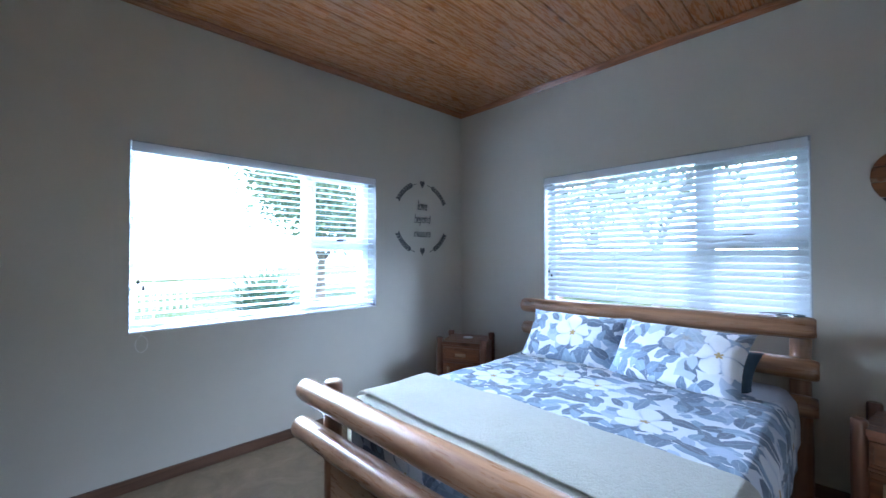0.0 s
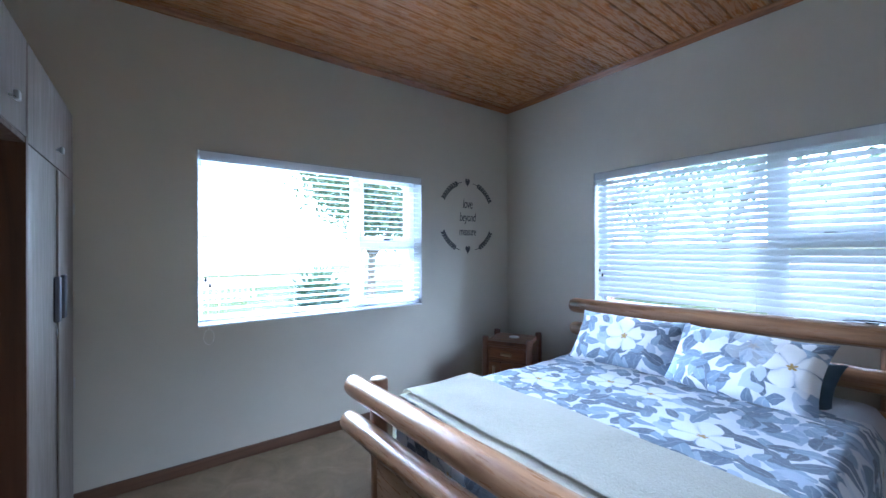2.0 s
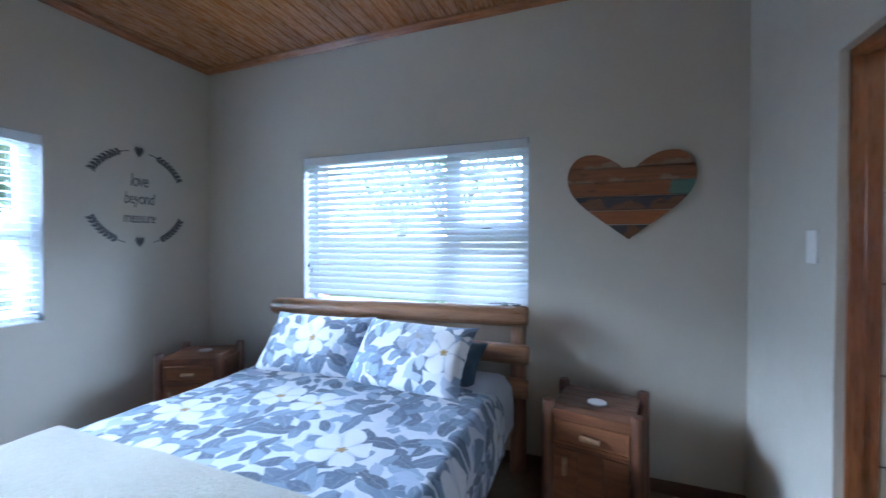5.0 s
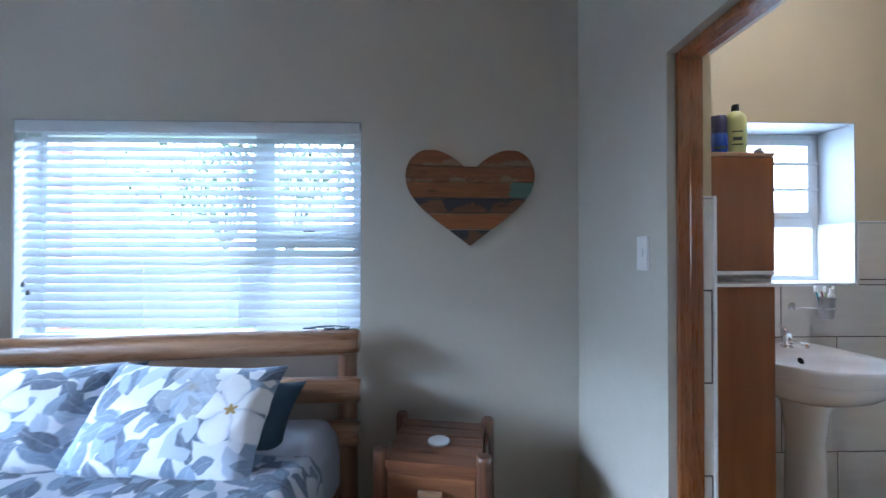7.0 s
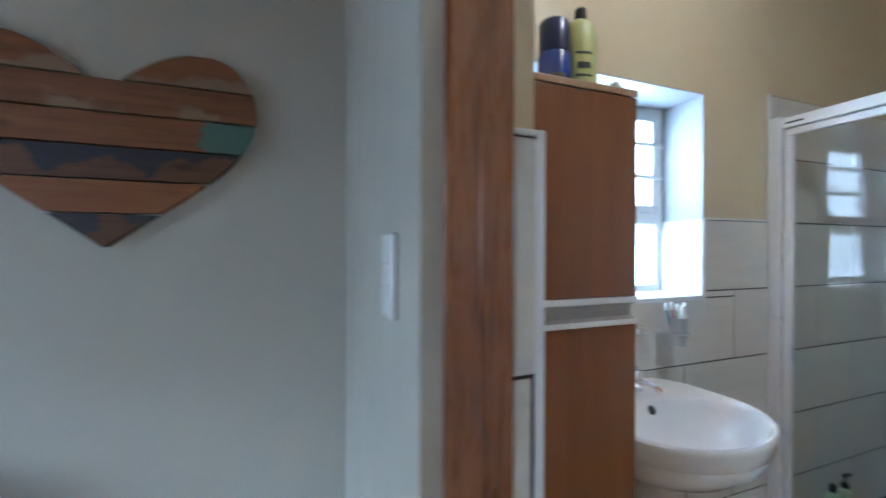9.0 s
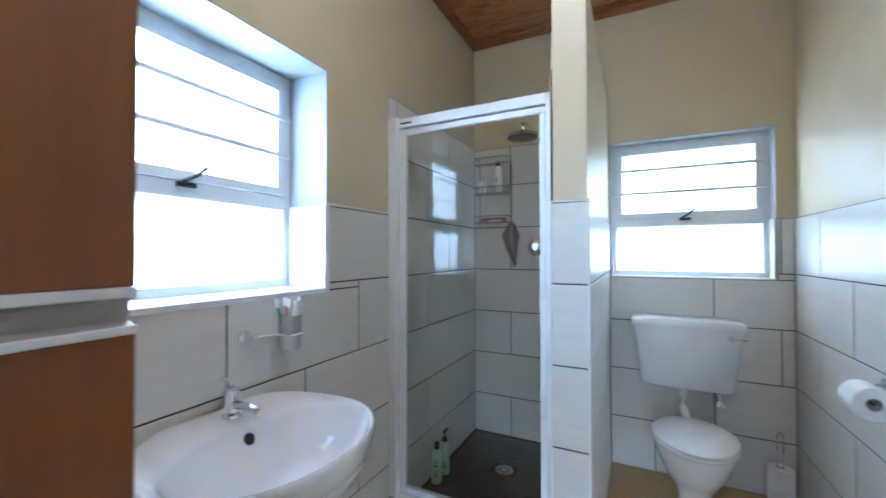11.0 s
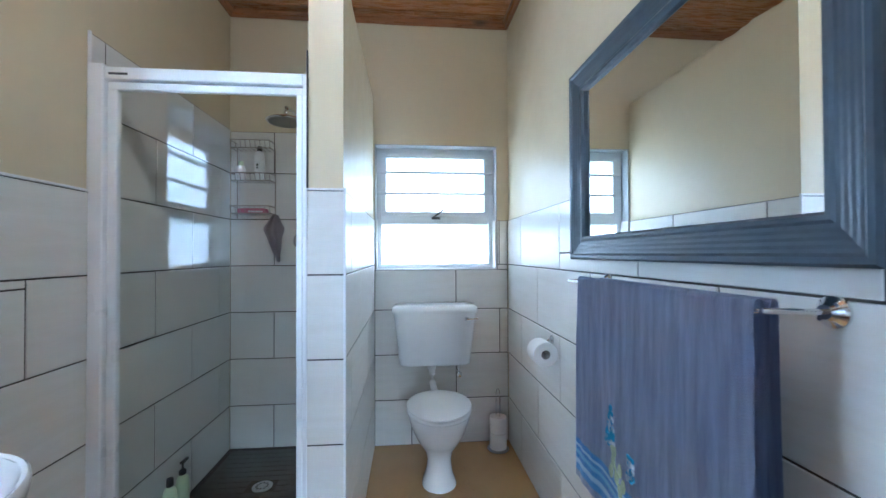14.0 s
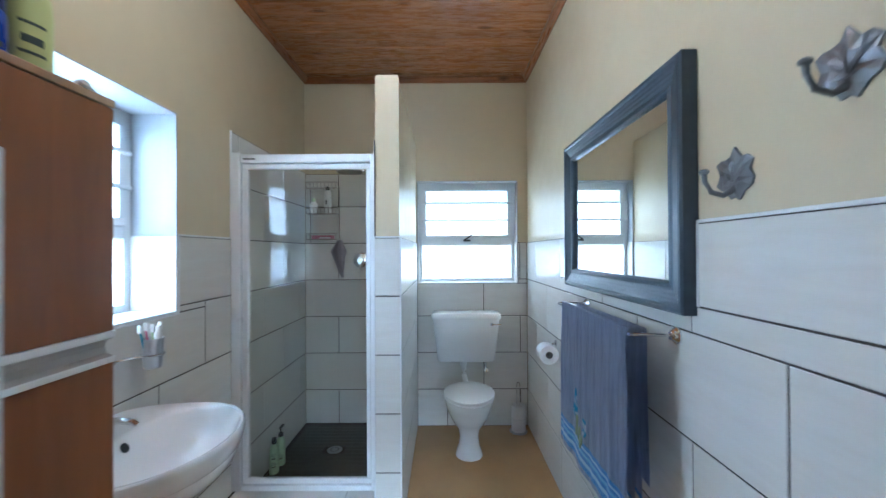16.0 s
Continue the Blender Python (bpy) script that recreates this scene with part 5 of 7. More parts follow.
skin(bm, prof)
part("pedestal", bm, M["ceramic"], basin, "", True)
# dark disc on the bowl in place of the overflow's shaded hole
bm = bmesh.new()
lathe(bm, [(0.013, 0), (0.016, 0.002), (0.010, 0.003)], 16, Matrix.Translation((0.02, -0.128, 0.812)) @ pose(0, 0, 0, 62, 0, 0))
part("overflow", bm, M["dark"], basin)
tap = part("tap", lathe(bmesh.new(), [(0.026, 0.861), (0.026, 0.868), (0.02, 0.875), (0.02, 0.905), (0.022, 0.912), (0.022, 0.935), (0.012, 0.942)], 20, Matrix.Translation((0.02, -0.055, 0))), M["chrome"], basin, "chrome mixer tap", True)
bm = bmesh.new()
tube(bm, [(0.02, -0.06, 0.895), (0.022, -0.11, 0.898), (0.024, -0.155, 0.893), (0.024, -0.165, 0.884)], [0.013, 0.011, 0.010, 0.009], 12)
part("spout", bm, M["chrome"], tap, "", True)
bm = bmesh.new()
tube(bm, [(0.02, -0.055, 0.94), (0.018, -0.045, 0.955), (0.012, -0.02, 0.963)], [0.009, 0.008, 0.006], 10)
part("lever", bm, M["chrome"], tap, "", True)
bm = bmesh.new()
lathe(bm, [(0.02, 0.7125), (0.02, 0.7155), (0.012, 0.717)], 18, Matrix.Translation((0, -0.285, 0)))
part("drain", bm, M["chrome"], basin, "", True)

# ---- tumbler holder with toothbrushes ----
hold = thing("tumbler_holder", (3.61, BN, 1.03), "chrome wall holder with a steel tumbler", "tumbler holder")
bm = bmesh.new()
lathe(bm, [(0.022, 0), (0.022, 0.006), (0.012, 0.012), (0.009, 0.03)], 18, Matrix.Translation((-0.10, 0, 0.03)) @ pose(0, 0, 0, 90, 0, 0))
part("rosette", bm, M["chrome"], hold, "", True)
bm = bmesh.new()
tube(bm, [(-0.10, -0.028, 0.03), (-0.05, -0.05, 0.03), (-0.03, -0.07, 0.03)], 0.004, 8)
tube(bm, [(0.01 + 0.037 * math.cos(a), -0.075 + 0.037 * math.sin(a), 0.03) for a in [2 * math.pi * k / 24 for k in range(25)]], 0.003, 8)
part("ring", bm, M["chrome"], hold, "", True)
bm = bmesh.new()
lathe(bm, [(0.026, -0.02), (0.029, -0.016), (0.034, 0.075), (0.0355, 0.088), (0.034, 0.088), (0.032, 0.075), (0.027, -0.014)], 24, Matrix.Translation((0.01, -0.075, 0)))
part("tumbler", bm, M["steel"], hold, "brushed steel tumbler", True)
for k, (dx, dy, lx, ly, mt) in enumerate(((-0.016, 0.006, -0.028, 0.01, "teal"), (0.004, 0.012, 0.0, 0.02, "pink"), (-0.006, -0.008, -0.014, -0.004, "green"), (0.012, -0.004, 0.02, 0.004, "white"))):
    br = thing("toothbrush", (3.62 + dx, BN - 0.075 + dy, 1.035), "toothbrush standing in the steel tumbler", "toothbrush", "toothbrushes")
    bm = bmesh.new()
    tube(bm, [(0, 0, 0), (lx * 0.6, ly * 0.6, 0.08), (lx, ly, 0.125)], [0.005, 0.004, 0.003], 8)
    part("handle", bm, M[mt], br, "", True)
    bm = bmesh.new()
    box(bm, (lx - 0.005, ly - 0.010, 0.108), (lx + 0.005, ly + 0.004, 0.136), 0.002)
    part("head", bm, M["white"], br)
tp = thing("toothpaste_tube", (3.637, BN - 0.082, 1.035), "white toothpaste tube standing in the tumbler", "toothpaste")
bm = bmesh.new()
lathe(bm, [(0.010, 0), (0.014, 0.03), (0.014, 0.095), (0.009, 0.105), (0.009, 0.125)], 14)
part("tube", bm, M["white"], tp, "", True)

# ---- toilet ----
TY = 3.822
wc = thing("toilet", (4.95, TY, 0.0), "white ceramic toilet, lid closed, low wall cistern", "toilet")


def egg(bm, fx, bx, hw, z, xo=0.0, n=40):
    """Egg-shaped ring: fx forward (towards -x), bx backward, hw half width."""
    ring = []
    for k in range(n):
        a = 2 * math.pi * k / n
        x = math.cos(a)
        ring.append(bm.verts.new((xo - (fx if x > 0 else bx) * x, hw * math.sin(a), z)))
    return ring


bm = bmesh.new()
skin(bm, [egg(bm, *r) for r in ((0.105, 0.20, 0.095, 0.0), (0.10, 0.20, 0.09, 0.02), (0.078, 0.19, 0.072, 0.07), (0.07, 0.19, 0.066, 0.14), (0.085, 0.20, 0.08, 0.19), (0.14, 0.21, 0.115, 0.24), (0.19, 0.215, 0.145, 0.30), (0.215, 0.22, 0.166, 0.36), (0.225, 0.22, 0.173, 0.395), (0.222, 0.218, 0.17, 0.405))])
part("bowl", bm, M["ceramic"], wc, "", True)
bm = bmesh.new()
skin(bm, [egg(bm, *r) for r in ((0.228, 0.205, 0.174, 0.406), (0.235, 0.21, 0.18, 0.412), (0.235, 0.21, 0.18, 0.420), (0.228, 0.205, 0.174, 0.426))])
part("seat_ring", bm, M["seat"], wc, "", True)
bm = bmesh.new()
skin(bm, [egg(bm, *r) for r in ((0.228, 0.205, 0.174, 0.427), (0.236, 0.21, 0.181, 0.432), (0.234, 0.208, 0.179, 0.440), (0.20, 0.18, 0.15, 0.449), (0.1, 0.09, 0.07, 0.453))])
part("lid", bm, M["seat"], wc, "closed white plastic lid", True)
bm = bmesh.new()
cz0, cz1 = 0.565, 0.90
rings = []
for z, w0, d in ((cz0, 0.215, 0.155), (cz0 + 0.012, 0.226, 0.165), (cz1, 0.262, 0.185)):
    rr = []
    n = 40
    for k in range(n):
        a = 2 * math.pi * k / n
        x, y = math.cos(a), math.sin(a)
        r = (abs(x) ** 7 + abs(y) ** 7) ** (-1 / 7)
        rr.append(bm.verts.new((0.438 - d + d / 2 + d / 2 * r * x, w0 * r * y, z)))
    rings.append(rr)
skin(bm, rings)
cis = part("cistern", bm, M["ceramic"], wc, "", True)
bm = bmesh.new()
rings = []
for z, w0, d, e in ((0.90, 0.270, 0.195, 0), (0.912, 0.274, 0.199, 0), (0.935, 0.272, 0.197, 0), (0.948, 0.255, 0.18, 0), (0.952, 0.22, 0.15, 0)):
    rr = []
    for k in range(40):
        a = 2 * math.pi * k / 40
        x, y = math.cos(a), math.sin(a)
        r = (abs(x) ** 7 + abs(y) ** 7) ** (-1 / 7)
        rr.append(bm.verts.new((0.438 - 0.0975 + d / 2 * r * x, w0 * r * y, z)))
    rings.append(rr)
skin(bm, rings)
part("cistern_lid", bm, M["ceramic"], cis, "", True)
bm = bmesh.new()
lathe(bm, [(0.014, 0), (0.014, 0.006), (0.008, 0.018)], 14, Matrix.Translation((0.245, -0.195, 0.865)) @ pose(0, 0, 0, 0, -90, 0))
tube(bm, [(0.228, -0.195, 0.865), (0.226, -0.23, 0.867), (0.226, -0.265, 0.868)], [0.006, 0.005, 0.006], 8)
part("flush_lever", bm, M["chrome"], cis, "chrome flush lever", True)
bm = bmesh.new()
tube(bm, [(0.33, 0.02, 0.565), (0.325, 0.02, 0.50), (0.30, 0.018, 0.46), (0.24, 0.01, 0.43), (0.19, 0, 0.40)], 0.02, 14)
lathe(bm, [(0.027, 0.535), (0.027, 0.566)], 16, Matrix.Translation((0.33, 0.02, 0)))
part("flush_pipe", bm, M["white"], wc, "white plastic flush pipe", True)
bm = bmesh.new()
tube(bm, [(0.36, -0.16, 0.57), (0.36, -0.16, 0.47)], 0.007, 8)
tube(bm, [(0.43, -0.16, 0.49), (0.34, -0.16, 0.49)], 0.011, 10)
lathe(bm, [(0.018, 0), (0.020, 0.006), (0.018, 0.016), (0.01, 0.018)], 12, Matrix.Translation((0.345, -0.16, 0.49)) @ pose(0, 0, 0, 0, -90, 0))
part("stop_valve", bm, M["chrome"], wc, "tarnished chrome stop valve", True)


def roll(bm, m, R=0.055, r=0.021, h=0.10):
    return lathe(bm, [(r, 0), (R - 0.002, 0), (R, 0.002), (R, h - 0.002), (R - 0.002, h), (r, h), (r, 0)], 32, m, cap=False)


tr = thing("toilet_roll", (4.45, BS + 0.075, 0.825), "toilet roll on a chrome wall holder", "toilet roll")
part("paper", roll(bmesh.new(), pose(0, 0, 0, 0, 90, 0)), M["paper"], tr, "", True)
bm = bmesh.new()
lathe(bm, [(0.0205, 0.002), (0.0205, 0.098), (0.019, 0.098), (0.019, 0.002)], 24, pose(0, 0, 0, 0, 90, 0), cap=False)
part("core", bm, M["card"], tr)
bm = bmesh.new()
tube(bm, [(-0.012, 0, 0.0), (0.11, 0, 0.0), (0.118, -0.01, 0.01), (0.118, -0.06, 0.04)], 0.0055, 10)
lathe(bm, [(0.02, 0), (0.02, 0.006), (0.01, 0.01)], 16, Matrix.Translation((0.118, -0.075, 0.042)) @ pose(0, 0, 0, -90, 0, 0))
part("holder", bm, M["chrome"], tr, "", True)

ps = thing("paper_stand", (5.285, 3.41, 0.0), "wire stand holding two spare toilet rolls", "paper stand")
bm = bmesh.new()
tube(bm, [(0.066 * math.cos(a), 0.066 * math.sin(a), 0.004) for a in [2 * math.pi * k / 28 for k in range(29)]], 0.004, 8)
lathe(bm, [(0.06, 0.002), (0.06, 0.005)], 24)
tube(bm, [(0, -0.012, 0.004), (0, -0.012, 0.36)] + [(0, 0.0 - 0.012 * math.cos(a), 0.36 + 0.03 * math.sin(a)) for a in [math.pi * k / 8 for k in range(9)]] + [(0, 0.012, 0.36), (0, 0.012, 0.22)], 0.003, 8)
part("wire_stand", bm, M["steel"], ps, "", True)
for z in (0.009, 0.112):
    part("spare_roll", roll(bmesh.new(), Matrix.Translation((0, 0, z))), M["paper"], ps, "", True)

# ---- shower ----
SHX = 4.30
kerb = thing("shower_kerb", (4.19, 4.352, 0.0), "low tiled kerb of the shower", "shower kerb")
kl = BN - 4.352
bm = bmesh.new()
box(bm, (0.008, 0.0, 0), (0.20, kl, 0.146), 0.002)
part("kerb_core", bm, M["grout"], kerb)
for a, c in ((0.003, 0.16), (0.1635, 0.76), (0.7635, kl)):
    if c > kl:
        c = kl
    if c - a < 0.02:
        continue
    bm = bmesh.new()
    box(bm, (0.0, a, 0.147), (0.21, c, 0.155), 0.002)
    part("tile", bm, M["tile"], kerb)
    bm = bmesh.new()
    box(bm, (0.0, a, 0.003), (0.0075, c, 0.1455), 0.0015)
    part("tile", bm, M["tile"], kerb)
bm = bmesh.new()
g = 0.05
tray = thing("shower_floor", (4.40, 4.352, 0.0), "charcoal mosaic shower floor with a round drain", "shower floor")
tray["kind"] = "structure"
box(bm, (0.0, 0.0, 0.0005), (BE - 4.40, BN - 4.352, 0.028))
part("mortar", bm, M["grout"], tray)
bm = bmesh.new()
nx, ny = int((BE - 4.40) / g), int((BN - 4.352) / g)
for i in range(nx):
    for j in range(ny):
        x, y = i * g + 0.003, j * g + 0.003
        d = math.hypot(x + 0.023 - 0.55, y + 0.023 - 0.42)
        if d < 0.07:
            continue
        box(bm, (x, y, 0.0275), (x + g - 0.005, y + g - 0.005, 0.0315 + 0.0006 * noise.noise((i * 3.1, j * 2.3, 0))))
part("mosaic", bm, M["mosaic"], tray)["kind"] = "stuff"
bm = bmesh.new()
lathe(bm, [(0.05, 0.028), (0.052, 0.033), (0.044, 0.0345)], 28, Matrix.Translation((0.55, 0.42, 0)))
dr = part("drain", bm, M["steel"], tray, "round steel drain grate", True)
# dark discs laid on the grate, their colour standing for the holes' shade
for k in range(10):
    bm = bmesh.new()
    a = 2 * math.pi * k / 10
    lathe(bm, [(0.006, 0.0346), (0.006, 0.0352)], 10, Matrix.Translation((0.55 + 0.028 * math.cos(a), 0.42 + 0.028 * math.sin(a), 0)))
    part("drain_hole", bm, M["dark"], dr)

enc = thing("shower_door", (SHX, 4.352, 0.155), "white-framed pivoting glass shower door", "shower door")
DL, DH = BN - 4.352 - 0.001, 1.80
FR = [("post", (-0.025, 0.0, 0), (0.025, 0.034, DH)), ("post", (-0.03, DL - 0.05, 0), (0.03, DL, DH + 0.01)), ("header", (-0.025, 0.034, DH - 0.045), (0.025, DL - 0.05, DH)), ("sill_rail", (-0.025, 0.034, 0.0), (0.025, DL - 0.05, 0.028)),
      ("door_rail", (-0.012, 0.036, DH - 0.078), (0.012, DL - 0.054, DH - 0.049)), ("door_rail", (-0.012, 0.036, 0.032), (0.012, DL - 0.054, 0.06)),
      ("door_stile", (-0.014, 0.036, 0.06), (0.014, 0.06, DH - 0.078)), ("door_stile", (-0.014, DL - 0.086, 0.06), (0.014, DL - 0.054, DH - 0.078))]
for nm, lo, hi in FR:
    bm = bmesh.new()
    box(bm, lo, hi, 0.005)
    part(nm, bm, M["upvc"], enc)
bm = bmesh.new()
box(bm, (-0.003, 0.058, 0.058), (0.003, DL - 0.084, DH - 0.076))
part("glass_panel", bm, M["showerglass"], enc, "clear greenish glass").visible_shadow = False
# thin dark strip on the header, coloured like the shade inside a slot
bm = bmesh.new()
box(bm, (-0.027, DL - 0.13, DH - 0.030), (-0.0252, DL - 0.065, DH - 0.022), 0.0005)
part("slot", bm, M["dark"], enc)

sh = thing("rain_shower", (BE, 4.665, 2.10), "chrome rain shower head on a bent arm", "shower head")
bm = bmesh.new()
lathe(bm, [(0.03, 0), (0.03, 0.006), (0.014, 0.012)], 18, pose(0, 0, 0, 0, -90, 0))
tube(bm, [(-0.005, 0, 0)] + [(-0.06 - 0.05 * k, 0, 0.02 * math.sin(k * 0.55)) for k in range(7)] + [(-0.39, 0, -0.012), (-0.405, 0, -0.04), (-0.405, 0, -0.06)], 0.011, 12)
part("arm", bm, M["chrome"], sh, "", True)
bm = bmesh.new()
lathe(bm, [(0.016, -0.055), (0.02, -0.068), (0.06, -0.080), (0.098, -0.086), (0.102, -0.092), (0.098, -0.098), (0.09, -0.098)], 32, Matrix.Translation((-0.405, 0, 0)))
hd = part("head", bm, M["chrome"], sh, "", True)
bm = bmesh.new()
lathe(bm, [(0.088, -0.0985), (0.088, -0.1005)], 32, Matrix.Translation((-0.405, 0, 0)))
part("nozzle_plate", bm, M["rust"], hd)

mx = thing("shower_mixer", (BE, 4.675, 1.36), "round chrome shower mixer with lever", "shower mixer")
bm = bmesh.new()
lathe(bm, [(0.062, 0), (0.062, 0.006), (0.05, 0.012)], 28, pose(0, 0, 0, 0, -90, 0))
part("plate", bm, M["chrome"], mx, "", True)
bm = bmesh.new()
lathe(bm, [(0.03, 0.010), (0.03, 0.035), (0.024, 0.045)], 20, pose(0, 0, 0, 0, -90, 0))
tube(bm, [(-0.035, 0, -0.01), (-0.05, -0.004, -0.06), (-0.052, -0.006, -0.085)], [0.008, 0.006, 0.006], 8)
part("lever", bm, M["chrome"], mx, "", True)

rk = thing("shower_rack", (BE, 4.97, 1.50), "tarnished wire shower rack with two baskets", "shower rack")
bm = bmesh.new()
RW = 0.118
for y in (-RW, RW):
    tube(bm, [(-0.006, y, 0.0), (-0.006, y, 0.46)], 0.0035, 6)
for zb in (0.03, 0.235, 0.44):
    for zz, dep in ((zb, 0.10), (zb + 0.045, 0.115)):
        tube(bm, [(-0.006, -RW, zz), (-dep, -RW, zz), (-dep, RW, zz), (-0.006, RW, zz)], 0.0036, 6)
    for k in range(9):
        y = -RW + 2 * RW * k / 8
        tube(bm, [(-0.006, y, zb), (-0.10, y, zb), (-0.115, y, zb + 0.045)], 0.0024, 5)
part("wire_frame", bm, M["rust"], rk)
bottle("shampoo_bottle", (BE - 0.06, 4.93, 1.741), [(0.034, 0), (0.040, 0.004), (0.040, 0.15), (0.034, 0.178), (0.016, 0.186)], M["white"], CAPP, M["dark"], "white pump bottle with blue print on the shower rack", [(0.085, 0.10, 3.14, 0.22), (0.07, 0.078, 3.14, 0.25)], 0.7)
bottle("conditioner_bottle", (BE - 0.06, 5.045, 1.741), [(0.026, 0), (0.030, 0.004), (0.030, 0.075), (0.018, 0.092)], M["white"], [(0.016, 0), (0.016, 0.028), (0.012, 0.03)], M["green"], "small white bottle with green cap on the rack")
pk = thing("razor_pack", (BE - 0.055, 4.97, 1.534), "pink and white pack lying in the lower basket", "packet")
bm = bmesh.new()
box(bm, (-0.03, -0.085, 0), (0.03, 0.085, 0.03), 0.006)
part("wrapper", bm, M["pink"], pk)
bm = bmesh.new()
box(bm, (-0.0315, -0.07, 0.004), (-0.030, 0.02, 0.014), 0.0005)
part("label_print", bm, M["white"], pk)

wc2 = thing("washcloth", (BE - 0.05, 4.835, 1.34), "grey washcloth hanging from the shower rack", "washcloth")
bm = bmesh.new()
rows = []
for j in range(15):
    f = j / 14
    hw = 0.010 + 0.034 * math.sin(math.pi * min(1, f * 1.1 + 0.05)) ** 0.7 + 0.022 * math.exp(-((f - 0.30) / 0.12) ** 2)
    rows.append([bm.verts.new((0.012 * math.sin(u * 5 + f * 2) * (0.4 + f), hw * u + 0.015 * math.sin(f * 4) - 0.012 * f, 0.185 - 0.30 * f + 0.030 * noise.noise((u * 2, f * 3, 1)) * f)) for u in [k / 6 - 1 for k in range(13)]])
for a, c in zip(rows, rows[1:]):
    for k in range(12):
        bm.faces.new((a[k], a[k + 1], c[k + 1], c[k]))
bmesh.ops.solidify(bm, geom=bm.faces[:], thickness=0.004)
part("cloth", bm, M["cloth"], wc2, "", True)

BODY = [(0.026, 0), (0.034, 0.004), (0.035, 0.02), (0.034, 0.13), (0.030, 0.165), (0.02, 0.182), (0.012, 0.186)]
PR = [(0.05, 0.056, 3.5, 0.5), (0.065, 0.068, 3.5, 0.5), (0.075, 0.078, 3.5, 0.5), (0.10, 0.108, 3.5, 0.4), (0.12, 0.123, 3.5, 0.5), (0.13, 0.133, 3.5, 0.5)]
bottle("body_wash", (4.665, 5.075, 0.0325), BODY, M["green"], [(0.014, 0), (0.015, 0.004), (0.014, 0.035)], M["dark"], "pale green bottle with black cap on the shower floor", PR, 0.8, False, "green bottles")
bottle("pump_bottle", (4.765, 5.075, 0.0325), BODY, M["green"], [(0.016, 0), (0.016, 0.018), (0.008, 0.024)], M["dark"], "pale green pump bottle on the shower floor", PR[:3], 0.8, True, "green bottles")

# ---- framed mirror ----
MX0, MX1, MZ0, MZ1 = 3.252, 4.268, 1.25, 1.972
mir = thing("wall_mirror", (MX0, BS, MZ0), "mirror in a wide blue-grey ribbed frame", "mirror")
mw, mh, fw = MX1 - MX0, MZ1 - MZ0, 0.088
# profile: distance inwards from the outer edge, height off the wall
FP = [(0.0, -0.006), (0.0, 0.036), (0.006, 0.042), (0.016, 0.042), (0.020, 0.038)] + [(0.022 + 0.0065 * k, 0.036 - 0.0016 * k + (0.0007 if k % 2 else 0)) for k in range(7)] + [(0.068, 0.026), (0.074, 0.029), (0.082, 0.029), (0.088, 0.020), (0.088, 0.004)]
corners = [((0, 0), (1, 1)), ((mw, 0), (-1, 1)), ((mw, mh), (-1, -1)), ((0, mh), (1, -1))]
for i in range(4):
    (ax, az), (adx, adz) = corners[i]
    (bx, bz), (bdx, bdz) = corners[(i + 1) % 4]
    bm = bmesh.new()
    A = [bm.verts.new((ax + adx * d, h, az + adz * d)) for d, h in FP]
    C = [bm.verts.new((bx + bdx * d, h, bz + bdz * d)) for d, h in FP]
    for k in range(len(FP) - 1):
        bm.faces.new((A[k], A[k + 1], C[k + 1], C[k]))
    part("frame_side", bm, M["mirror_frame"], mir)
bm = bmesh.new()
box(bm, (fw - 0.004, 0.004, fw - 0.004), (mw - fw + 0.004, 0.012, mh - fw + 0.004))
part("mirror_glass", bm, M["mirror"], mir, "clear mirror glass")
bm = bmesh.new()
box(bm, (0.01, -0.0065, 0.01), (mw - 0.01, 0.0035, mh - 0.01))
part("backing", bm, M["basefoam"], mir)

# ---- towel rail and towel ----
RX0, RX1, RZ = 3.345, 4.045, 1.178
rail = thing("towel_rail", (RX0, BS, RZ), "double chrome towel rail on the tiled wall", "towel rail")
for x in (0, RX1 - RX0):
    bm = bmesh.new()
    lathe(bm, [(0.026, 0), (0.026, 0.005), (0.018, 0.012), (0.012, 0.02)], 22, Matrix.Translation((x, 0, 0)) @ pose(0, 0, 0, -90, 0, 0))
    for dx, dz in ((-0.012, 0.012), (0.012, -0.012)):
        lathe(bm, [(0.004, 0.011), (0.004, 0.014)], 8, Matrix.Translation((x + dx, 0, dz)) @ pose(0, 0, 0, -90, 0, 0))
    part("rosette", bm, M["chrome"], rail, "", True)
bm = bmesh.new()
tube(bm, [(0, 0.015, 0), (0, 0.137, 0.004), (0.01, 0.142, 0.004), (RX1 - RX0 - 0.01, 0.142, 0.004), (RX1 - RX0, 0.137, 0.004), (RX1 - RX0, 0.015, 0)], 0.005, 10)
part("front_bar", bm, M["chrome"], rail, "", True)
bm = bmesh.new()
tube(bm, [(0, 0.085, 0.001), (RX1 - RX0, 0.085, 0.001)], 0.005, 10)
part("back_bar", bm, M["chrome"], rail, "", True)

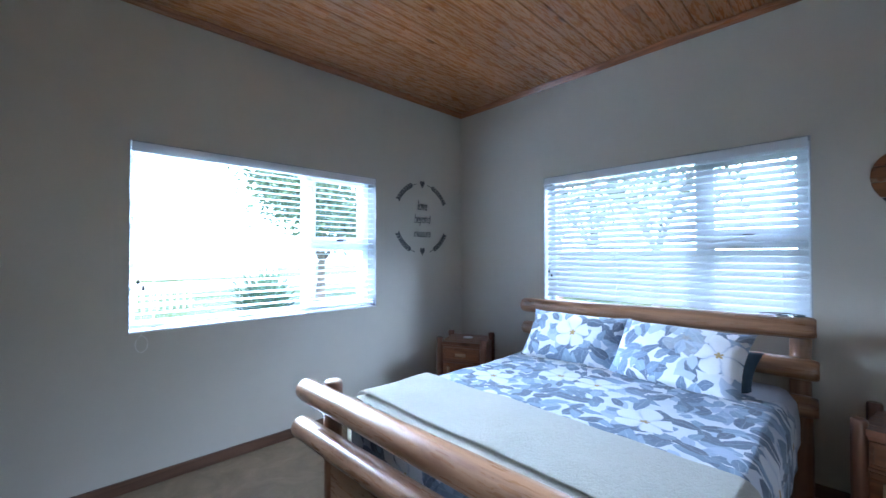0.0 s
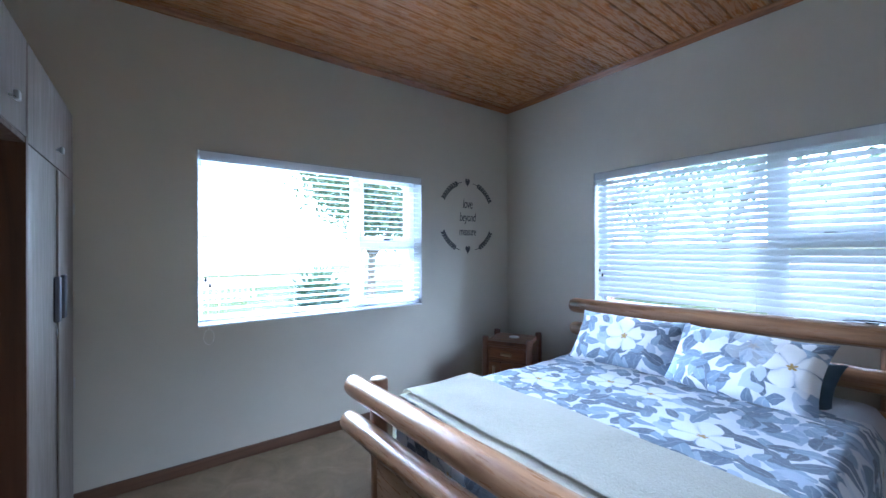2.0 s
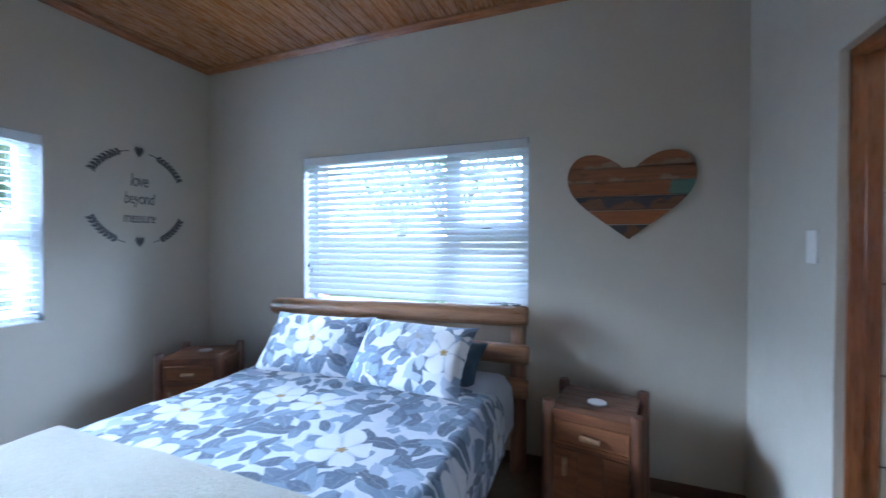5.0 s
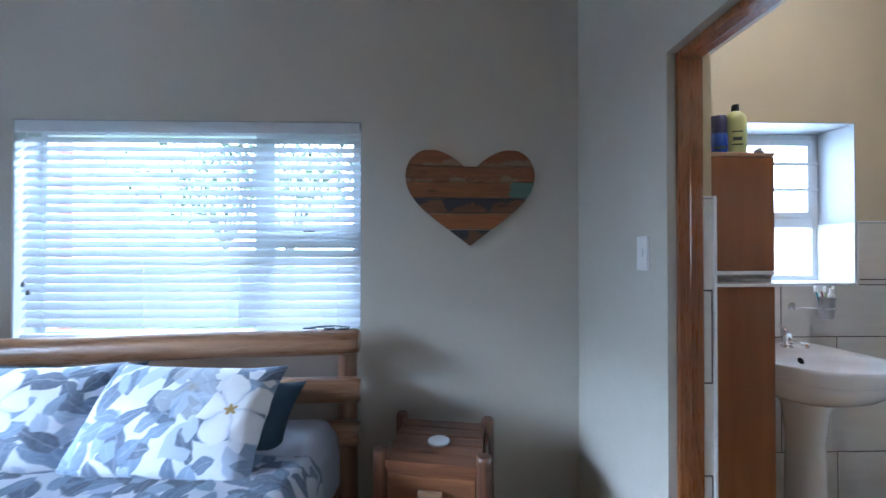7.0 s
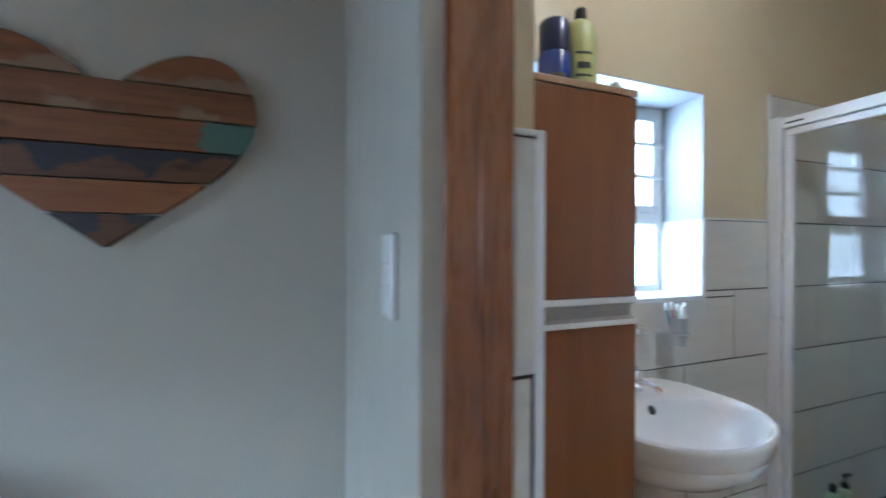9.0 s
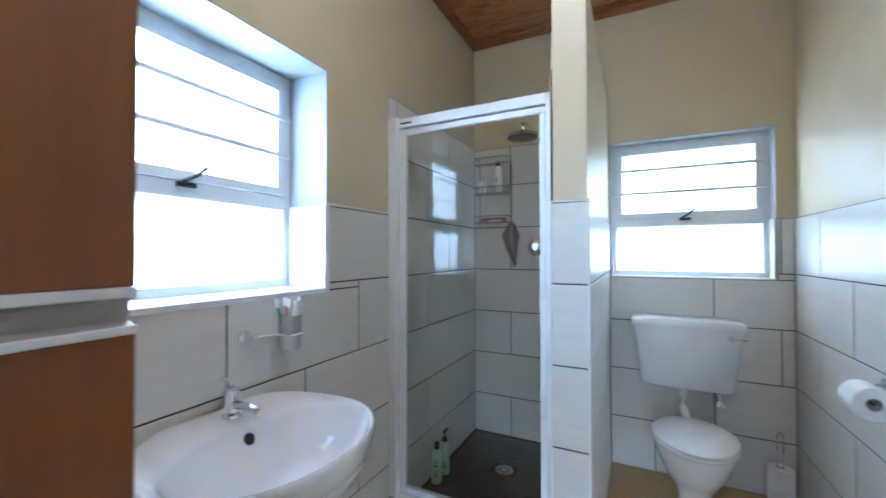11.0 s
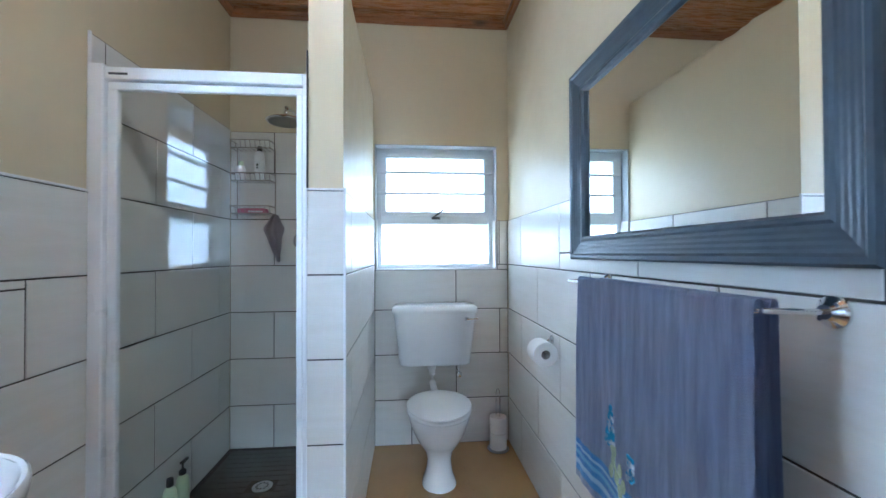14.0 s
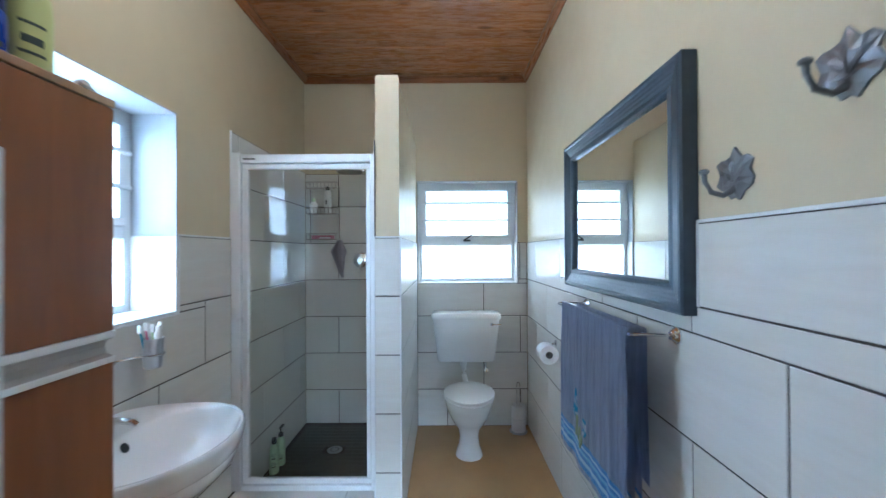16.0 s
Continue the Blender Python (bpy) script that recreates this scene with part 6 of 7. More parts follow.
m, nt, b = nodes_of("blue_towel")
v = coords(nt, kind="World")
pile, rub = tex_noise(nt, v, 330, 3, 0.7), tex_noise(nt, coords(nt, (34, 34, 3.5), kind="World"), 1.4, 5)
rub = ramp(nt, rub, [(0.30, (0, 0, 0)), (0.72, (1, 1, 1))])
c = mixc(nt, rub, (0.15, 0.19, 0.35), (0.40, 0.48, 0.68))
c = mixc(nt, maths(nt, 'MULTIPLY', pile, 0.5), c, (0.13, 0.155, 0.28))
sep = nt.nodes.new("ShaderNodeSeparateXYZ")
nt.links.new(coords(nt), sep.inputs[0])
zz = sep.outputs[2]
def band(lo, hi):
    return maths(nt, 'MULTIPLY', ramp(nt, zz, [(lo, (0, 0, 0)), (lo + 0.001, (1, 1, 1))]), ramp(nt, zz, [(hi, (1, 1, 1)), (hi + 0.001, (0, 0, 0))]))
for lo, hi, col in ((0.030, 0.128, (0.025, 0.26, 0.66)), (0.050, 0.064, (0.50, 0.70, 0.88)), (0.080, 0.090, (0.20, 0.52, 0.80)), (0.102, 0.110, (0.50, 0.70, 0.88))):
    c = mixc(nt, band(lo, hi), c, col)
nt.links.new(c, b.inputs["Base Color"])
b.inputs["Roughness"].default_value = 0.95
b.inputs["Sheen Weight"].default_value = 0.5
bump(nt, b, pile, 1.0, 0.004)
M["towel"] = m
TX0, TX1, TZ = 3.335, 3.955, 0.575
towel = thing("bath_towel", (TX0, BS, TZ), "blue-grey towel with blue striped border over the rail", "towel")


def hang(y0, lenf, lenb, bar, x0, x1, zt, seed, gap=0.008):
    """A towel folded over a bar: front fall, crest, back fall."""
    bm = bmesh.new()
    path = [(y0 + gap, zt - lenf + lenf * k / 26) for k in range(27)] + [(y0 + gap * math.cos(a), zt + 0.012 * math.sin(a)) for a in [math.pi * k / 8 for k in range(1, 8)]] + [(y0 - gap, zt - lenb * k / 20) for k in range(21)]
    rows = []
    for j, (y, z) in enumerate(path):
        fall = max(0, zt - z)
        row = []
        for i in range(43):
            u = i / 42
            x = x0 + (x1 - x0) * u
            w = (0.010 * noise.noise((u * 6 + seed, z * 1.3, 1)) + 0.006 * noise.noise((u * 15 + seed, z * 1.0, 4))) * min(1, fall / 0.2)
            row.append(bm.verts.new((x + 0.02 * (u - 0.5) * fall, y + w + (0.012 * fall if j < 27 else -0.004 * fall), z + 0.004 * noise.noise((u * 4, seed, 0)) * (j < 2))))
        rows.append(row)
    for a, c in zip(rows, rows[1:]):
        for k in range(42):
            bm.faces.new((a[k], a[k + 1], c[k + 1], c[k]))
    bmesh.ops.solidify(bm, geom=bm.faces[:], thickness=0.007)
    return bm


part("front_fold", hang(0.142, 0.605, 0.50, 0, 0, TX1 - TX0, RZ + 0.012 - TZ, 2.0), M["towel"], towel, "", True)
part("back_fold", hang(0.085, 0.50, 0.46, 0, 0.03, TX1 - TX0 - 0.02, RZ + 0.008 - TZ, 9.0), M["towel"], towel, "", True)
# embroidered flower sprig on the front fold
M["sprig_blue"] = plain("sprig_blue", (0.06, 0.36, 0.62), 0.9, var=0.3, scale=60)
M["sprig_white"] = plain("sprig_white", (0.62, 0.68, 0.72), 0.9, var=0.15, scale=60)
M["sprig_green"] = plain("sprig_green", (0.40, 0.46, 0.30), 0.9, var=0.2, scale=60)
spr = bmesh.new()
rs = random.Random(4)
def petal(bm, x, z, r, mi, y):
    lathe(bm, [(r, 0), (r * 0.9, 0.0025)], 7, Matrix.Translation((x, y, z)) @ pose(0, 0, 0, -90, 0, 0), mi)
for k in range(46):
    f = rs.random()
    petal(spr, 0.405 + rs.uniform(-0.02, 0.02) * (1.1 - f) - 0.005 * f, 0.205 + 0.10 * f, 0.007, rs.choice((0, 0, 1)), 0.1640)
for k in range(26):
    f = rs.random()
    petal(spr, 0.315 + rs.uniform(-0.013, 0.013), 0.165 + 0.06 * f, 0.007, rs.choice((0, 0, 1)), 0.1640)
for lx, lz in ((0.39, 0.175), (0.36, 0.165), (0.375, 0.14), (0.345, 0.135), (0.40, 0.145), (0.36, 0.115), (0.385, 0.20)):
    lathe(spr, [(0.017, 0), (0.015, 0.0025)], 8, Matrix.Translation((lx, 0.1640, lz)) @ pose(0, 0, 0, -90, 0, 0) @ Matrix.Diagonal((0.55, 1.1, 1, 1)), 2)
tube(spr, [(0.40, 0.1650, 0.21), (0.375, 0.1650, 0.15), (0.36, 0.1650, 0.10)], 0.0025, 5, 2)
part("embroidered_sprig", spr, [M["sprig_blue"], M["sprig_white"], M["sprig_green"]], towel, "blue hyacinth embroidery")


# ---- leaf-shaped hooks ----
def leaf_hook(loc):
    hk = thing("leaf_hook", loc, "pewter wall hook shaped like an ivy leaf", "hook", "leaf hooks", 0)
    out = [(0, 0.070), (0.014, 0.050), (0.026, 0.044), (0.046, 0.046), (0.056, 0.036), (0.050, 0.010), (0.056, -0.016), (0.044, -0.028), (0.026, -0.034), (0.014, -0.052), (0.0, -0.048), (-0.014, -0.056), (-0.030, -0.036), (-0.050, -0.026), (-0.056, -0.010), (-0.046, 0.012), (-0.054, 0.032), (-0.040, 0.044), (-0.020, 0.044), (-0.012, 0.054)]
    bm = bmesh.new()
    n = len(out)
    mid = [bm.verts.new((x * 0.55, 0.010 + 0.003 * math.sin(k * 2.1), z * 0.55)) for k, (x, z) in enumerate(out)]
    edge = [bm.verts.new((x, 0.0035 + 0.004 * math.sin(k * 1.7 + 1) ** 2, z)) for k, (x, z) in enumerate(out)]
    back = [bm.verts.new((x, 0.0, z)) for x, z in out]
    hub = bm.verts.new((0, 0.007, 0))
    for k in range(n):
        q = (k + 1) % n
        bm.faces.new((hub, mid[k], mid[q]))
        bm.faces.new((mid[k], edge[k], edge[q], mid[q]))
        bm.faces.new((edge[k], back[k], back[q], edge[q]))
    bm.faces.new(back)
    leaf = part("leaf", bm, M["pewter"], hk)
    for tx, tz in ((0, 0.052), (0.040, 0.030), (-0.042, 0.022), (0.036, -0.016), (-0.038, -0.014)):
        bm = bmesh.new()
        tube(bm, [(0, 0.009, -0.018), (tx * 0.5, 0.012, -0.018 + (tz + 0.018) * 0.5), (tx * 0.92, 0.007, tz * 0.92)], [0.0022, 0.0018, 0.001], 6)
        part("vein", bm, M["pewter"], leaf, "", True)
    bm = bmesh.new()
    tube(bm, [(0, 0.006, -0.030), (0.002, 0.03, -0.044), (0.003, 0.058, -0.036), (0.004, 0.072, -0.012), (0.004, 0.074, 0.006)], [0.008, 0.0065, 0.006, 0.0055, 0.006], 10)
    lathe(bm, [(0.004, 0), (0.010, 0.003), (0.011, 0.008), (0.007, 0.012)], 12, Matrix.Translation((0.004, 0.074, 0.005)))
    part("peg", bm, M["pewter"], hk, "", True)
    return hk


h1 = leaf_hook((3.118, BS - T, 1.60))
h2 = copy_thing(h1, pose(2.86, BS - T, 1.735))

# ---- wardrobe ----
WRY, WRZ = 1.750, 2.105
ward = thing("wardrobe", (WX + 0.017, WRY, FLOOR), "grey-brown wardrobe with upper cupboards and an open bay", "wardrobe")
wd, wl, wh, wb = WRY - SY - 0.018, 1.88, WRZ - FLOOR, 0.955
for lo, hi in (((0, -wd, 0), (0.018, -0.018, wh)), ((wb - 0.01, -wd, 0.06), (wb + 0.014, 0.0, wh - 0.018)), ((wl - 0.018, -wd, 0), (wl, 0.0, wh)), ((0.018, -wd, wh - 0.018), (wl - 0.018, -0.018, wh)),
               ((0.018, -wd, 1.80), (wb - 0.01, -0.018, 1.818)), ((wb + 0.014, -wd, 1.80), (wl - 0.018, -0.002, 1.818)), ((0.018, -wd, 0.0), (wl - 0.018, -0.03, 0.06)), ((0.018, -wd, 0.06), (wl - 0.018, -wd + 0.008, wh - 0.018))):
    bm = bmesh.new()
    box(bm, lo, hi, 0.001)
    part("panel", bm, M["warddark"], ward, "dark brown inside panel")
doors = []
for x0, x1, z0, z1, nm in ((0.002, 0.435, 0.06, 1.80, "door"), (0.442, wb - 0.012, 0.06, 1.80, "door"), (0.002, wb - 0.012, 1.806, wh - 0.002, "cupboard_door"), (wb + 0.002, wl - 0.002, 1.822, wh - 0.002, "cupboard_door")):
    bm = bmesh.new()
    box(bm, (x0, -0.018, z0), (x1, 0.0, z1), 0.002)
    doors.append(part(nm, bm, M["wardrobe"], ward))
bm = bmesh.new()
box(bm, (0.415, 0.0005, 0.07), (0.455, 0.009, 1.79), 0.003)
part("cover_strip", bm, M["wardrobe"], doors[0])
for d, x in ((0, 0.36), (1, 0.50)):
    bm = bmesh.new()
    for dx in (-0.011, 0.011):
        box(bm, (x + dx - 0.009, 0.0, 1.10), (x + dx + 0.009, 0.022, 1.305), 0.006)
    part("handle", bm, M["gunmetal"], doors[d], "dark vertical metal bar handle")
bm = bmesh.new()
lathe(bm, [(0.008, 0), (0.008, 0.006)], 12, Matrix.Translation((0.47, 0, 1.075)) @ pose(0, 0, 0, -90, 0, 0))
box(bm, (0.467, 0.004, 1.03), (0.473, 0.008, 1.07), 0.001)
part("key", bm, M["chrome"], doors[1], "small key in the lock")
for d, x, z in ((2, 0.44, 1.885), (3, 1.175, 1.905)):
    bm = bmesh.new()
    tube(bm, [(x, 0, z), (x, 0.014, z)], 0.006, 10)
    box(bm, (x - 0.015, 0.012, z - 0.015), (x + 0.015, 0.026, z + 0.015), 0.004)
    part("knob", bm, M["steel"], doors[d], "square steel knob")
for z in (0.66, 1.62):
    bm = bmesh.new()
    tube(bm, [(-0.002, 0.003, z), (-0.002, 0.003, z + 0.06)], 0.005, 8)
    part("hinge", bm, M["steel"], doors[0])
bm = bmesh.new()
box(bm, (wb + 0.014, -0.42, 0.30), (wl - 0.018, -0.02, 0.318), 0.002)
part("shelf", bm, M["standf"], ward, "brown wooden shelf")

# ---- wall decal ----
dec = thing("wall_decal", (WX, 4.615, 1.685), "dark grey vinyl wreath and lettering on the wall", "wall decal")


def flat_poly(bm, pts, t=0.0012):
    """A thin vinyl shape on the west wall from (y, z) points."""
    a = [bm.verts.new((0.0004, y, z)) for y, z in pts]
    c = [bm.verts.new((t, y, z)) for y, z in pts]
    n = len(pts)
    for k in range(n):
        bm.faces.new((a[k], a[(k + 1) % n], c[(k + 1) % n], c[k]))
    bm.faces.new(a), bm.faces.new(c)


for zc, s in ((0.345, 1), (-0.325, 1)):
    bm = bmesh.new()
    pts = []
    for k in range(40):
        a = 2 * math.pi * k / 40
        x = 16 * math.sin(a) ** 3
        z = 13 * math.cos(a) - 5 * math.cos(2 * a) - 2 * math.cos(3 * a) - math.cos(4 * a)
        pts.append((x / 16 * 0.030, zc + z / 16 * 0.045))
    flat_poly(bm, pts)
    part("heart", bm, M["decal"], dec)


def leafy(a0, a1, R=0.345):
    bm = bmesh.new()
    n = 9
    def at(f):
        a = radians(a0 + (a1 - a0) * f)
        return Vector((R * math.cos(a) * 1.0, R * math.sin(a)))
    stem = [at(k / 16) for k in range(17)]
    tan = [(stem[min(k + 1, 16)] - stem[max(k - 1, 0)]).normalized() for k in range(17)]
    flat_poly(bm, [(p.x - 0.003 * t.y, p.y + 0.003 * t.x) for p, t in zip(stem, tan)] + [(p.x + 0.003 * t.y, p.y - 0.003 * t.x) for p, t in reversed(list(zip(stem, tan)))])
    for k in range(1, n):
        f = 0.10 + 0.90 * k / n
        p = at(f)
        t = (at(min(1, f + 0.02)) - at(f - 0.02)).normalized()
        for s in (1, -1):
            d = (t + s * 0.75 * Vector((-t.y, t.x))).normalized()
            q = Vector((-d.y, d.x))
            L, w = 0.044, 0.011
            flat_poly(bm, [tuple(p + d * L * u + q * w * v) for u, v in ((0.02, 0), (0.25, 0.7), (0.5, 1), (0.78, 0.65), (1, 0), (0.78, -0.65), (0.5, -1), (0.25, -0.7))])
    return bm


for a0, a1 in ((101, 152), (79, 28), (254, 206), (286, 334)):
    part("leaf_branch", leafy(a0, a1), M["decal"], dec)


def words(text, size, parent, m, material, extrude=0.0008, shear=0.15, space=0.9, name="lettering"):
    cu = bpy.data.curves.new("letters", 'FONT')
    cu.offset = 0.0002
    cu.body, cu.size, cu.extrude, cu.align_x, cu.shear, cu.space_character, cu.resolution_u = text, size, extrude, 'CENTER', shear, space, 4
    tmp = new("letters", cu)
    bpy.context.view_layer.update()
    me = bpy.data.meshes.new_from_object(tmp.evaluated_get(bpy.context.evaluated_depsgraph_get()))
    bpy.data.objects.remove(tmp)
    me.materials.clear()
    me.materials.append(material)
    me.transform(m)
    ob = new(name, me)
    ob.parent = parent
    return ob


TXT = Matrix(((0, 0, 1, 0.0013), (1, 0, 0, 0), (0, 1, 0, 0), (0, 0, 0, 1)))
for text, size, z in (("love", 0.135, 0.085), ("beyond", 0.125, -0.045), ("measure", 0.115, -0.185)):
    words(text, size, dec, Matrix.Translation((0, 0, z)) @ TXT @ Matrix.Diagonal((0.62, 1.0, 1, 1)), M["decal"])

# ---- outside ----
m, nt, b = nodes_of("lawn")
v = coords(nt, kind="World")
n1, n2 = tex_noise(nt, v, 0.5, 5), tex_noise(nt, v, 22, 4)
c = ramp(nt, n1, [(0.35, (0.07, 0.11, 0.035)), (0.65, (0.16, 0.19, 0.08))])
nt.links.new(mixc(nt, maths(nt, 'MULTIPLY', n2, 0.6), c, (0.05, 0.08, 0.02)), b.inputs["Base Color"])
b.inputs["Roughness"].default_value = 0.9
bump(nt, b, n2, 1.0, 0.05)
M["lawn"] = m
M["leaf"] = plain("leaf_green", (0.12, 0.175, 0.09), 0.5, var=0.4, scale=3, relief=0.0)
M["agave"] = plain("blue_green_leaf", (0.10, 0.16, 0.10), 0.5, var=0.3, scale=5, relief=0.0)
M["bark"] = plain("bark", (0.24, 0.195, 0.16), 0.9, var=0.4, scale=20, relief=0.8, dist=0.01)
M["brick"] = plain("face_brick", (0.34, 0.15, 0.10), 0.8, var=0.3, scale=9, relief=0.6, dist=0.003)
M["mortar"] = plain("mortar", (0.45, 0.42, 0.38), 0.9, var=0.1)
M["paving"] = plain("pale_paving", (0.42, 0.40, 0.36), 0.85, var=0.15, scale=1.5, relief=0.4)
M["fence"] = plain("white_fence_paint", (0.78, 0.78, 0.76), 0.5, var=0.05)
M["roof"] = plain("grey_roof_tile", (0.40, 0.37, 0.36), 0.7, var=0.2, scale=2)
M["plaster"] = plain("cream_plaster", (0.62, 0.57, 0.48), 0.8, var=0.08, scale=1.0)
M["terracotta"] = plain("terracotta", (0.42, 0.17, 0.09), 0.8, var=0.15)
GZ = -0.35
bm = bmesh.new()
bmesh.ops.create_grid(bm, x_segments=40, y_segments=40, size=300, matrix=Matrix.Translation((0, 0, GZ)))
structure("ground", bm, M["lawn"], "green lawn round the house", "ground")
bm = bmesh.new()
box(bm, (-26, -60, GZ - 0.1), (-19, 80, GZ + 0.02))
structure("road", bm, M["paving"], "pale sunlit road beyond the fence", "road")

# brick facing of the window openings: courses of real bricks on a mortar core
BR = bmesh.new()
box(BR, (-0.108, -0.051, -0.034), (0.108, 0.051, 0.034), 0.003, seg=1)
BRICK = mesh_from("brick", BR, M["brick"])


def brick_stack(axis, plane, u, w, z0, z1, name):
    bm = bmesh.new()
    d0, d1 = plane, plane + (0.108 if axis == 'N' else -0.108)
    lo, hi = (min(d0, d1) + 0.004, max(d0, d1) - 0.004)
    if axis == 'N':
        box(bm, (u + 0.004, lo, z0), (u + w - 0.004, hi, z1))
    else:
        box(bm, (lo, u + 0.004, z0), (hi, u + w - 0.004, z1))
    core = structure(name, bm, M["mortar"], "red face-brick edge of the window opening outside", "brickwork")
    z, k = z0 + 0.04, 0
    while z < z1:
        ob = new("brick", BRICK)
        ob.parent = core
        cx = u + w / 2
        ob.matrix_basis = pose(cx, (d0 + d1) / 2, z, 0, 0, 0) if axis == 'N' else pose((d0 + d1) / 2, cx, z, 0, 0, 90)
        z += 0.0785
        k += 1


for k, u in enumerate((WWIN[0] - 0.225, WWIN[1] + 0.005)):
    brick_stack('W', WX - 0.243, u, 0.22, 0.80, 2.10, "wall_brick_west_%d" % (k + 1))
for k, u in enumerate((NWIN[0] - 0.225, NWIN[1] + 0.005)):
    brick_stack('N', NY + 0.243, u, 0.22, 0.80, 2.10, "wall_brick_north_%d" % (k + 1))


def leaf_quad(bm, p, d, up, L, w, mi=0):
    s = d.cross(up).normalized() * w
    a, b2, c, e = p, p + d * L * 0.5 + s, p + d * L, p + d * L * 0.5 - s
    bm.faces.new([bm.verts.new(q) for q in (a, b2, c, e)]).material_index = mi


def tree(loc, height, spread, seed, leaves=2600, label="leafy garden tree with a forked trunk"):
    rs = random.Random(seed)
    ob = thing("garden_tree", loc, label, "tree", "garden trees")
    bm = bmesh.new()
    tips = []
    fork = height * 0.32
    tube(bm, [(0, 0, -0.1), (0.03, 0.02, fork * 0.5), (0.0, 0.05, fork)], [0.17, 0.13, 0.11], 10)
    for k in range(7):
        a = 2 * math.pi * k / 7 + rs.uniform(-0.3, 0.3)
        r = spread * rs.uniform(0.45, 0.85)
        top = Vector((r * math.cos(a), r * math.sin(a), height * rs.uniform(0.6, 0.95)))
        mid = Vector((0.4 * top.x, 0.4 * top.y, fork + 0.55 * (top.z - fork)))
        tube(bm, [(0, 0.05, fork * 0.92), mid, top], [0.07, 0.045, 0.015], 7)
        tips += [mid.lerp(top, f) for f in (0.3, 0.65, 1.0)]
    part("trunk", bm, M["bark"], ob, "", True)
    bm = bmesh.new()
    for k in range(leaves):
        c = rs.choice(tips)
        g = Vector((rs.gauss(0, 1), rs.gauss(0, 1), rs.gauss(0, 0.75))) * spread * 0.24
        d = Vector((rs.gauss(0, 1), rs.gauss(0, 1), rs.gauss(-0.2, 0.8))).normalized()
        leaf_quad(bm, c + g, d, Vector((rs.gauss(0, 1), rs.gauss(0, 1), 1)).normalized(), rs.uniform(0.12, 0.24), rs.uniform(0.035, 0.07))
    part("crown", bm, M["leaf"], ob)["kind"] = "stuff"
    return ob


tree((-10.2, 7.8, GZ), 4.7, 2.2, 3, 9000)
tree((-16.0, 15.5, GZ), 7.5, 3.4, 8, 3000)
tree((-2.2, NY + 8.5, GZ), 5.6, 2.8, 11, 1800)
tree((2.4, NY + 6.5, GZ), 5.0, 2.4, 14, 2400)
tree((-5.5, NY + 11.5, GZ), 6.0, 3.0, 19, 1800)


def spiky(name, loc, n, L, w, seed, material, label, lift=(0.35, 1.3), stem=0.0):
    rs = random.Random(seed)
    ob = thing(name, loc, label, "plant")
    if stem:
        bm = bmesh.new()
        tube(bm, [(0, 0, -0.05), (0.02, 0.01, stem * 0.5), (0, 0, stem)], [0.12, 0.10, 0.09], 10)
        part("stem", bm, M["bark"], ob, "", True)
    bm = bmesh.new()
    for k in range(n):
        a, e = rs.uniform(0, 2 * math.pi), rs.uniform(*lift)
        l = L * rs.uniform(0.6, 1.0)
        side = Vector((-math.sin(a), math.cos(a), 0))
        rows = []
        for j in range(6):
            f = j / 5
            p = Vector((math.cos(a) * math.cos(e) * l * f, math.sin(a) * math.cos(e) * l * f, stem + math.sin(e) * l * f - 0.25 * l * f * f))
            ww = w * (1 - f) ** 0.6 + 0.002
            rows.append([bm.verts.new(p - side * ww), bm.verts.new(p + side * ww)])
        for p, q in zip(rows, rows[1:]):
            bm.faces.new((p[0], p[1], q[1], q[0]))
    part("leaves", bm, material, ob)["kind"] = "stuff"
    return ob


spiky("agave_bush", (-7.7, 5.25, GZ), 480, 2.0, 0.055, 2, M["agave"], "spreading blue-green spiky garden bush", (0.15, 1.4))
spiky("palm", (-6.2, 2.05, GZ), 90, 1.35, 0.04, 5, M["agave"], "young palm with drooping fronds on the lawn", (0.1, 1.4), 1.25)
spiky("garden_bush", (1.6, NY + 3.6, GZ), 120, 0.9, 0.035, 7, M["leaf"], "low green garden bush behind the house", (0.3, 1.4))

fence = thing("picket_fence", (-13.0, -3.0, GZ), "low white picket fence along the garden", "fence")
bm = bmesh.new()
box(bm, (-0.02, -0.03, 0), (0.02, 0.03, 0.78), 0.004)
top = [v for v in bm.verts if v.co.z > 0.7]
for v in top:
    v.co.y *= 0.5
pk_me = mesh_from("picket", bm, M["fence"])
for k in range(47):
    o = new("picket", pk_me)
    o.parent = fence
    o.matrix_basis = pose(0, k * 0.17, 0)
for z in (0.18, 0.55):
    bm = bmesh.new()
    box(bm, (0.02, -0.05, z), (0.05, 46.5 * 0.17, z + 0.06), 0.004)
    part("rail", bm, M["fence"], fence)


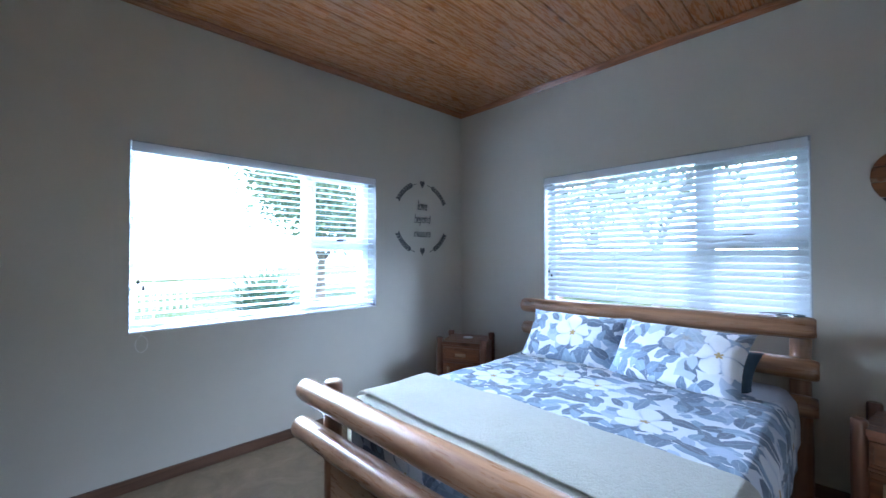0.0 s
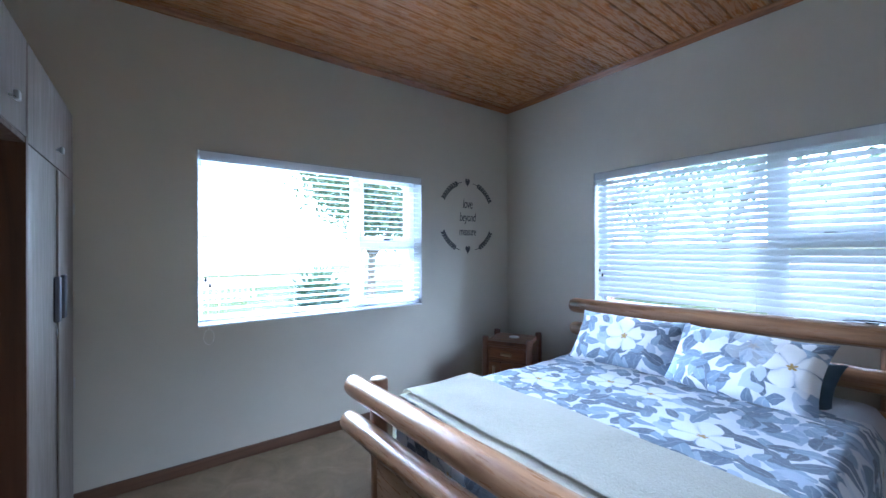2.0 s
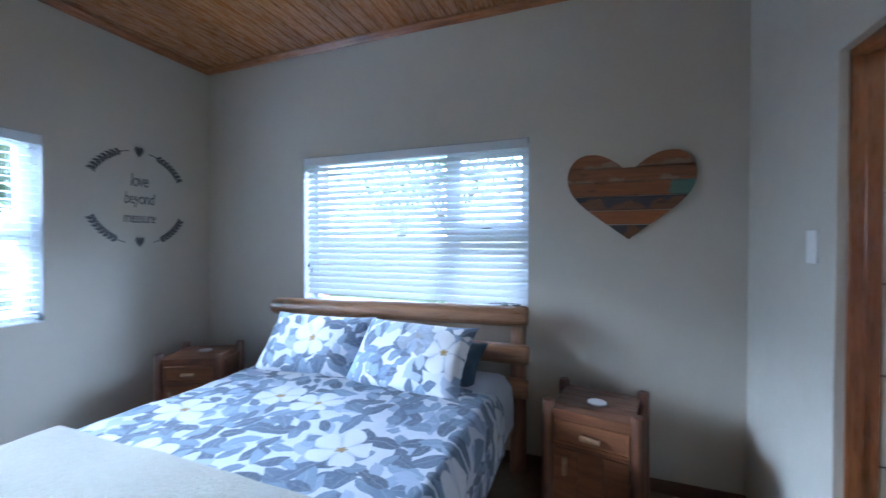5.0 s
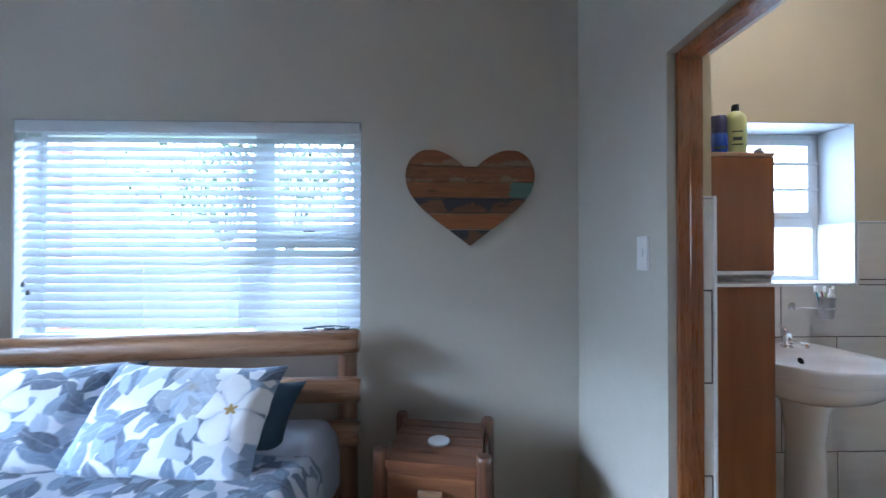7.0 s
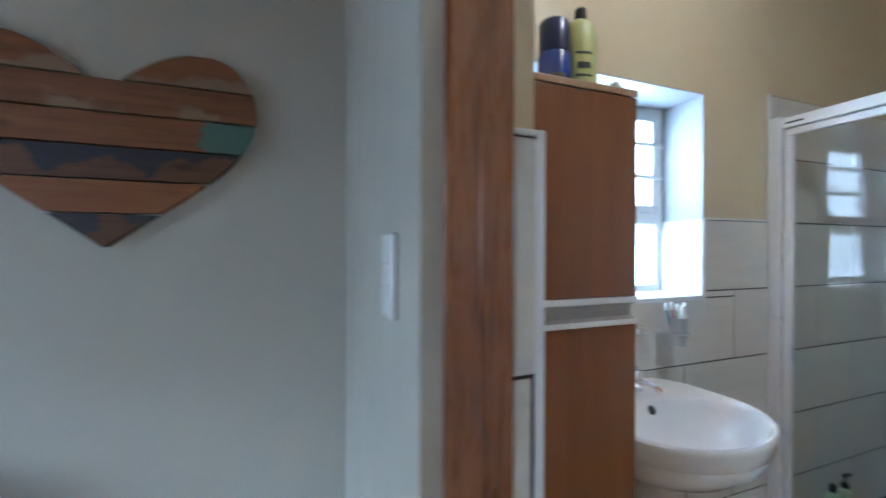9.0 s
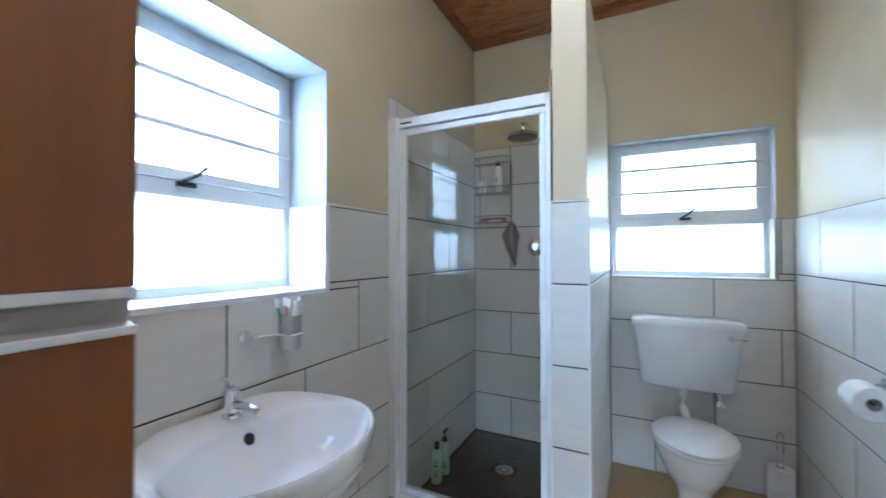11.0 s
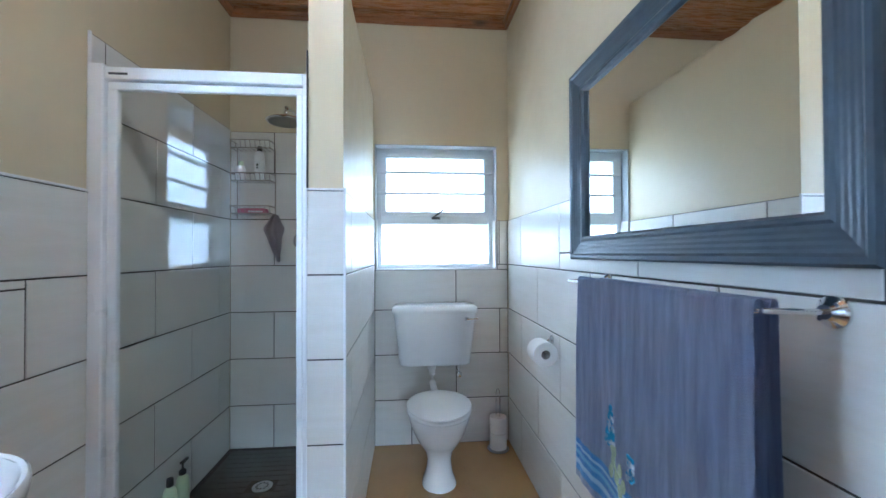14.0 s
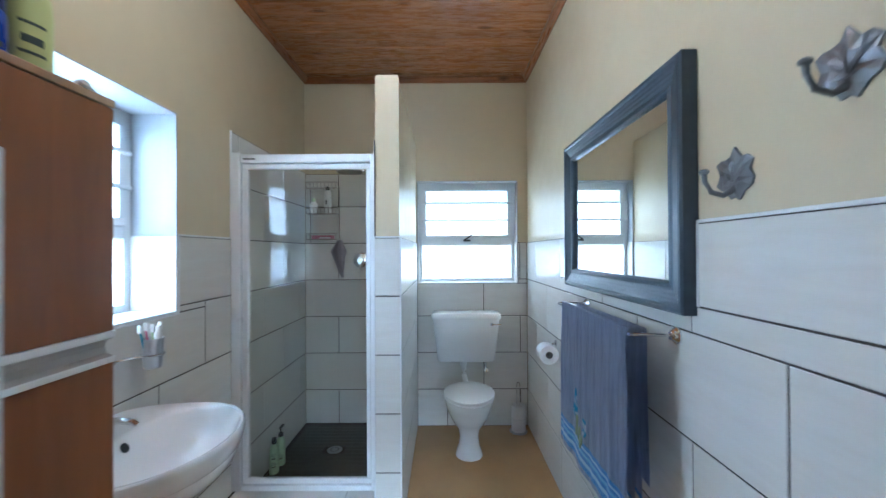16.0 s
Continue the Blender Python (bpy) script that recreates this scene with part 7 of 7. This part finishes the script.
def house(loc, w, d, h, label):
    ho = thing("house", loc, label, "house")
    bm = bmesh.new()
    box(bm, (0, 0, 0), (d, w, h))
    part("wall", bm, M["plaster"], ho)
    bm = bmesh.new()
    a = [bm.verts.new(p) for p in ((-0.1, -0.1, h), (d + 0.1, -0.1, h), (d + 0.1, w + 0.1, h), (-0.1, w + 0.1, h))]
    r = [bm.verts.new(p) for p in ((d / 2, d / 2, h + 1.6), (d / 2, w - d / 2, h + 1.6))]
    for f in ((a[0], a[1], r[0]), (a[2], a[3], r[1]), (a[1], a[2], r[1], r[0]), (a[3], a[0], r[0], r[1]), tuple(a)):
        bm.faces.new(f)
    part("roof", bm, M["roof"], ho)
    for y in (1.5, 4.6, 8.0):
        bm = bmesh.new()
        box(bm, (d - 0.02, y, 0.9), (d + 0.03, y + 1.5, 2.1), 0.01)
        wn2 = part("window", bm, M["fence"], ho)
        bm = bmesh.new()
        box(bm, (d + 0.031, y + 0.1, 1.0), (d + 0.035, y + 1.4, 2.0))
        part("pane", bm, M["paving"], wn2)
    return ho


house((-36.0, 3.0, GZ), 11.0, 6.0, 2.7, "pale single-storey house across the road")
yard = thing("garden_wall", (-9.0, NY + 11.0, GZ), "plastered boundary wall behind the trees", "wall")
bm = bmesh.new()
box(bm, (0, 0, 0), (24, 0.2, 1.7), 0.01)
part("wall_body", bm, M["plaster"], yard)
bm = bmesh.new()
box(bm, (-0.03, -0.05, 1.7), (24.03, 0.25, 1.78), 0.01)
part("coping", bm, M["plaster"], yard)
for k, (x, y, r) in enumerate(((-0.9, NY + 4.6, 0.22), (-0.35, NY + 4.9, 0.18), (0.2, NY + 4.4, 0.2))):
    pt = thing("flower_pot", (x, y, GZ), "round terracotta flower pot on the ground", "flower pot", "flower pots")
    bm = bmesh.new()
    lathe(bm, [(r * 0.65, 0), (r * 0.95, 0.3), (r, 0.31), (r, 0.36), (r * 0.9, 0.36), (r * 0.85, 0.3)], 20)
    part("pot", bm, M["terracotta"], pt, "", True)

# ---- tiles of the bathroom ----
tile_field(bwall_n, 'S', BN, BW, BE, 0.0, 1.5, 3.754, [(BNWIN[0], BNWIN[1], BNWIN[2], BNWIN[3])])
tile_field(bwall_n, 'S', BN, 4.285, BE, 1.5, 2.08, 3.754 + 0.3)
tile_field(bwall_s, 'N', BS, BW, BE, 0.0, 1.5, 2.679, [(3.25, 4.262, 1.275, 1.5)])
tile_field(bwall_e, 'W', BE, BS, 4.214, 0.0, 1.5, 3.37, [(BEWIN[0], BEWIN[1], BEWIN[2], BEWIN[3])])
tile_field(bwall_e, 'W', BE, 4.352, BN, 0.0, 2.07, 4.26)
tile_field(partition, 'W', PX, PY0, PY1, 0.0, 1.5, PY0, W=0.3)
tile_field(partition, 'S', PY0, PX + 0.002, BE, 0.0, 1.5, PX + 0.15)
tile_field(partition, 'N', PY1, PX + 0.002, BE, 0.0, 2.0, PX + 0.15)
tile_field(bwall_w, 'S', DOOR[1], EX + 0.119, BW, 0.0, 1.52, EX, W=0.3, H=0.304)
tile_field(bwall_w, 'E', BW, BS, DOOR[0] - 0.01, 0.0, 1.5, BS)
tile_field(bwall_w, 'E', BW, DOOR[1] + 0.005, BN, 0.0, 1.5, 4.5)


def strip(name, lo, hi, label="white tile edge trim"):
    bm = bmesh.new()
    box(bm, lo, hi, 0.002)
    structure(name, bm, M["trim"], label, "trim")


strip("trim_tile_north", (BNWIN[1], BN - 0.003, 1.5), (4.285, BN + T, 1.509))
strip("trim_tile_shower", (4.277, BN - 0.003, 1.5), (4.285, BN + T, 2.085))
strip("trim_tile_partition_a", (PX - 0.003, PY0 - 0.003, 0.0), (PX + 0.006, PY0 + 0.006, 1.508))
strip("trim_tile_partition_b", (PX - 0.003, PY1 - 0.006, 0.156), (PX + 0.006, PY1 + 0.002, 1.508))
strip("trim_tile_partition_c", (PX - 0.003, PY0 + 0.006, 1.5), (PX + 0.008, PY1 - 0.006, 1.508))
strip("trim_tile_south_a", (BW, BS - T, 1.5), (3.25, BS + 0.003, 1.509))
strip("trim_tile_south_b", (3.244, BS - T, 1.275), (3.252, BS + 0.003, 1.5))
strip("trim_tile_door", (BW - 0.009, DOOR[1] - 0.003, 0.0), (BW + 0.003, DOOR[1] + 0.009, 1.528))
strip("trim_tile_door_top", (EX + 0.12, DOOR[1] - 0.002, 1.52), (BW - 0.009, DOOR[1] + T, 1.528))
strip("trim_window_north_edge", (BNWIN[1] - 0.002, BN - 0.004, BNWIN[2]), (BNWIN[1] + 0.008, BN + 0.004, 1.5))
strip("trim_window_sill_edge", (BNWIN[0], BN - 0.005, BNWIN[2] - 0.008), (BNWIN[1] + 0.006, BN + 0.004, BNWIN[2]))
